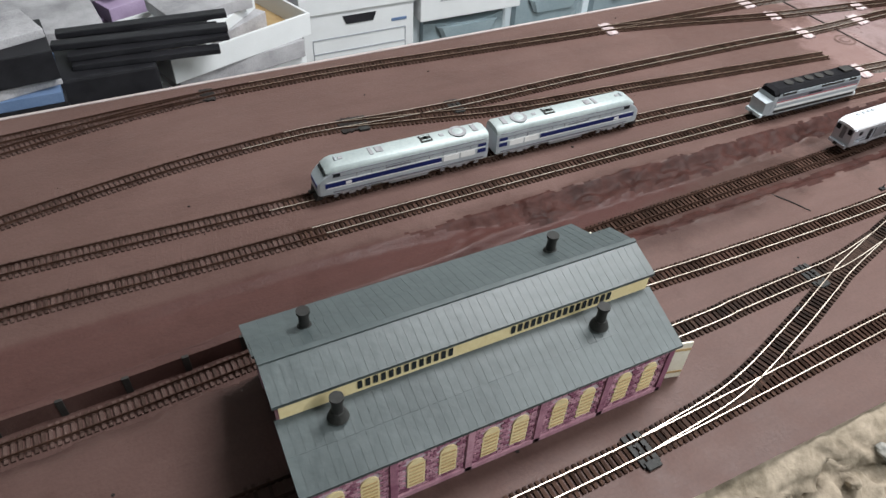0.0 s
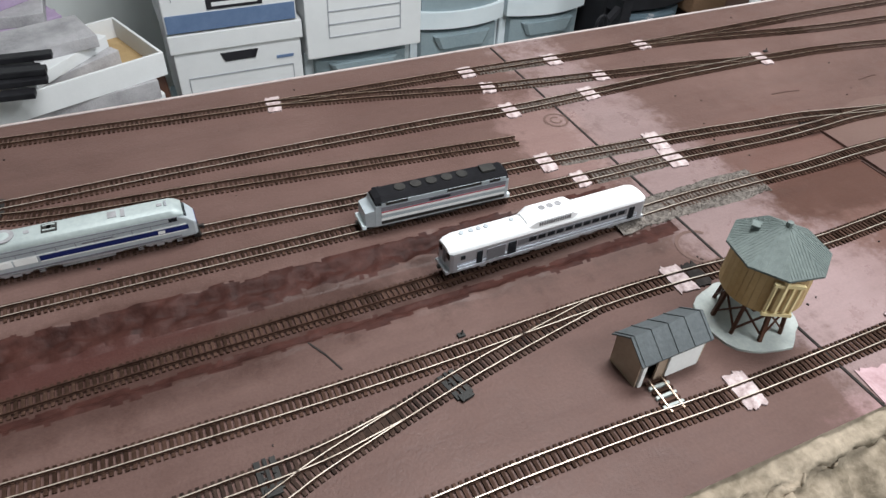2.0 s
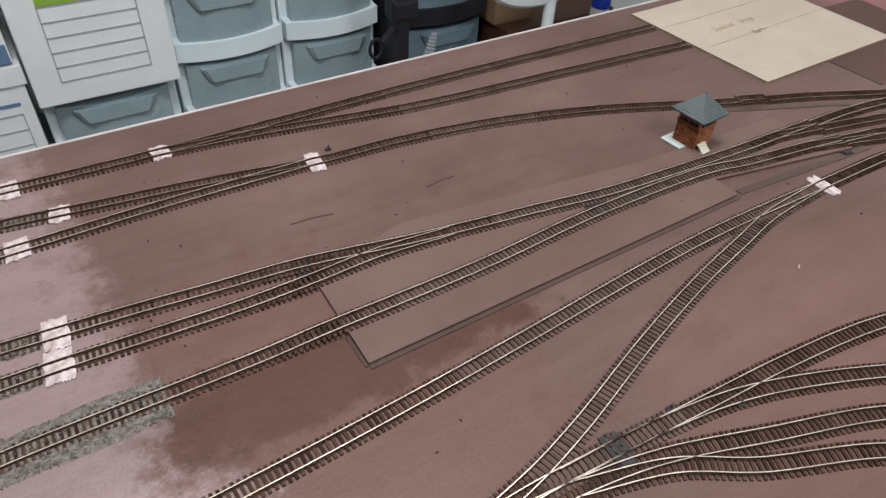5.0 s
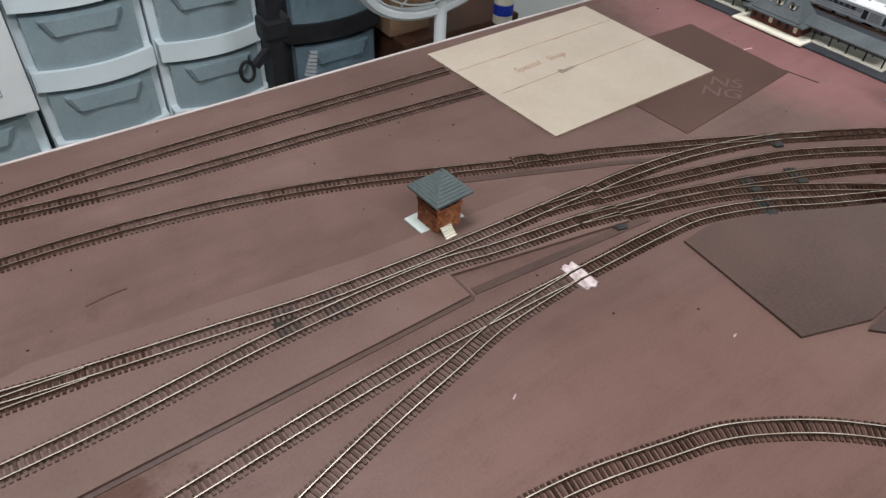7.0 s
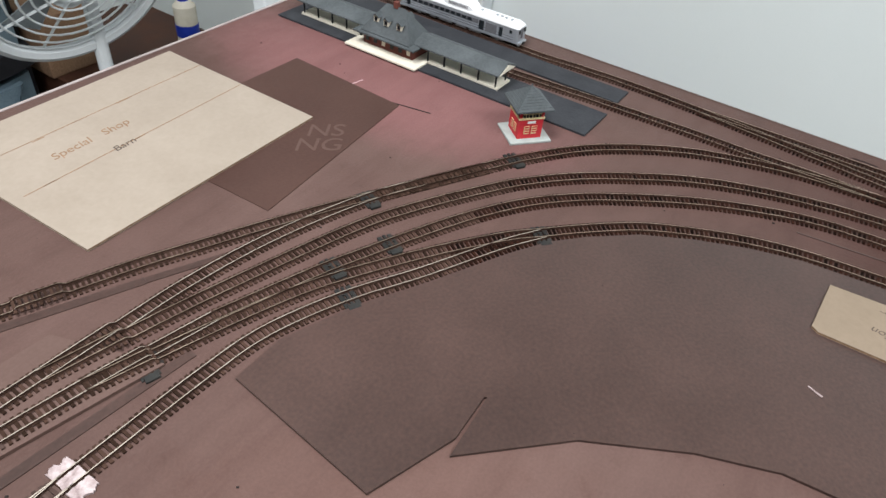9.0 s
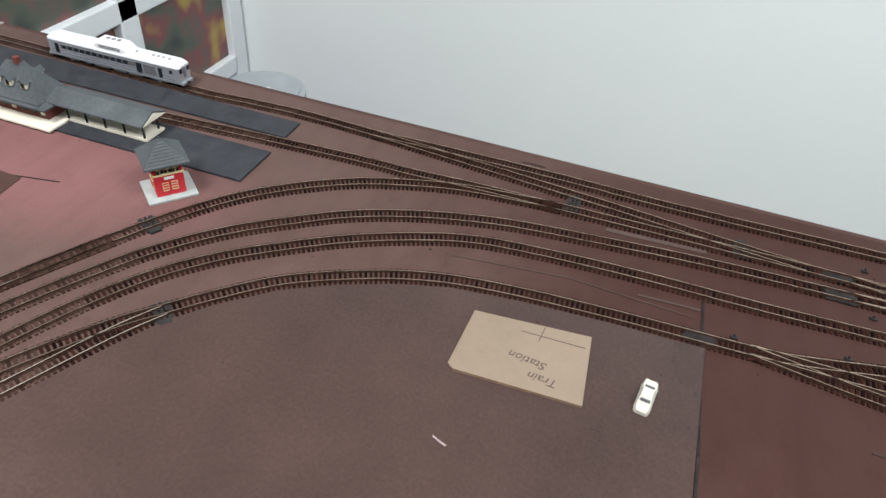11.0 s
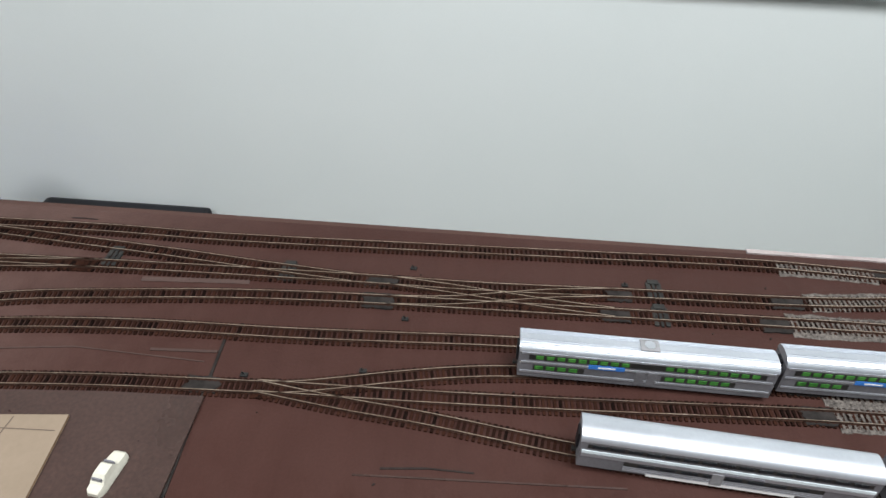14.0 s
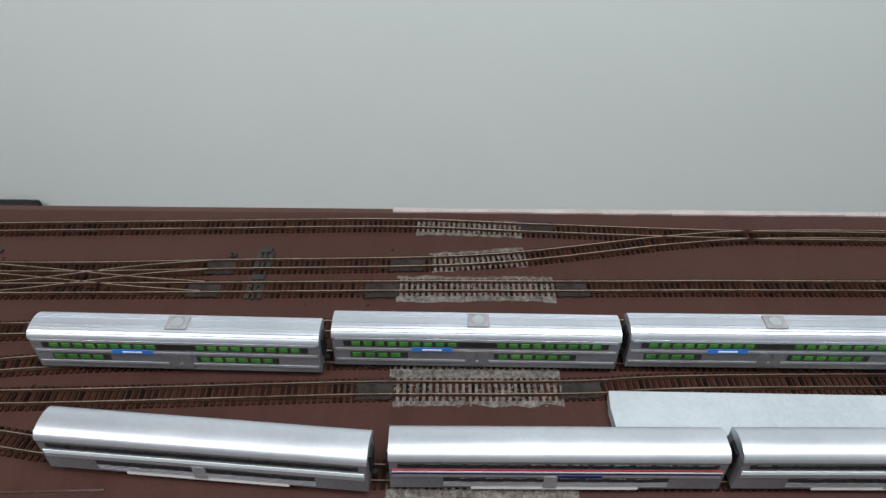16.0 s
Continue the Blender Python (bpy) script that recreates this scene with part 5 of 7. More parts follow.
# ---------- water tower ----------
def water_tower():
    root = thing("water_tower", 1.628, 0.324, 0, 0, "tan eight-sided water tower with a grey roof on dark legs", "water tower")
    bm = B()
    outline = []
    for i in range(28):
        a = 2 * math.pi * i / 28
        r = 0.058 + 0.006 * noise.noise((math.cos(a) * 2, math.sin(a) * 2, 7))
        outline.append((r * math.cos(a), r * math.sin(a)))
    prism(bm, outline, 0.0, 0.003)
    part("base_slab", bm, CONCRETE, root, "pale uneven plaster base")
    legs = []
    for i in range(8):
        a = math.pi / 8 + math.pi / 4 * i
        p, q = Vector((0.041 * math.cos(a), 0.041 * math.sin(a), 0.003)), Vector((0.035 * math.cos(a), 0.035 * math.sin(a), 0.05))
        legs.append((p, q))
        bm = B()
        bar(bm, p, q, 0.0042)
        part("leg", bm, DARKWOOD, root)
    for i in range(8):
        (p, q), (p2, q2) = legs[i], legs[(i + 1) % 8]
        bm = B()
        bar(bm, p.lerp(q, 0.15), p2.lerp(q2, 0.85), 0.002)
        bar(bm, p2.lerp(q2, 0.15), p.lerp(q, 0.85), 0.002)
        part("cross_brace", bm, DARKWOOD, root)
    bm = B()
    for k in range(5):
        box(bm, -0.032 + 0.016 * k, 0, 0.0505, 0.006, 0.08 - abs(k - 2) * 0.012, 0.004)
    part("deck", bm, DARKWOOD, root)
    for i in range(40):
        a0, a1 = 2 * math.pi * i / 40, 2 * math.pi * (i + 0.94) / 40
        bm = B()
        ring = []
        for z, r in ((0.053, 0.0465), (0.113, 0.0445)):
            ring.append([(r * math.cos(a0), r * math.sin(a0), z), (r * math.cos(a1), r * math.sin(a1), z), ((r - 0.003) * math.cos(a1), (r - 0.003) * math.sin(a1), z), ((r - 0.003) * math.cos(a0), (r - 0.003) * math.sin(a0), z)])
        loft(bm, ring)
        part("stave", bm, TAN, root)
    bm = B()
    cyl(bm, 0, 0, 0.083, 0.0435, 0.058, 32)
    part("tub_core", bm, TAN, root)
    for i in range(8):
        a0, a1 = math.pi / 4 * i + 0.2, math.pi / 4 * (i + 1) + 0.2
        r = 0.056
        bm = B()
        apex = (0, 0, 0.141)
        p0, p1 = (r * math.cos(a0), r * math.sin(a0), 0.1105), (r * math.cos(a1), r * math.sin(a1), 0.1105)
        v = [bm.verts.new(p) for p in (p0, p1, apex, (p0[0], p0[1], 0.108), (p1[0], p1[1], 0.108), (0, 0, 0.1385))]
        for f in ((0, 1, 2), (5, 4, 3), (0, 3, 4, 1), (1, 4, 5, 2), (2, 5, 3, 0)):
            bm.faces.new([v[k] for k in f])
        bmesh.ops.recalc_face_normals(bm, faces=bm.faces[:])
        panel = part("roof_panel", bm, SHINGLE, root, "grey ribbed roof panel")
        bm = B()
        P0, P1, AP = Vector(p0), Vector(p1), Vector(apex)
        for k in range(1, 12):
            f = k / 12
            e = P0.lerp(P1, f)
            top = AP.lerp(P0.lerp(P1, 0.5), abs(f - 0.5) * 2)
            top = e.lerp(AP, 1 - abs(2 * f - 1)) if abs(f - 0.5) > 0.02 else AP
            mid = P0.lerp(P1, 0.5)
            d = (AP - mid)
            top = e + d * (1 - abs(2 * f - 1))
            bar(bm, e + Vector((0, 0, 0.0002)), top + Vector((0, 0, 0.0002)), 0.0005)
        part("roof_rib", bm, SHINGLE, panel)
    bm = B()
    cyl(bm, 0, 0, 0.1425, 0.0035, 0.005, 8)
    part("finial", bm, SHINGLE, root)
    bm = B()
    m = Matrix.Translation((-0.018, 0.024, 0.129)) @ Matrix.Rotation(radians(35), 4, "Z") @ Matrix.Diagonal((0.012, 0.009, 0.003, 1))
    bmesh.ops.create_cube(bm, size=1.0, matrix=m)
    part("roof_hatch", bm, SHINGLE, root)
    # spout frame on the aisle side
    a = radians(-118)
    ca, sa = math.cos(a), math.sin(a)

    def q(side, out, z):
        return (ca * out - sa * side, sa * out + ca * side, z)
    for name, p0, p1, w in (("spout_post", q(-0.013, 0.05, 0.058), q(-0.013, 0.05, 0.1), 0.0032), ("spout_post", q(0.013, 0.05, 0.058), q(0.013, 0.05, 0.1), 0.0032), ("spout_beam", q(-0.016, 0.051, 0.1), q(0.016, 0.051, 0.1), 0.004),
                             ("spout_beam", q(-0.016, 0.051, 0.058), q(0.016, 0.051, 0.058), 0.004), ("spout", q(-0.004, 0.0515, 0.062), q(-0.004, 0.0515, 0.106), 0.0045), ("spout", q(0.005, 0.0515, 0.062), q(0.005, 0.0515, 0.098), 0.003)):
        bm = B()
        bar(bm, p0, p1, w)
        part(name, bm, CREAM, root)
    return root


water_tower()


# ---------- tool house with a short ramp ----------
def tool_house():
    root = thing("tool_house", 1.484, 0.312, 0, 2, "small beige tool house with a grey roof and a white door", "shed")
    hx, hy = 0.0445, 0.021
    for nm, cx, cy, sx, sy in (("wall", 0, hy, 2 * hx, 0.002), ("wall", 0.012, -hy, 2 * hx - 0.024, 0.002)):
        bm = B()
        box(bm, cx, cy, 0.02, sx, sy, 0.04)
        part(nm, bm, BEIGEWALL, root)
    for s in (1, -1):
        bm = B()
        out = [(-hy, 0), (hy, 0), (hy, 0.04), (0, 0.056), (-hy, 0.04)]
        a = [bm.verts.new((s * hx - 0.001, y, z)) for y, z in out]
        b = [bm.verts.new((s * hx + 0.001, y, z)) for y, z in out]
        bm.faces.new(a)
        bm.faces.new(b[::-1])
        for i in range(5):
            bm.faces.new((a[i], a[(i + 1) % 5], b[(i + 1) % 5], b[i]))
        bmesh.ops.recalc_face_normals(bm, faces=bm.faces[:])
        part("gable_wall", bm, BEIGEWALL, root)
        ring = []
        bm = B()
        for xx in (-hx - 0.004, hx + 0.004):
            ring.append([(xx, s * (hy + 0.005), 0.0375), (xx, 0, 0.0575), (xx, 0, 0.0595), (xx, s * (hy + 0.005), 0.0395)])
        loft(bm, ring)
        roof = part("roof_slope", bm, STATIONROOF, root)
        for k in range(5):
            bm = B()
            xx = -hx + k * hx / 2
            bar(bm, (xx, s * (hy + 0.005), 0.0402), (xx, 0, 0.0602), 0.0010)
            part("roof_batten", bm, STATIONROOF, roof)
    bm = B()
    box(bm, 0.016, -hy - 0.0022, 0.018, 0.046, 0.002, 0.034)
    part("sliding_door", bm, WHITE, root, "white sliding door half open")
    bm = B()
    box(bm, -0.04, -hy - 0.001, 0.02, 0.005, 0.003, 0.04)
    part("door_post", bm, WHITE, root)
    ramp_thing = thing("ramp_track", 1.464, 0.288, 0, -90, "short grey handcar ramp with sleepers in front of a tool house", "ramp")
    for s in (1, -1):
        bm = B()
        bar(bm, (0.0, s * 0.008, 0.006), (0.042, s * 0.008, 0.003), 0.0018)
        part("rail", bm, RAIL_OLD, ramp_thing)
    for k in range(7):
        bm = B()
        box(bm, 0.003 + k * 0.0062, 0, 0.0035 - k * 0.0003, 0.0032, 0.026, 0.003)
        part("sleeper", bm, CONCRETE if k % 2 else TIE, ramp_thing)


tool_house()


# ---------- signal towers ----------
def hip_roof(bm, hx, hy, z, rise, t=0.003):
    base = [(-hx, -hy), (hx, -hy), (hx, hy), (-hx, hy)]
    lo = [bm.verts.new((x, y, z - t)) for x, y in base]
    up = [bm.verts.new((x, y, z)) for x, y in base]
    r = max(0.0, hx - hy)
    tops = [bm.verts.new((-r - 0.0008, 0, z + rise)), bm.verts.new((r + 0.0008, 0, z + rise))]
    bm.faces.new(lo[::-1])
    for i in range(4):
        bm.faces.new((lo[i], lo[(i + 1) % 4], up[(i + 1) % 4], up[i]))
    bm.faces.new((up[0], up[1], tops[1], tops[0]))
    bm.faces.new((up[1], up[2], tops[1]))
    bm.faces.new((up[2], up[3], tops[0], tops[1]))
    bm.faces.new((up[3], up[0], tops[0]))
    bmesh.ops.recalc_face_normals(bm, faces=bm.faces[:])
    return bm


def signal_tower(x, y, rz, wall, roofmat, label, bay):
    root = thing("signal_tower", x, y, 0, rz, label, "signal tower", "signal towers")
    h = 0.021
    bm = B()
    box(bm, 0, 0, 0.002, 0.072, 0.066, 0.004, 0.001)
    part("base", bm, CONCRETE, root, "grey base slab")
    bm = B()
    box(bm, 0, 0, 0.022, 2 * h, 2 * h, 0.036)
    part("lower_storey", bm, wall, root)
    bm = B()
    box(bm, 0, 0, 0.041, 2 * h + 0.003, 2 * h + 0.003, 0.003)
    part("belt_course", bm, CREAM if bay else TOWERBRICK, root)
    for sx in (1, -1):
        for sy in (1, -1):
            bm = B()
            box(bm, sx * (h - 0.002), sy * (h - 0.002), 0.051, 0.004, 0.004, 0.018)
            part("corner_post", bm, wall, root)
    for ang in (0, 90, 180, 270):
        c, s = math.cos(radians(ang)), math.sin(radians(ang))
        for k in (-0.011, 0, 0.011):
            bm = B()
            box(bm, c * h - s * k, s * h + c * k, 0.05, 0.0016, 0.0085, 0.013, turn=ang)
            pane = part("window", bm, DARKGLASS, root)
            bm = B()
            box(bm, c * (h + 0.001) - s * k, s * (h + 0.001) + c * k, 0.05, 0.0012, 0.0098, 0.0014, turn=ang)
            box(bm, c * (h + 0.001) - s * k, s * (h + 0.001) + c * k, 0.05, 0.0012, 0.001, 0.0135, turn=ang)
            part("glazing_bar", bm, CREAM if bay else TOWERBRICK, pane)
        if bay:
            for k in (-0.0065, 0.0065):
                bm = B()
                box(bm, c * (h + 0.0006) - s * k, s * (h + 0.0006) + c * k, 0.02, 0.0014, 0.009, 0.014, turn=ang)
                lw = part("lower_window", bm, CREAM, root)
                for z in (0.0165, 0.021, 0.0255):
                    bm = B()
                    box(bm, c * (h + 0.0014) - s * k, s * (h + 0.0014) + c * k, z, 0.0008, 0.0075, 0.0022, turn=ang)
                    part("pane", bm, REDPAINT, lw)
        else:
            bm = B()
            for r in range(8):
                for n in range(6):
                    k = -h + (n + 0.5 + 0.5 * (r % 2)) * (2 * h / 6.5)
                    box(bm, c * (h + 0.0002) - s * k, s * (h + 0.0002) + c * k, 0.0065 + r * 0.0043, 0.001, 0.0056, 0.0034, turn=ang)
            tagged(part("brickwork", bm, TOWERBRICK, root), kind="stuff")
    if bay:
        bm = B()
        box(bm, 0, -h - 0.0012, 0.0345, 0.014, 0.0012, 0.004)
        part("name_bar", bm, WHITE, root)
    bm = B()
    hip_roof(bm, 0.032, 0.032, 0.0605, 0.029)
    roof = part("hip_roof", bm, roofmat, root, "grey hipped roof")
    for k in range(1, 9):
        f = k / 9
        bm = B()
        r = 0.032 * (1 - f)
        box(bm, 0, 0, 0.0605 + 0.029 * f, 2 * r + 0.0009, 2 * r + 0.0009, 0.0008)
        part("shingle_course", bm, roofmat, roof)
    bm = B()
    cyl(bm, 0, 0, 0.0895, 0.0014, 0.005, 8)
    part("finial", bm, roofmat, root)
    if not bay:
        bm = B()
        for k in range(5):
            box(bm, -0.008 + 0, -h - 0.004 - k * 0.003, 0.013 - k * 0.0024, 0.018, 0.0032, 0.0026)
        part("steps", bm, PALECREAM, root)
    return root


signal_tower(2.721, 0.617, 4, TOWERBRICK, SLATE, "brown brick signal tower with a grey shingled hip roof", False)
signal_tower(3.630, 0.409, -40, REDPAINT, STATIONROOF, "red signal tower with cream windows and a dark roof", True)


# ---------- station ----------
def platform(outline, z, label):
    bm = B()
    prism(bm, outline, 0.0004, z)
    return solid("platform", bm, ASPHALT, label, "platform")


platform([(3.69, 0.325), (3.782, 0.325), (3.776, 1.03), (3.684, 1.03)], 0.004, "black platform strip with worn edges beside the station")
platform([(3.832, 0.328), (3.886, 0.328), (3.888, 1.03), (3.822, 1.03)], 0.004, "black platform strip between two tracks")


def station():
    root = thing("station_building", 3.728, 0.757, 0.004, 90, "dark-roofed brick station with dormers and long canopies", "building")
    # local x runs along the platform, y points away from the rails
    bm = B()
    box(bm, 0, 0.012, 0.0015, 0.17, 0.082, 0.003)
    part("forecourt", bm, PALECREAM, root, "pale cream paving")
    for s in (1, -1):
        bm = B()
        box(bm, s * 0.163, -0.014, 0.002, 0.154, 0.046, 0.004)
        part("canopy_paving", bm, PALECREAM, root, "pale cream paving")
    bm = B()
    box(bm, 0, 0.0, 0.0165, 0.118, 0.05, 0.028)
    walls = part("wall", bm, STATIONBRICK, root)
    for k in range(6):
        for s in (1, -1):
            bm = B()
            box(bm, -0.05 + k * 0.02, s * 0.0255, 0.017, 0.008, 0.0012, 0.014)
            part("window", bm, DARKGLASS if k % 3 else PALECREAM, walls)
    bm = B()
    hip_roof(bm, 0.073, 0.042, 0.031, 0.006)
    part("eaves", bm, STATIONROOF, root)
    bm = B()
    hip_roof(bm, 0.058, 0.036, 0.034, 0.05)
    part("main_roof", bm, STATIONROOF, root, "steep dark slate roof")
    for dx, dy in ((-0.026, 0.02), (0.004, 0.021), (0.03, 0.018), (-0.014, -0.02), (0.02, -0.02)):
        bm = B()
        box(bm, dx, dy, 0.058, 0.011, 0.012, 0.011)
        d = part("dormer", bm, PALECREAM, root, "cream dormer")
        s = 1 if dy > 0 else -1
        bm = B()
        box(bm, dx, dy + s * 0.0066, 0.058, 0.006, 0.001, 0.008)
        part("pane", bm, DARKGLASS, d)
        bm = B()
        ring = [[(dx - 0.0085, dy + k * 0.009, 0.062), (dx, dy + k * 0.009, 0.07), (dx + 0.0085, dy + k * 0.009, 0.062), (dx, dy + k * 0.009, 0.0665)] for k in (-1, 1)]
        loft(bm, ring)
        part("dormer_roof", bm, STATIONROOF, d)
    bm = B()
    box(bm, 0.0, 0.0, 0.087, 0.009, 0.009, 0.012, 0.0006)
    part("chimney", bm, STATIONBRICK, root)
    for s in (1, -1):
        bm = B()
        ring = []
        for xx in (s * 0.055, s * 0.245):
            ring.append([(xx, -0.044, 0.034), (xx, -0.012, 0.047), (xx, 0.02, 0.034), (xx, 0.02, 0.0315), (xx, -0.012, 0.0445), (xx, -0.044, 0.0315)])
        loft(bm, ring)
        canopy = part("canopy_roof", bm, STATIONROOF, root, "dark pitched canopy")
        bm = B()
        xx = s * 0.2452
        tri = [bm.verts.new(p) for p in ((xx, -0.04, 0.0325), (xx, -0.012, 0.0445), (xx, 0.016, 0.0325), (xx + s * 0.001, -0.04, 0.0325), (xx + s * 0.001, -0.012, 0.0445), (xx + s * 0.001, 0.016, 0.0325))]
        for f in ((0, 1, 2), (5, 4, 3), (0, 3, 4, 1), (1, 4, 5, 2), (2, 5, 3, 0)):
            bm.faces.new([tri[k] for k in f])
        bmesh.ops.recalc_face_normals(bm, faces=bm.faces[:])
        part("gable_end", bm, PALECREAM, canopy)
        for k in range(5):
            bm = B()
            px = s * (0.082 + k * 0.038)
            box(bm, px, 0.006, 0.018, 0.0026, 0.0026, 0.03)
            bar(bm, (px, 0.006, 0.026), (px, -0.012, 0.036), 0.002)
            box(bm, px, -0.03, 0.018, 0.0026, 0.0026, 0.03)
            part("post", bm, IRON, root)
    return root


station()


# ---------- cardboard templates, toy car, writing ----------
def writing(parent, text, x, y, z, rz, size, material):
    data = bpy.data.curves.new("writing", "FONT")
    data.body, data.size, data.shear, data.extrude = text, size * U, 0.2, 0.00005
    data.materials.append(material)
    ob = new("writing", data)
    ob.matrix_basis = at(x, y, z, rz)
    if parent:
        ob.parent = parent
    return ob


def card(name, outline, z, label, paper=None):
    cx, cy = sum(p[0] for p in outline) / len(outline), sum(p[1] for p in outline) / len(outline)
    root = thing(name, cx, cy, z, 0, label, "cardboard", "cardboard templates")
    rel = [(x - cx, y - cy) for x, y in outline]
    bm = B()
    prism(bm, rel, 0.0006, 0.0030)
    part("core", bm, CARDEDGE, root, "dark corrugated edge")
    bm = B()
    prism(bm, [(x * 1.002, y * 1.002) for x, y in rel], 0.0030, 0.0036)
    part("face", bm, paper or CARD, root)
    bm = B()
    prism(bm, [(x * 1.002, y * 1.002) for x, y in rel], 0.0, 0.0006)
    part("face", bm, paper or CARD, root)
    return root, cx, cy


big, cx, cy = card("cardboard_sheet", [(2.993, 1.04), (3.009, 0.69), (3.43, 0.70), (3.427, 1.052)], 0.0009, "large tan cardboard sheet with pencil lines lying on the tracks")
for x0_, y0_, x1_, y1_ in ((3.002, 0.955, 3.428, 0.97), (3.02, 0.845, 3.428, 0.865), (3.1, 0.955, 3.12, 0.956), (3.25, 0.962, 3.28, 0.964), (3.05, 0.846, 3.07, 0.847), (3.2, 0.853, 3.22, 0.854)):
    bm = B()
    bar(bm, (x0_ - cx, y0_ - cy, 0.0037), (x1_ - cx, y1_ - cy, 0.0037), 0.0014, 0.0003)
    part("pencil_line", bm, CARDEDGE, big)
writing(big, "Special   Shop", -0.12, 0.02, 0.0038, 3, 0.024, CARDEDGE)
writing(big, "Barn", -0.05, -0.025, 0.0038, 3, 0.02, INK)
small, cx, cy = card("cardboard_sheet", [(3.565, -0.099), (3.579, -0.248), (3.469, -0.257), (3.463, -0.105), (3.469, -0.096)], 0.004, "small tan cardboard sheet marked Train Station on the dark sheet", BROWNCARD)
writing(small, "Train", -0.017, -0.064, 0.0038, 86, 0.017, INK)
writing(small, "Station", 0.004, -0.046, 0.0038, 84, 0.017, INK)
for p0, p1 in (((3.554, -0.163), (3.557, -0.244)), ((3.571, -0.19), (3.546, -0.188))):
    bm = B()
    bar(bm, (p0[0] - cx, p0[1] - cy, 0.0037), (p1[0] - cx, p1[1] - cy, 0.0037), 0.0012, 0.0003)
    part("pencil_line", bm, INK, small)
nsng = thing("painted_letters", 3.38, 0.655, 0.0014, -48, "rubbed pale letters on the dark paint patch", "lettering")
for text, x_, y_ in (("NS", -0.012, 0.014), ("NG", -0.03, -0.028)):
    writing(nsng, text, x_, y_, 0, 0, 0.05, SHEET)


def toy_car():
    root = thing("toy_car", 3.512, -0.324, 0.0, -8, "small cream resin model car on the brown table", "car")
    bm = B()
    rings = []
    for xx, w, top in ((-0.026, 0.013, 0.009), (-0.023, 0.0175, 0.0115), (-0.012, 0.019, 0.013), (0.012, 0.019, 0.013), (0.023, 0.017, 0.0115), (0.026, 0.012, 0.0085)):
        h = w / 2
        rings.append([(xx, -h, 0.003), (xx, -h, top - 0.004), (xx, -h * 0.8, top), (xx, h * 0.8, top), (xx, h, top - 0.004), (xx, h, 0.003)])
    loft(bm, rings)
    part("body", bm, CARWHITE, root, "", True)
    bm = B()
    rings = [[(xx, -w, 0.0125), (xx2, -w * 0.8, 0.0195), (xx2, w * 0.8, 0.0195), (xx, w, 0.0125)] for xx, xx2, w in ((-0.017, -0.010, 0.008), (0.009, 0.003, 0.008))]
    loft(bm, rings)
    part("cabin", bm, CARWHITE, root, "", True)
    for xx, zz in ((-0.0145, 0.0165), (0.007, 0.0165)):
        bm = B()
        box(bm, xx, 0, zz, 0.0015, 0.011, 0.0045)
        part("windscreen", bm, LOCOGREY, root)
    for xx in (-0.016, 0.016):
        for s in (1, -1):
            bm = B()
            cyl(bm, xx, s * 0.0085, 0.0035, 0.0035, 0.0025, 12, axis="Y")
            part("wheel", bm, CARWHITE, root)


toy_car()


# ---------- ballast and filler pads ----------
def ballast(p0, p1, width, n, label):
    """Loose grey stone between the ties of one stretch of track."""
    a, b = Vector((*p0, 0)), Vector((*p1, 0))
    d = b - a
    side = Vector((-d.y, d.x, 0)).normalized()
    bm = B()
    ring = []
    for k in range(25):
        f = k / 24
        w0 = width / 2 * (1 + 0.22 * noise.noise((f * 9, p0[0] * 7, p0[1] * 5)))
        w1 = width / 2 * (1 + 0.22 * noise.noise((f * 9, p0[0] * 7, p0[1] * 5 + 9)))
        c = a + d * f
        ring.append([c - side * w0 + Vector((0, 0, 0.0002)), c + side * w1 + Vector((0, 0, 0.0002)), c + side * (w1 * 0.8) + Vector((0, 0, 0.0019)), c - side * (w0 * 0.8) + Vector((0, 0, 0.0019))])
    loft(bm, ring)
    bm.verts.index_update()
    verts = [v.co.copy() * U for v in bm.verts]
    faces = [[v.index for v in f.verts] for f in bm.faces]
    bm.free()
    for _ in range(n):
        f, s = random.random(), random.uniform(-1, 1)
        s = math.copysign(abs(s) ** 0.8, s)
        c = a + d * f + side * (s * width / 2)
        r = random.uniform(0.0007, 0.0016)
        z = 0.0021 if abs(s) < 0.85 else 0.0008
        i = len(verts)
        pts = [(r, 0, 0), (-r, 0, 0), (0, r, 0), (0, -r, 0), (0, 0, r), (0, 0, -r)]
        rot = Matrix.Rotation(random.uniform(0, 6.28), 3, "Z") @ Matrix.Rotation(random.uniform(0, 6.28), 3, "X")
        for p in pts:
            verts.append((rot @ Vector(p) + c + Vector((0, 0, z))) * U)
        for t in ((0, 2, 4), (2, 1, 4), (1, 3, 4), (3, 0, 4), (2, 0, 5), (1, 2, 5), (3, 1, 5), (0, 3, 5)):
            faces.append([i + k for k in t])
    me = bpy.data.meshes.new("ballast")
    me.from_pydata(verts, [], faces)
    me.materials.append(GRAVEL)
    return tagged(new("ballast", me), label, "ballast", "", "stuff")


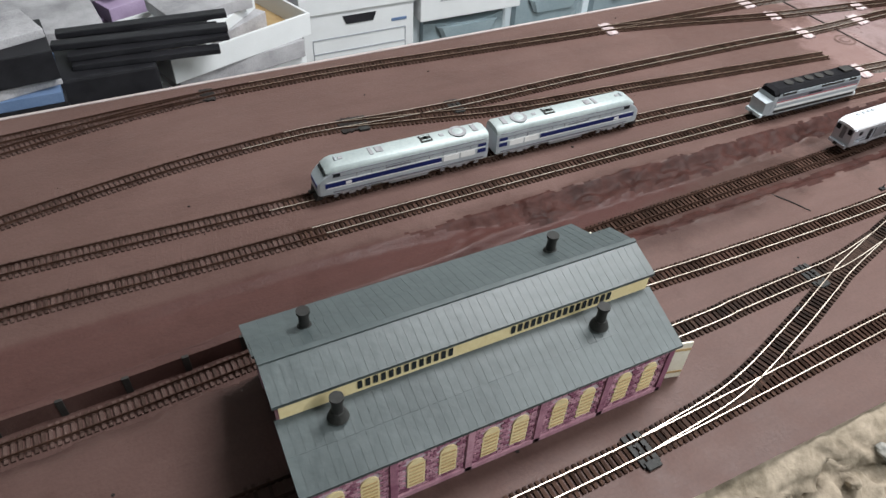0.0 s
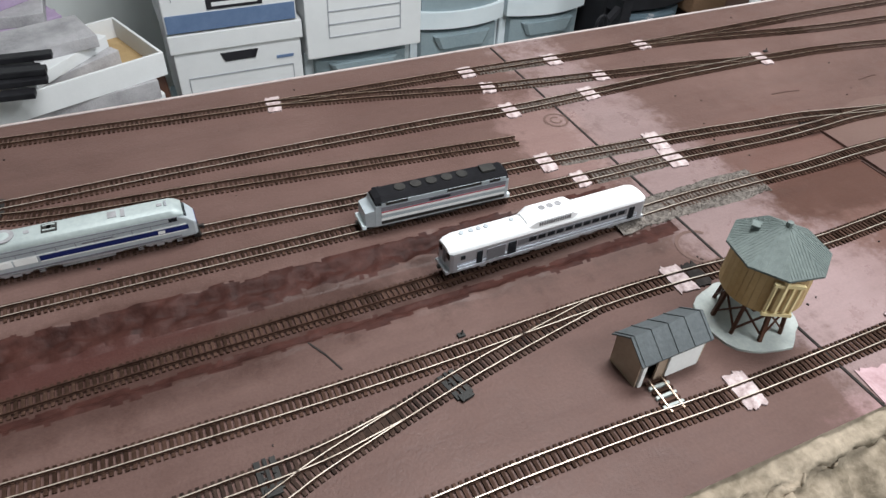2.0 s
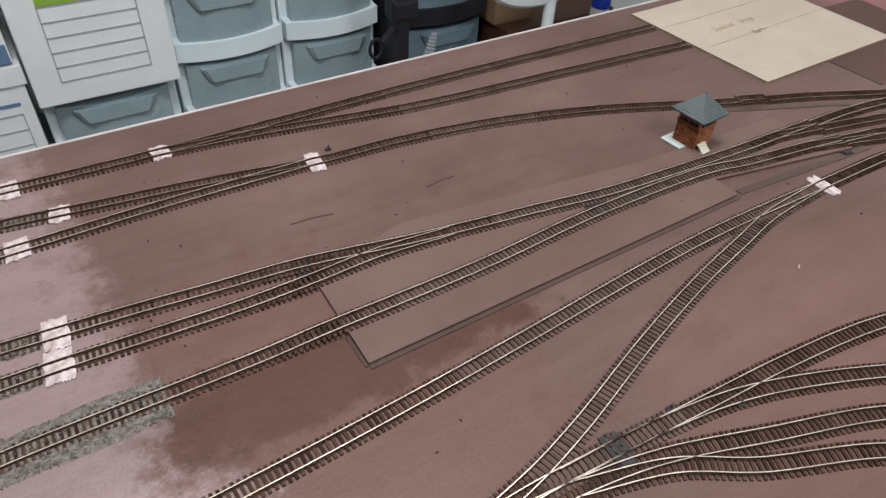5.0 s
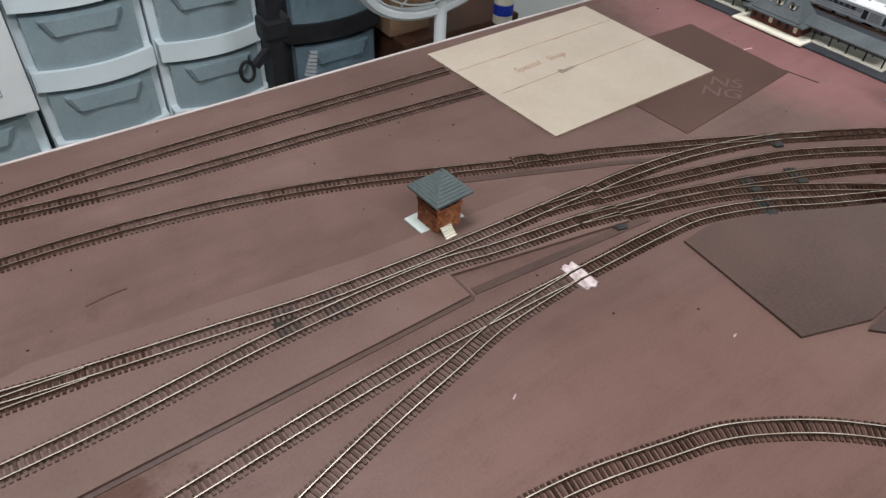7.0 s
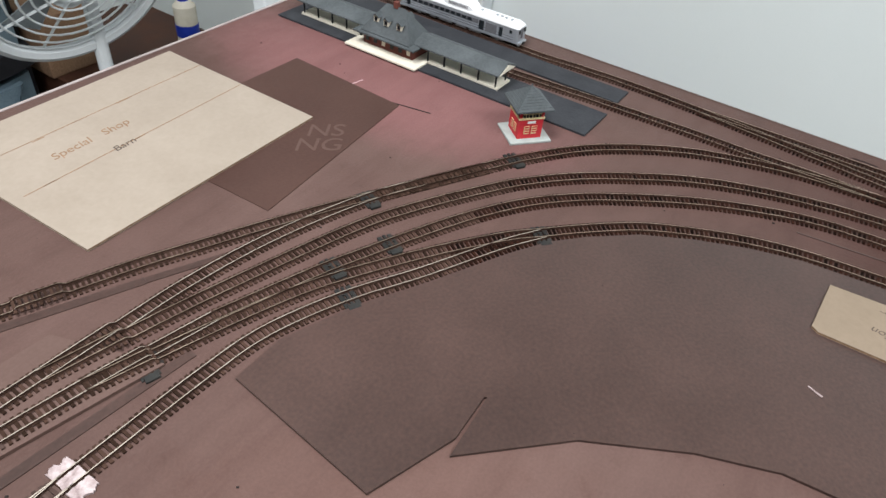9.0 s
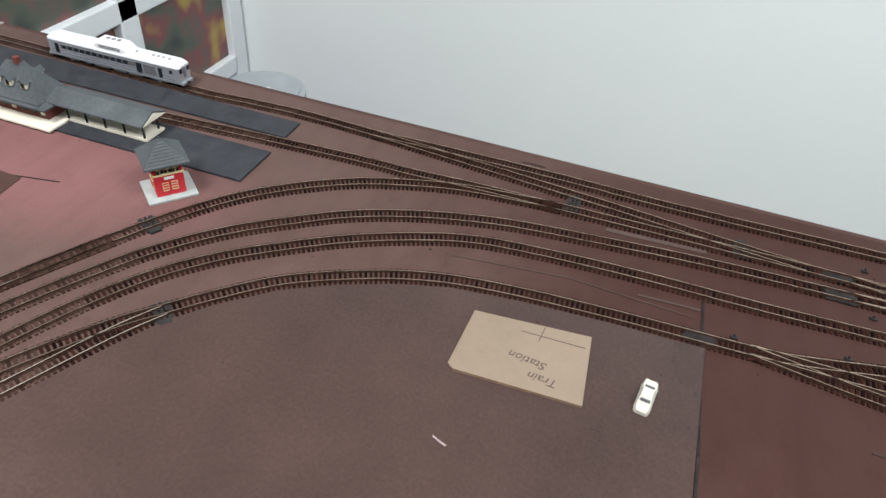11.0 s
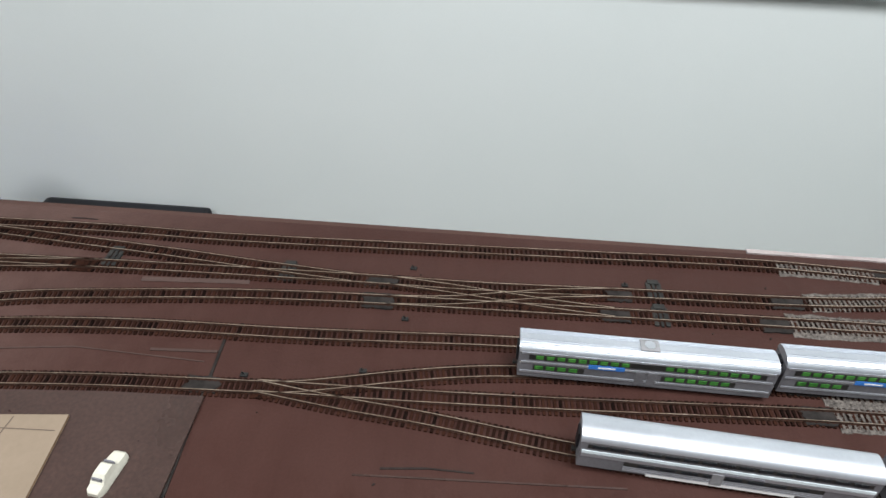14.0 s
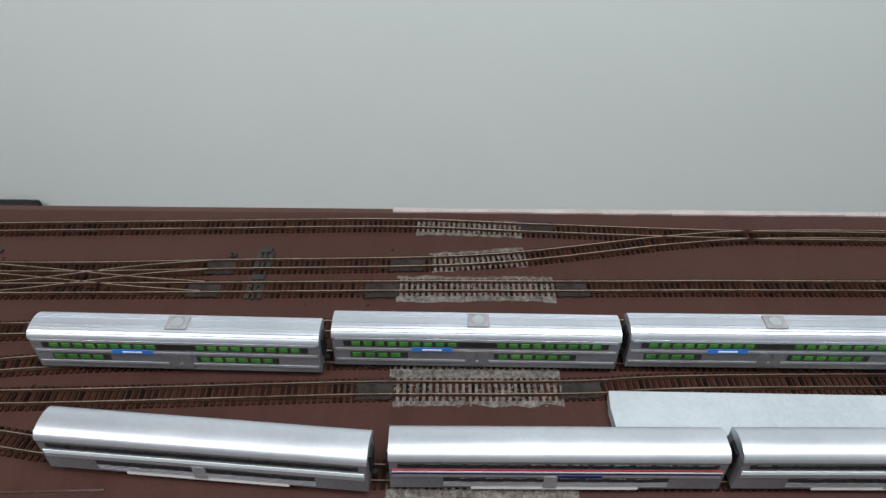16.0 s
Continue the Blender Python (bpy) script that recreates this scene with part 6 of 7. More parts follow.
for p0, p1, w in (((1.605, 0.992), (1.74, 0.986), 0.03), ((1.615, 0.926), (1.79, 0.902), 0.03), ((1.61, 0.846), (1.735, 0.848), 0.03), ((1.59, 0.69), (1.75, 0.68), 0.032), ((1.615, 0.631), (1.745, 0.629), 0.032), ((1.58, 0.534), (1.85, 0.536), 0.058),
                  ((3.818, -1.11), (3.82, -1.3), 0.044), ((3.665, -1.115), (3.668, -1.29), 0.044), ((3.566, -1.115), (3.567, -1.29), 0.05), ((3.866, -1.15), (3.88, -1.27), 0.036), ((3.94, -1.13), (3.935, -1.27), 0.034), ((3.706, -1.11), (3.707, -1.29), 0.05)):
    ballast(p0, p1, w, int(9000 * w * 1.0 * (Vector(p0) - Vector(p1)).length * 9), "loose grey ballast between the ties of a track")


def pad(x, y, rz, lx, ly, mtl, label, z=0.0):
    """Filler brushed across a rail joint: even sides, short frayed ends."""
    n = 18
    lean = random.uniform(-0.2, 0.2)
    top, bottom = [], []
    for k in range(n + 1):
        u = -lx / 2 + k * lx / n
        side = 0.004 * noise.noise((u * 140, x * 31, y * 17))
        hi = ly * 0.5 + side + random.uniform(-0.0022, 0.0012)
        lo = ly * 0.5 - side + random.uniform(-0.0022, 0.0012)
        top.append((u + lean * hi * 0.4 + random.uniform(-0.0004, 0.0004), hi))
        bottom.append((u - lean * lo * 0.4 + random.uniform(-0.0004, 0.0004), -lo))
    left = [(-lx / 2 + random.uniform(-0.0015, 0.001), ly * f) for f in (0.3, 0.15, 0.0, -0.15, -0.3)]
    right = [(lx / 2 + random.uniform(-0.001, 0.0015), ly * f) for f in (-0.3, -0.15, 0.0, 0.15, 0.3)]
    bm = B()
    prism(bm, bottom + right + top[::-1] + left, z, z + random.uniform(0.0024, 0.0028))
    ob = new("filler_pad", mesh_of("filler_pad", bm, mtl))
    ob.matrix_basis = at(x, y, 0, rz)
    return tagged(ob, label, "filler", "filler pads at the rail joints")


for x, y, rz in ((1.582, 0.993, -1), (1.758, 0.985, -1), (1.965, 0.981, 0), (1.23, 0.999, -4), (1.593, 0.929, -10), (1.81, 0.9, -9), (2.158, 0.85, -6), (1.592, 0.846, 0), (1.752, 0.848, 0), (1.569, 0.690, -4), (1.768, 0.679, -5), (1.595, 0.632, -1), (1.763, 0.629, -2),
                 (1.593, 0.406, -4), (1.802, 0.392, 0), (1.548, 0.239, -2), (1.80, 0.238, 0), (2.812, 0.43, 0)):
    pad(x, y, rz, random.uniform(0.022, 0.03), random.uniform(0.036, 0.05), PADPINK, "whitish filler under a rail joint")
for x, y, rz in ((3.815, -1.092, 0), (3.82, -1.322, 0), (3.664, -1.095, 0), (3.667, -1.31, 0), (3.706, -1.092, 0), (3.707, -1.31, 0), (3.862, -1.12, 0), (3.94, -1.29, 0), (3.641, -0.376, 0), (3.566, -1.3, 0), (0.47, 1.033, 0), (0.645, 0.869, 0),
                 (3.847, -0.56, 0), (3.806, -0.56, 0), (3.85, -0.89, 0), (3.812, -0.88, 0), (2.94, 0.492, -12), (1.62, 0.404, 0), (1.78, 0.393, 0)):
    pad(x, y, rz, random.uniform(0.02, 0.03), random.uniform(0.034, 0.046), PADDARK, "dark filler under a rail joint")
for x, y in ((2.46, 0.56), (2.52, 0.553)):
    pad(x, y, -6, 0.03, 0.045, PADDARK, "dark filler under a rail joint", 0.0032)


# switch throw levers beside the turnouts
for x, y, rz in ((2.19, 0.873, 0), (1.0, 0.30, 10), (2.37, 0.22, -20), (1.30, 0.425, 0), (3.68, -0.56, 90), (3.775, -0.6, 90), (3.88, -0.6, 90), (3.875, -0.9, 90), (3.66, -0.42, 90), (2.05, 0.222, 0), (2.3, 0.255, 0)):
    lever = thing("switch_stand", x, y, 0, rz, "small dark switch stand beside a turnout", "switch stand", "switch stands")
    bm = B()
    box(bm, 0, 0, 0.0015, 0.009, 0.006, 0.003, 0.0005)
    part("base", bm, IRON, lever)
    bm = B()
    bar(bm, (0, 0, 0.003), (0.002, 0.001, 0.008), 0.0014)
    part("lever", bm, IRON, lever)



def throw_bar(x, y, rz):
    """The moving tie of a turnout: a cross bar, slide plates, a spring box and rivets."""
    root = thing("turnout_throw", x, y, 0, rz, "grey metal throw bar between the rails of a turnout", "turnout part", "throw bars of the turnouts")
    bm = B()
    box(bm, 0, 0, 0.0014, 0.004, 0.038, 0.0026, 0.0005)
    part("throw_bar", bm, IRON, root)
    bm = B()
    box(bm, 0.0, -0.0185, 0.0022, 0.016, 0.009, 0.004, 0.0008)
    part("spring_box", bm, IRON, root)
    for dx in (-0.0075, 0.0075):
        bm = B()
        box(bm, dx, 0, 0.0014, 0.006, 0.036, 0.0026, 0.0004)
        part("slide_plate", bm, IRON if dx < 0 else UNDER, root)
    for dx, dy in ((-0.004, 0.004), (-0.004, -0.004), (0.006, 0.0), (0.004, -0.02)):
        bm = B()
        cyl(bm, dx, dy, 0.0036, 0.0014, 0.0016, 10)
        part("rivet", bm, UNDER, root)


for x, y, rz in ((2.823, 0.546, -3), (2.935, 0.485, -14), (3.179, 0.434, -20), (3.262, 0.407, -24), (3.151, 0.385, -25), (3.547, 0.38, -30), (3.319, 0.49, -22), (3.41, 0.256, -42), (2.705, 0.548, -3),
                 (3.857, -0.169, 90), (3.852, -0.424, 90), (3.866, -0.94, 90), (3.815, -0.94, 90), (2.537, 0.566, -6), (1.93, 0.24, 3), (2.216, 0.248, -5), (2.05, 0.645, -8),
                 (0.668, 0.868, -4), (1.264, 0.365, 14), (0.712, 0.2285, 2), (1.06, 0.337, 2), (0.825, 0.858, 0)):
    throw_bar(x, y, rz)

# the upright foot of the bank beside the low line, with its slots
bm = B()
rings = []
for k in range(41):
    x = -0.2 + k * 0.018
    foot = 0.546 + low_line(x) + 0.0015 * noise.noise((x * 20, 1.0, 0.0))
    top, low = -sunk(x) * 0.2, -sunk(x) - 0.002
    rings.append([(x, foot - 0.002, low), (x, foot - 0.0012, top - 0.001), (x, foot + 0.0005, top), (x, foot + 0.016, top + 0.0006), (x, foot + 0.016, low)])
loft(bm, rings)
solid("bank_wall", bm, PAINT, "upright brown painted foot of a foam bank", "bank", "structure", True)

# slots cut in it
for x in (0.153, 0.214, 0.277, 0.338, 0.4, 0.47):
    foot = 0.546 + low_line(x)
    bm = B()
    box(bm, x, foot - 0.0012, -sunk(x) * 0.6, 0.0072, 0.004, sunk(x) * 0.8, 0.0006)
    solid("bank_slot", bm, UNDER, "dark slot cut into the bank beside the low track", "slot", "structure")

# scraps, scratches and dabs on the paint
for x, y, l, rz, mtl in ((1.15, 0.455, 0.055, -65, PADDARK), (3.675, -0.2, 0.33, -86, SHEET_DARK), (3.944, -0.084, 0.04, -90, PADDARK), (3.366, -0.123, 0.018, 70, PADPINK), (2.3, 0.72, 0.05, 5, PATCH), (2.1, 0.73, 0.06, -6, PATCH), (3.52, 0.735, 0.14, -8, FOAM),
                         (3.55, 0.66, 0.2, -75, PADDARK), (2.62, 0.33, 0.007, 30, PADPINK), (2.9, 0.25, 0.006, 10, PADPINK), (3.26, 0.02, 0.12, 70, PADDARK), (3.4, -0.5, 0.01, 40, PADPINK), (3.55, -0.65, 0.1, -88, PADDARK)):
    bm = B()
    bar(bm, (-l / 2, 0, 0.0006), (0, 0.03 * l, 0.0006), 0.0022, 0.0008)
    bar(bm, (0, 0.03 * l, 0.0006), (l / 2, -0.01, 0.0006) if l > 0.2 else (l / 2, 0, 0.0006), 0.0018, 0.0008)
    ob = new("scratch", mesh_of("scratch", bm, mtl))
    ob.matrix_basis = at(x, y, 0.004 if (3.26 < x < 3.5 and y < 0.05) else 0, rz)
    tagged(ob, "thin scratch in the brown table paint", "scratch", "", "structure")
bm = B()
for _ in range(420):
    x, y = random.uniform(0.2, 3.9), random.uniform(-1.6, 1.05)
    if y < front_y(x) + 0.02 or (0.45 < y < 0.62 and x < 1.8):
        continue
    r = random.uniform(0.0006, 0.0022)
    zz = 0.0042 if (2.97 < x < 3.6 and -0.38 < y < 0.3) or (2.05 < x < 2.9 and 0.46 < y < 0.62) else 0.0006
    box(bm, x, y, zz, r, r * random.uniform(0.6, 2.2), r * 0.8, turn=random.uniform(0, 90))
solid("crumbs", bm, PADDARK, "dark crumbs scattered over the table", "crumbs", "stuff")

# white foam board beyond the passenger trains
bm = B()
prism(bm, [(3.657, -1.335), (3.636, -1.333), (3.604, -1.335), (3.61, -2.4), (3.646, -2.4)], 0.0, 0.012)
solid("foam_board", bm, LIDGREY, "pale grey foam board lying between two tracks", "board")


# ---------- torn front edge ----------
def rock_face():
    xs = np.arange(0.3, 2.2, 0.006)
    n = 44
    verts, faces = [], []
    for i, x in enumerate(xs):
        for j in range(n):
            f = j / (n - 1)
            y = 0.18 - 0.12 * f ** 0.8 - 0.10 * f ** 1.5 + (front_y(x) - 0.165)
            z = -0.004 - 0.24 * f ** 1.5
            w = min(1, f * 5)
            z += w * (0.03 * noise.noise((x * 9, f * 5, 1)) + 0.014 * abs(noise.noise((x * 32, f * 14, 4))) + 0.008 * noise.noise((x * 80, f * 30, 6)) + 0.004 * noise.noise((x * 170, f * 60, 9)))
            y += w * (0.028 * noise.noise((x * 8, f * 6, 8)) + 0.012 * noise.noise((x * 40, f * 20, 3))) + 0.006 * noise.noise((x * 25, 0, 3))
            verts.append((x * U, y * U, z * U))
    for i in range(len(xs) - 1):
        for j in range(n - 1):
            a = i * n + j
            faces.append((a, a + 1, a + n + 1, a + n))
    me = bpy.data.meshes.new("rock_face")
    me.from_pydata(verts, [], faces)
    me.materials.append(ROCK)
    for p in me.polygons:
        p.use_smooth = True
    tagged(new("rock_face", me), "torn tan plaster rock along the front edge of the table", "rock", "", "structure")
    for k in range(90):
        x = random.uniform(0.66, 1.95)
        f = random.uniform(0.22, 0.95)
        bm = B()
        bmesh.ops.create_icosphere(bm, subdivisions=3, radius=random.uniform(0.005, 0.02))
        seed = random.uniform(0, 50)
        for v in bm.verts:
            v.co *= 1 + 0.5 * noise.noise(v.co * 70 + Vector((seed, 0, 0))) + 0.25 * noise.noise(v.co * 220 + Vector((seed, 3, 0)))
            v.co.z *= 0.7
        ob = new("rock", mesh_of("rock", bm, ROCK_GREY if k % 3 else ROCK))
        ob.matrix_basis = at(x, 0.18 - 0.12 * f ** 0.8 - 0.1 * f ** 1.5, -0.24 * f ** 1.5 + 0.004, random.uniform(0, 360))
        tagged(ob, "rough grey and tan plaster rock on the torn edge", "rock", "rocks on the front edge")


rock_face()
bm = B()
edge = [(1.683, 0.213), (1.71, 0.208), (1.77, 0.192), (1.83, 0.17), (1.9, 0.157), (1.96, 0.153), (2.08, 0.136), (2.13, 0.118)]
ragged = []
for (x0, y0), (x1, y1) in zip(edge, edge[1:]):
    for k in range(6):
        f = k / 6
        ragged.append((x0 + (x1 - x0) * f, y0 + (y1 - y0) * f + random.uniform(-0.004, 0.003)))
prism(bm, [(1.677, 0.167), (1.776, 0.152), (1.87, 0.137), (2.08, 0.118), (2.135, 0.112)] + ragged[::-1], 0.0004, 0.0014)
solid("foam_piece", bm, BAREFOAM, "pale pink bare foam piece at the front edge", "foam")


# ---------- storage behind the table ----------
def file_box(x, y, z, w, h, d, label, style):
    """A white record box: body, lid, hand hole and printed front."""
    root = thing("record_box", x, y, z, 0, label, "storage box", "white record boxes")
    bm = B()
    box(bm, 0, d / 2, h / 2, w, d, h, 0.006)
    part("body", bm, BOXWHITE, root)
    f = -0.002
    bm = B()
    hz, hw = h * (0.88 if style != "green" else 0.86), w * 0.15
    loft(bm, [[(-hw * 0.8, yy, hz - h * 0.045), (hw * 0.8, yy, hz - h * 0.045), (hw, yy, hz + h * 0.045), (-hw, yy, hz + h * 0.045)] for yy in (f - 0.003, f + 0.003)])
    part("hand_hole", bm, BOXBLACK, root)
    if style == "green":
        bm = B()
        box(bm, 0, f, h * 0.735, w * 0.62, 0.004, h * 0.075)
        part("green_band", bm, BOXGREEN, root)
        for k in range(6):
            bm = B()
            box(bm, 0, f, h * (0.69 - 0.105 * k), w * 0.62, 0.004, 0.005)
            part("printed_line", bm, LINEGREY, root)
        for s in (1, -1):
            bm = B()
            box(bm, s * w * 0.31, f, h * 0.43, 0.005, 0.004, h * 0.54)
            part("printed_line", bm, LINEGREY, root)
        bm = B()
        box(bm, 0.0, f - 0.001, h * 0.735, w * 0.16, 0.004, h * 0.022)
        part("lettering_bar", bm, BOXWHITE, root)
    else:
        for k in range(3):
            bm = B()
            box(bm, 0, f, h * (0.70 - 0.16 * k), w * 0.84, 0.004, 0.005)
            part("printed_line", bm, LINEGREY, root)
        bm = B()
        box(bm, 0.02, f, h * 0.245, w * 0.42, 0.005, h * 0.1, 0.003)
        plate = part("printed_plate", bm, BOXBLACK, root)
        bm = B()
        box(bm, 0.02, f - 0.003, h * 0.245, w * 0.34, 0.004, h * 0.035)
        part("lettering_bar", bm, BOXWHITE, plate)
        bm = B()
        cyl(bm, 0.02, f, h * 0.33, h * 0.05, 0.006, 18, axis="Y")
        part("printed_badge", bm, LINEGREY, root)
        bm = B()
        box(bm, 0, f, h * 0.09, w * 0.98, 0.004, h * 0.17)
        part("blue_band", bm, BOXBLUE, root)
        bm = B()
        box(bm, w * 0.36, f, h * 0.80, w * 0.14, 0.004, h * 0.03)
        part("lettering_bar", bm, BOXBLUE, root)
        for s in (1, -1):
            bm = B()
            box(bm, s * w * 0.42, f, h * 0.5, 0.004, 0.004, h * 0.4)
            part("printed_line", bm, LINEGREY, root)
    bm = B()
    box(bm, 0, d / 2, h * (1.0 if style != "green" else 0.96) + 0.035, w + 0.024, d + 0.024, 0.09, 0.006)
    part("lid", bm, BOXWHITE, root, "white lift-off lid")
    return root


def drawer_unit(x0, x1, y, z0, rows, h, label, frame, face, lip):
    """A plastic drawer tower: frame, and drawers with bowed fronts and pulls."""
    w = x1 - x0
    root = thing("drawer_unit", (x0 + x1) / 2, y, z0, 0, label, "plastic drawers", "plastic drawer units")
    bm = B()
    box(bm, 0, 0.36, rows * h / 2, w, 0.62, rows * h, 0.012)
    part("frame", bm, frame, root)
    for r in range(rows):
        bm = B()
        ring = []
        for k in range(9):
            u = -1 + k / 4
            yy = -0.0 - 0.05 * (1 - u * u)
            ring.append([(u * w * 0.42, 0.07, r * h + 0.05), (u * w * 0.42, yy, r * h + 0.05), (u * w * 0.42, yy, r * h + h * 0.88), (u * w * 0.42, 0.07, r * h + h * 0.88)])
        loft(bm, ring)
        d = part("drawer_front", bm, face, root, "", True)
        bm = B()
        ring = []
        for k in range(9):
            u = -1 + k / 4
            yy = -0.012 - 0.055 * (1 - u * u)
            ring.append([(u * w * 0.485, 0.07, r * h - 0.02), (u * w * 0.485, yy, r * h - 0.015), (u * w * 0.485, yy, r * h + 0.075), (u * w * 0.485, 0.07, r * h + 0.08)])
        loft(bm, ring)
        part("rail_lip", bm, lip, root, "", True)
        bm = B()
        prism_z = r * h + h * 0.74
        ring = [[(u * w, -0.046 - o_, prism_z - 0.035), (u * w * 1.25, -0.046 - o_, prism_z + 0.035), (u * w * 1.25, -0.02, prism_z + 0.035), (u * w, -0.02, prism_z - 0.035)] for u, o_ in ((-0.25, 0.0), (-0.22, 0.016), (0.22, 0.016), (0.25, 0.0))]
        loft(bm, ring)
        part("pull", bm, face, d)
    return root


bm = B()
box(bm, 1.5, 3.5, -1.53, 0.66, 0.66, 0.32, 0.03)
solid("storage_tote", bm, TOTEDARK, "cloudy plastic tote under the record boxes", "tote")
file_box(1.5, 3.18, -1.365, 0.6, 0.475, 0.68, "white record box with a black printed plate and lid", "plate")
file_box(1.49, 3.17, -0.80, 0.6, 0.475, 0.68, "white record box stacked on another, lid on", "plate")
file_box(2.125, 3.14, -1.01, 0.605, 0.62, 0.68, "white record box with a green printed band on drawers", "green")
drawer_unit(1.83, 2.42, 3.22, FLOOR_Z, 2, 0.335, "cloudy plastic drawers under a record box", TOTE, TOTEDARK, TOTE)
drawer_unit(2.44, 2.985, 3.26, FLOOR_Z, 4, 0.36, "translucent white plastic drawers with bowed fronts", TOTE, TOTEDARK, TOTE)
drawer_unit(2.995, 3.53, 3.26, FLOOR_Z, 4, 0.36, "translucent white plastic drawers with bowed fronts", TOTE, TOTEDARK, TOTE)
drawer_unit(3.56, 4.1, 3.05, FLOOR_Z, 3, 0.38, "plastic drawers with black frames and smoky fronts", BLACKPL, NAVY, BLACKPL)
bm = B()
box(bm, 2.72, 3.5, FLOOR_Z + 1.44 + 0.16, 0.5, 0.55, 0.32, 0.02)
solid("storage_tote", bm, TOTE, "cloudy plastic tote on top of the drawers", "tote")


def black_stand():
    root = thing("tool_stand", 3.36, 2.7, FLOOR_Z, 0, "black metal stand with a ring handle before the drawers", "stand")
    bm = B()
    bar(bm, (-0.02, 0, 0.02), (-0.01, 0, 1.35), 0.085, 0.06)
    part("post", bm, BLACKPL, root)
    bm = B()
    bar(bm, (-0.05, -0.02, 0.93), (-0.12, -0.04, 0.885), 0.03)
    part("handle_arm", bm, BLACKPL, root)
    bm = B()
    hoop(bm, [Vector((-0.16 + 0.03 * math.cos(2 * math.pi * k / 20), -0.05, 0.875 + 0.045 * math.sin(2 * math.pi * k / 20))) for k in range(20)], 0.009)
    part("ring_handle", bm, BLACKPL, root)
    bm = B()
    box(bm, 0.0, 0, 1.02, 0.13, 0.1, 0.1, 0.02)
    part("clamp", bm, BLACKPL, root)
    bm = B()
    box(bm, 0, 0, 0.02, 0.5, 0.4, 0.04, 0.01)
    part("foot", bm, BLACKPL, root)
    bm = B()
    for k in range(7):
        bar(bm, (0.11 + 0.006 * k, -0.03, 0.78 + 0.016 * k), (0.16 + 0.003 * k, -0.03, 0.76 + 0.018 * k), 0.011)
    part("coiled_cord", bm, LINEGREY, root)


black_stand()


def pedestal_fan():
    root = thing("pedestal_fan", 4.2, 2.5, FLOOR_Z, 0, "white round pedestal fan with a wire guard", "fan")
    c = Vector((-0.14, 0, 1.28))
    tilt = Matrix.Rotation(radians(24), 3, "X") @ Matrix.Rotation(radians(-8), 3, "Z")

    def P(r, a, d):
        return c + tilt @ Vector((r * math.cos(a), d, r * math.sin(a)))
    bm = B()
    hoop(bm, [P(0.37, 2 * math.pi * k / 48, 0) for k in range(48)], 0.03, 8)
    part("guard_rim", bm, FRAMEWHITE, root, "thick white plastic rim")
    for r in (0.07, 0.115, 0.16, 0.205, 0.25, 0.295, 0.335):
        bm = B()
        dd = -0.05 * (1 - (r / 0.37) ** 2)
        hoop(bm, [P(r, 2 * math.pi * k / 32, dd) for k in range(32)], 0.0045)
        part("guard_wire", bm, FRAMEWHITE, root)
    for k in range(10):
        bm = B()
        a = 2 * math.pi * k / 10
        bar(bm, P(0.05, a, -0.05), P(0.36, a, 0.0), 0.008)
        part("guard_spoke", bm, FRAMEWHITE, root)
    for k in range(3):
        bm = B()
        a = 2 * math.pi * k / 3
        p = [P(0.05, a, 0.05), P(0.3, a - 0.35, 0.03), P(0.32, a + 0.3, 0.08), P(0.06, a + 0.8, 0.07)]
        lo = [bm.verts.new(v) for v in p]
        up = [bm.verts.new(v + Vector((0, 0.006, 0))) for v in p]
        bm.faces.new(lo)
        bm.faces.new(up[::-1])
        for i in range(4):
            bm.faces.new((lo[i], up[i], up[(i + 1) % 4], lo[(i + 1) % 4]))
        part("blade", bm, LIDGREY, root)
    bm = B()
    cyl(bm, c.x, 0.1, c.z - 0.03, 0.09, 0.16, 18, axis="Y")
    part("motor", bm, FRAMEWHITE, root)
    bm = B()
    cyl(bm, -0.02, 0.12, 0.6, 0.03, 1.2, 14)
    part("pole", bm, FRAMEWHITE, root)
    bm = B()
    cyl(bm, -0.02, 0.12, 0.02, 0.3, 0.04, 28)
    part("base", bm, FRAMEWHITE, root)


pedestal_fan()
bm = B()
box(bm, 4.55, 3.2, FLOOR_Z + 0.33, 0.8, 0.6, 0.66, 0.01)
solid("wooden_chest", bm, DARKWOOD, "dark brown wooden chest on the floor", "chest")
bm = B()
box(bm, 4.26, 3.2, FLOOR_Z + 0.8, 0.26, 0.4, 0.28, 0.01)
solid("carton", bm, CARDEDGE, "brown cardboard carton on a wooden chest", "carton")
glue = thing("glue_bottle", 4.79, 2.86, FLOOR_Z + 0.66, 0, "cream glue bottle with a blue cap and label", "bottle")
for nm, z, r, r2, h, mtl in (("body", 0.1, 0.055, 0.055, 0.2, PALECREAM), ("label_band", 0.08, 0.0565, 0.0565, 0.06, BLUETUB), ("shoulder", 0.215, 0.055, 0.025, 0.03, PALECREAM), ("cap", 0.25, 0.028, 0.02, 0.05, BLUETUB)):
    bm = B()
    cyl(bm, 0, 0, z, r, h, 20, r2)
    part(nm, bm, mtl, glue, "", True)


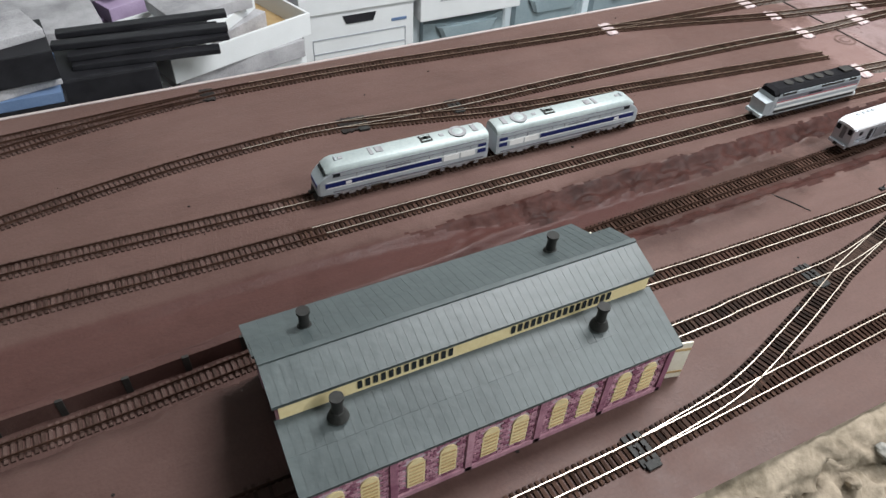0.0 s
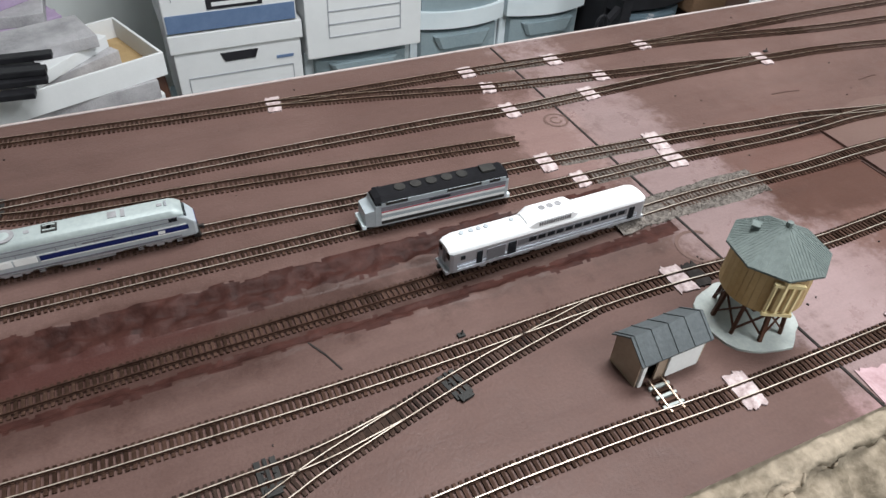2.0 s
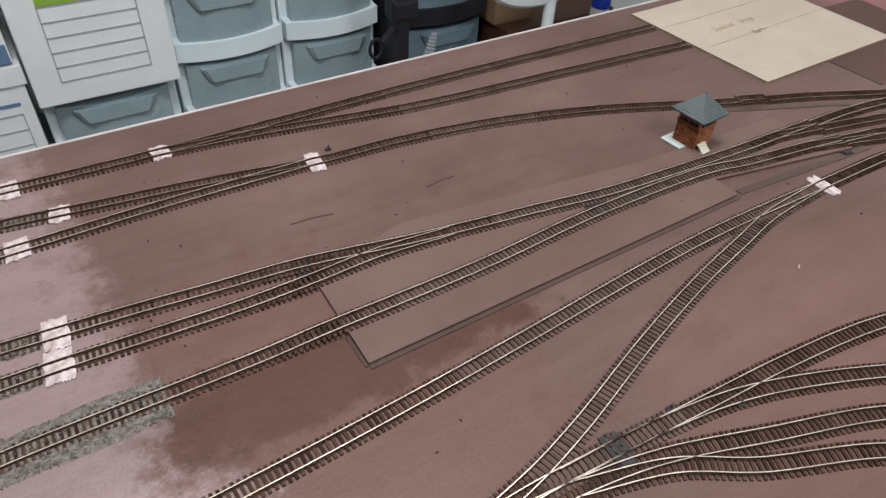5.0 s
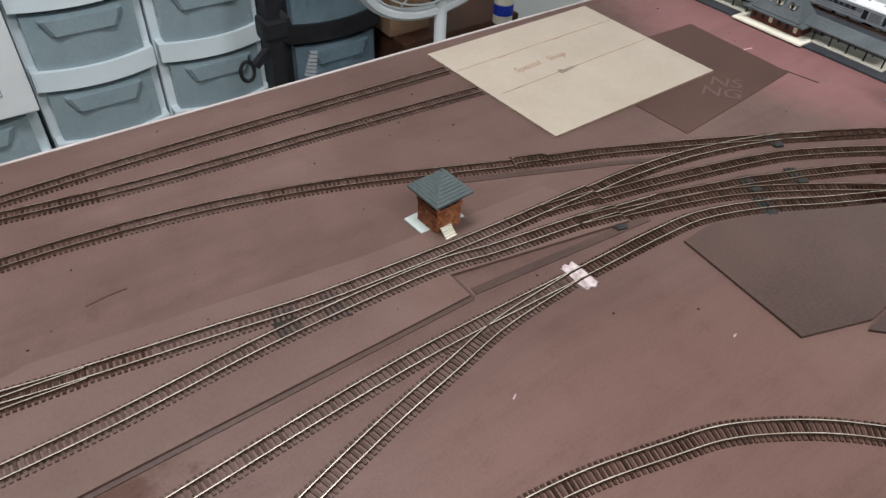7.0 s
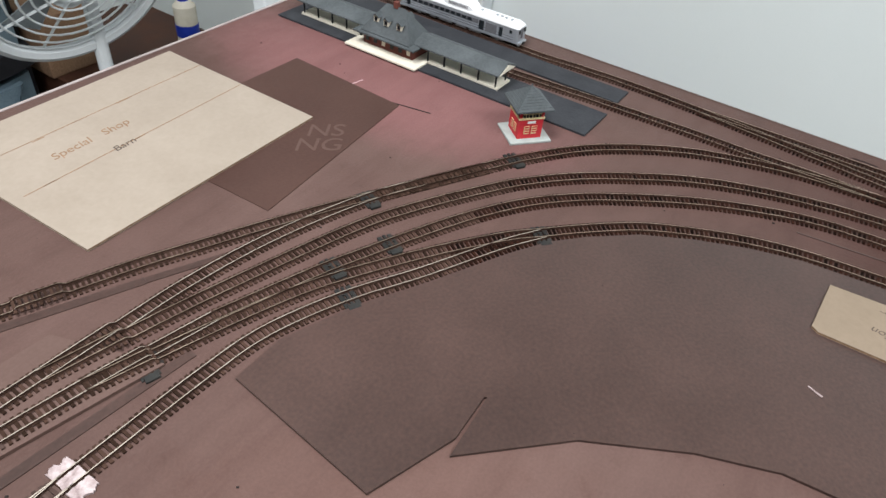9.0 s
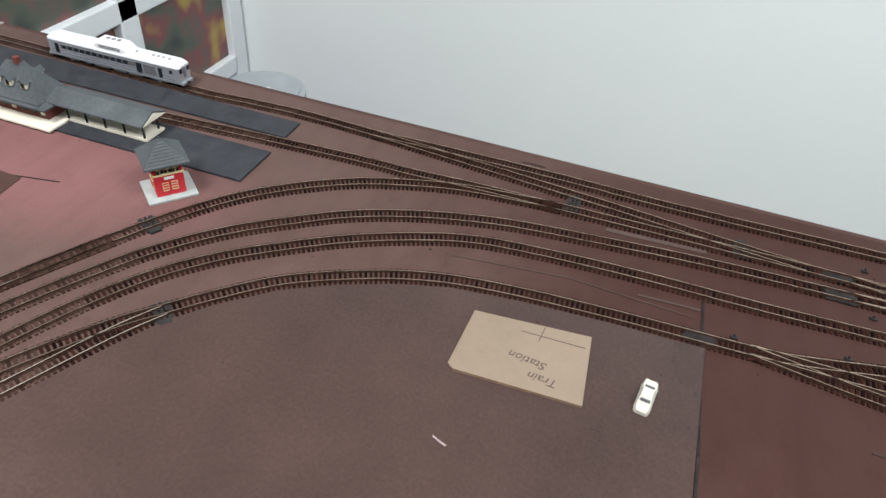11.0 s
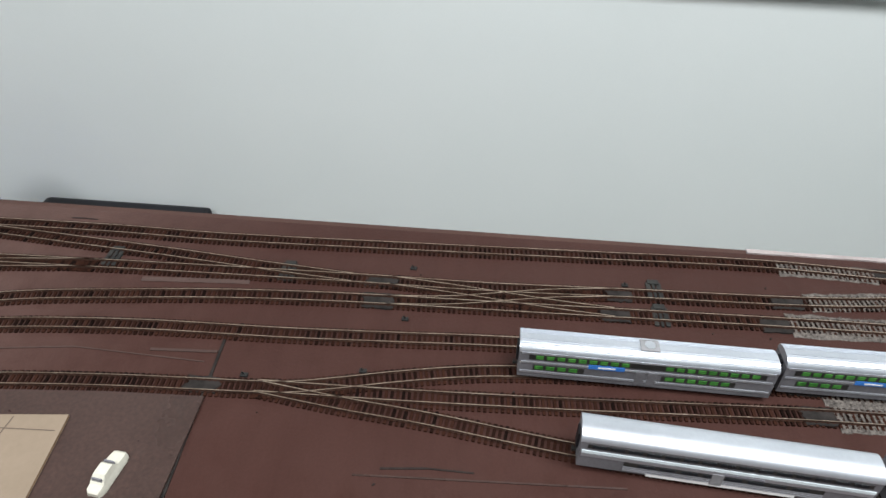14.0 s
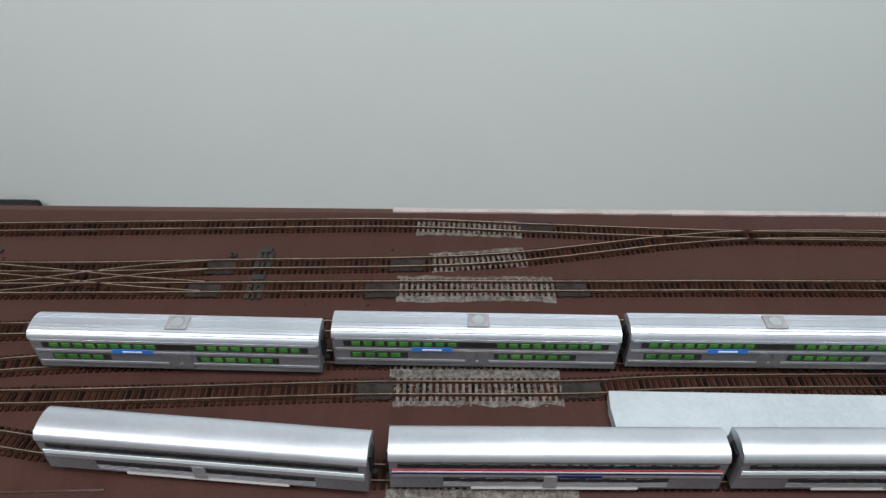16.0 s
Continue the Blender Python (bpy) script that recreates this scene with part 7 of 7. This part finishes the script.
# books, papers and trays
def paper_pile(x, y, z, rz, sizes, label, name="carton"):
    zz = z
    for k, (w, d, h, mtl, turn) in enumerate(sizes):
        bm = B()
        box(bm, 0, 0, h / 2, w, d, h, 0.004)
        ob = new(name, mesh_of(name, bm, mtl))
        ob.matrix_basis = at(x + random.uniform(-0.02, 0.02), y + random.uniform(-0.02, 0.02), zz, rz + turn)
        tagged(ob, label[k % len(label)], "papers", "pile of papers")
        zz += h
    return zz


bm = B()
box(bm, 0.4, 2.9, FLOOR_Z + 0.3, 1.5, 1.0, 0.6, 0.01)
solid("low_cabinet", bm, DARKWOOD, "dark low cabinet behind the table, piled with papers", "cabinet")
TOPZ = FLOOR_Z + 0.6
top = paper_pile(0.76, 2.95, TOPZ, 18, [(0.62, 0.5, 0.1, PAPER, 0), (0.6, 0.48, 0.09, BOXWHITE, 4), (0.58, 0.46, 0.08, PAPER, -3)], ["white printed cartons in an uneven stack", "stack of white paper sheets"])


def tray(x, y, z, rz):
    root = thing("cardboard_tray", x, y, z, rz, "open white cardboard tray with a brown inside", "tray")
    for nm, cx_, cy_, sx, sy in (("side", 0, -0.22, 0.66, 0.012), ("side", 0, 0.22, 0.66, 0.012), ("side", -0.324, 0, 0.012, 0.44), ("side", 0.324, 0, 0.012, 0.44)):
        bm = B()
        box(bm, cx_, cy_, 0.05, sx, sy, 0.1, 0.003)
        part(nm, bm, BOXWHITE, root)
    bm = B()
    box(bm, 0, 0, 0.006, 0.65, 0.44, 0.012)
    part("bottom", bm, TAN, root)


tray(0.76, 2.93, top, 20)
paper_pile(0.70, 2.95, top + 0.012, 35, [(0.44, 0.3, 0.07, PAPER, 0), (0.4, 0.3, 0.05, BOXWHITE, 12), (0.36, 0.24, 0.05, PAPER, -18)], ["white paperback books in a tray", "loose white papers in a tray"])
paper_pile(0.52, 3.4, TOPZ + 0.0, 10, [(0.5, 0.3, 0.3, LILAC, 0), (0.46, 0.3, 0.07, LILAC, 14), (0.42, 0.3, 0.05, PAPER, -10), (0.5, 0.2, 0.05, LILAC, 30)], ["lilac foam blocks in a heap", "lilac foam offcut on a heap"], "foam_block")
for k in range(7):
    bm = B()
    box(bm, 0, 0, 0.012, 0.5 + 0.05 * (k % 3), 0.045, 0.022, 0.004)
    ob = new("black_strip", mesh_of("black_strip", bm, BLACKPL))
    ob.matrix_basis = at(0.45 + 0.02 * (k % 2), 2.5 + 0.035 * k, TOPZ + 0.44 + 0.024 * (k % 3), -6 + 3 * (k % 2))
    tagged(ob, "long black plastic strip on a heap of papers", "strip", "black plastic strips")
bm = B()
box(bm, 0.3, 2.6, TOPZ + 0.22, 0.34, 0.3, 0.44, 0.01)
solid("black_case", bm, BLACKPL, "black plastic case under the strips", "case")
paper_pile(-0.05, 2.5, TOPZ, 5, [(0.42, 0.3, 0.2, BLACKPL, 0), (0.4, 0.28, 0.03, PAPER, 6), (0.42, 0.3, 0.18, BLACKPL, -4), (0.4, 0.3, 0.04, BOXBLUE, -4), (0.38, 0.28, 0.04, PAPER, 10), (0.38, 0.26, 0.1, BLACKPL, 0), (0.36, 0.2, 0.03, PAPER, 14)], ["black and white magazines in a stack", "grey and white magazines in a stack"])
paper_pile(0.1, 3.1, TOPZ, 0, [(0.4, 0.4, 0.35, BLACKPL, 0), (0.42, 0.4, 0.06, PAPER, 6)], ["white carton on a cabinet", "loose white papers on a carton"])

# ---------- along the wall ----------
bm = B()
box(bm, 5.05, 0.95, FLOOR_Z + 0.29, 0.62, 0.9, 0.58, 0.01)
solid("side_cabinet", bm, DARKWOOD, "dark cabinet against the wall", "cabinet")
tub = thing("plastic_tub", 4.9, 1.08, FLOOR_Z + 0.58, 20, "blue plastic tub with a cloudy lid by the wall", "tub")
for nm, z, r, r2, h, mtl in (("body", 0.25, 0.142, 0.15, 0.5, BLUETUB), ("lid", 0.515, 0.158, 0.156, 0.035, LIDGREY), ("lid_panel", 0.534, 0.135, 0.135, 0.006, LIDGREY)):
    bm = B()
    cyl(bm, 0, 0, z, r, h, 36, r2)
    part(nm, bm, mtl, tub, "", True)
for z in (0.36, 0.42):
    bm = B()
    cyl(bm, 0, 0, z, 0.151, 0.012, 36)
    part("hoop", bm, BLUETUB, tub)
bm = B()
box(bm, -0.01, -0.02, 0.538, 0.045, 0.035, 0.003, turn=30)
part("lid_sticker", bm, WHITE, tub)
bm = B()
box(bm, -0.1, -0.1, 0.3, 0.12, 0.03, 0.1, 0.01, turn=-45)
part("label_plate", bm, BOXBLACK, tub)


def picture_window():
    root = thing("picture_frame", 5.1, 1.5, -1.1, 0, "white frame with dark colourful panes standing in the corner", "picture frame")
    for nm, cx_, cz_, sx, sz in (("stile", 0.26, 0.55, 0.09, 1.3), ("stile", -0.34, 0.55, 0.09, 1.3), ("stile", -1.0, 0.55, 0.09, 1.3), ("cross_rail", -0.37, 0.36, 1.2, 0.075), ("cross_rail", -0.37, 0.79, 1.2, 0.075), ("cross_rail", -0.37, 1.2, 1.2, 0.075)):
        bm = B()
        box(bm, cx_, 0, cz_, sx, 0.05, sz, 0.006)
        part(nm, bm, FRAMEWHITE, root)
    for px in (-0.04, -0.67):
        for pz in (0.575, 0.995):
            bm = B()
            box(bm, px, 0.012, pz, 0.56, 0.012, 0.36)
            part("pane", bm, ART, root, "dark blurred colourful print")


picture_window()
bm = B()
box(bm, 5.36, 0.75, -1.055, 0.07, 0.70, 0.08, 0.02)
solid("black_bar", bm, BLACKPL, "black foam bar along the foot of the wall", "bar")
board = thing("wall_board", 5.40, -1.6, 0.25, 0, "white framed board hanging on the pale wall", "board")
bm = B()
box(bm, 0, 0, 0, 0.02, 1.25, 0.55)
part("panel", bm, WHITE, board)
for cy_, cz_, sy, sz in ((0, -0.28, 1.3, 0.03), (0, 0.28, 1.3, 0.03), (0.635, 0, 0.03, 0.56), (-0.635, 0, 0.03, 0.56)):
    bm = B()
    box(bm, -0.006, cy_, cz_, 0.03, sy, sz, 0.004)
    part("frame", bm, LIDGREY, board)
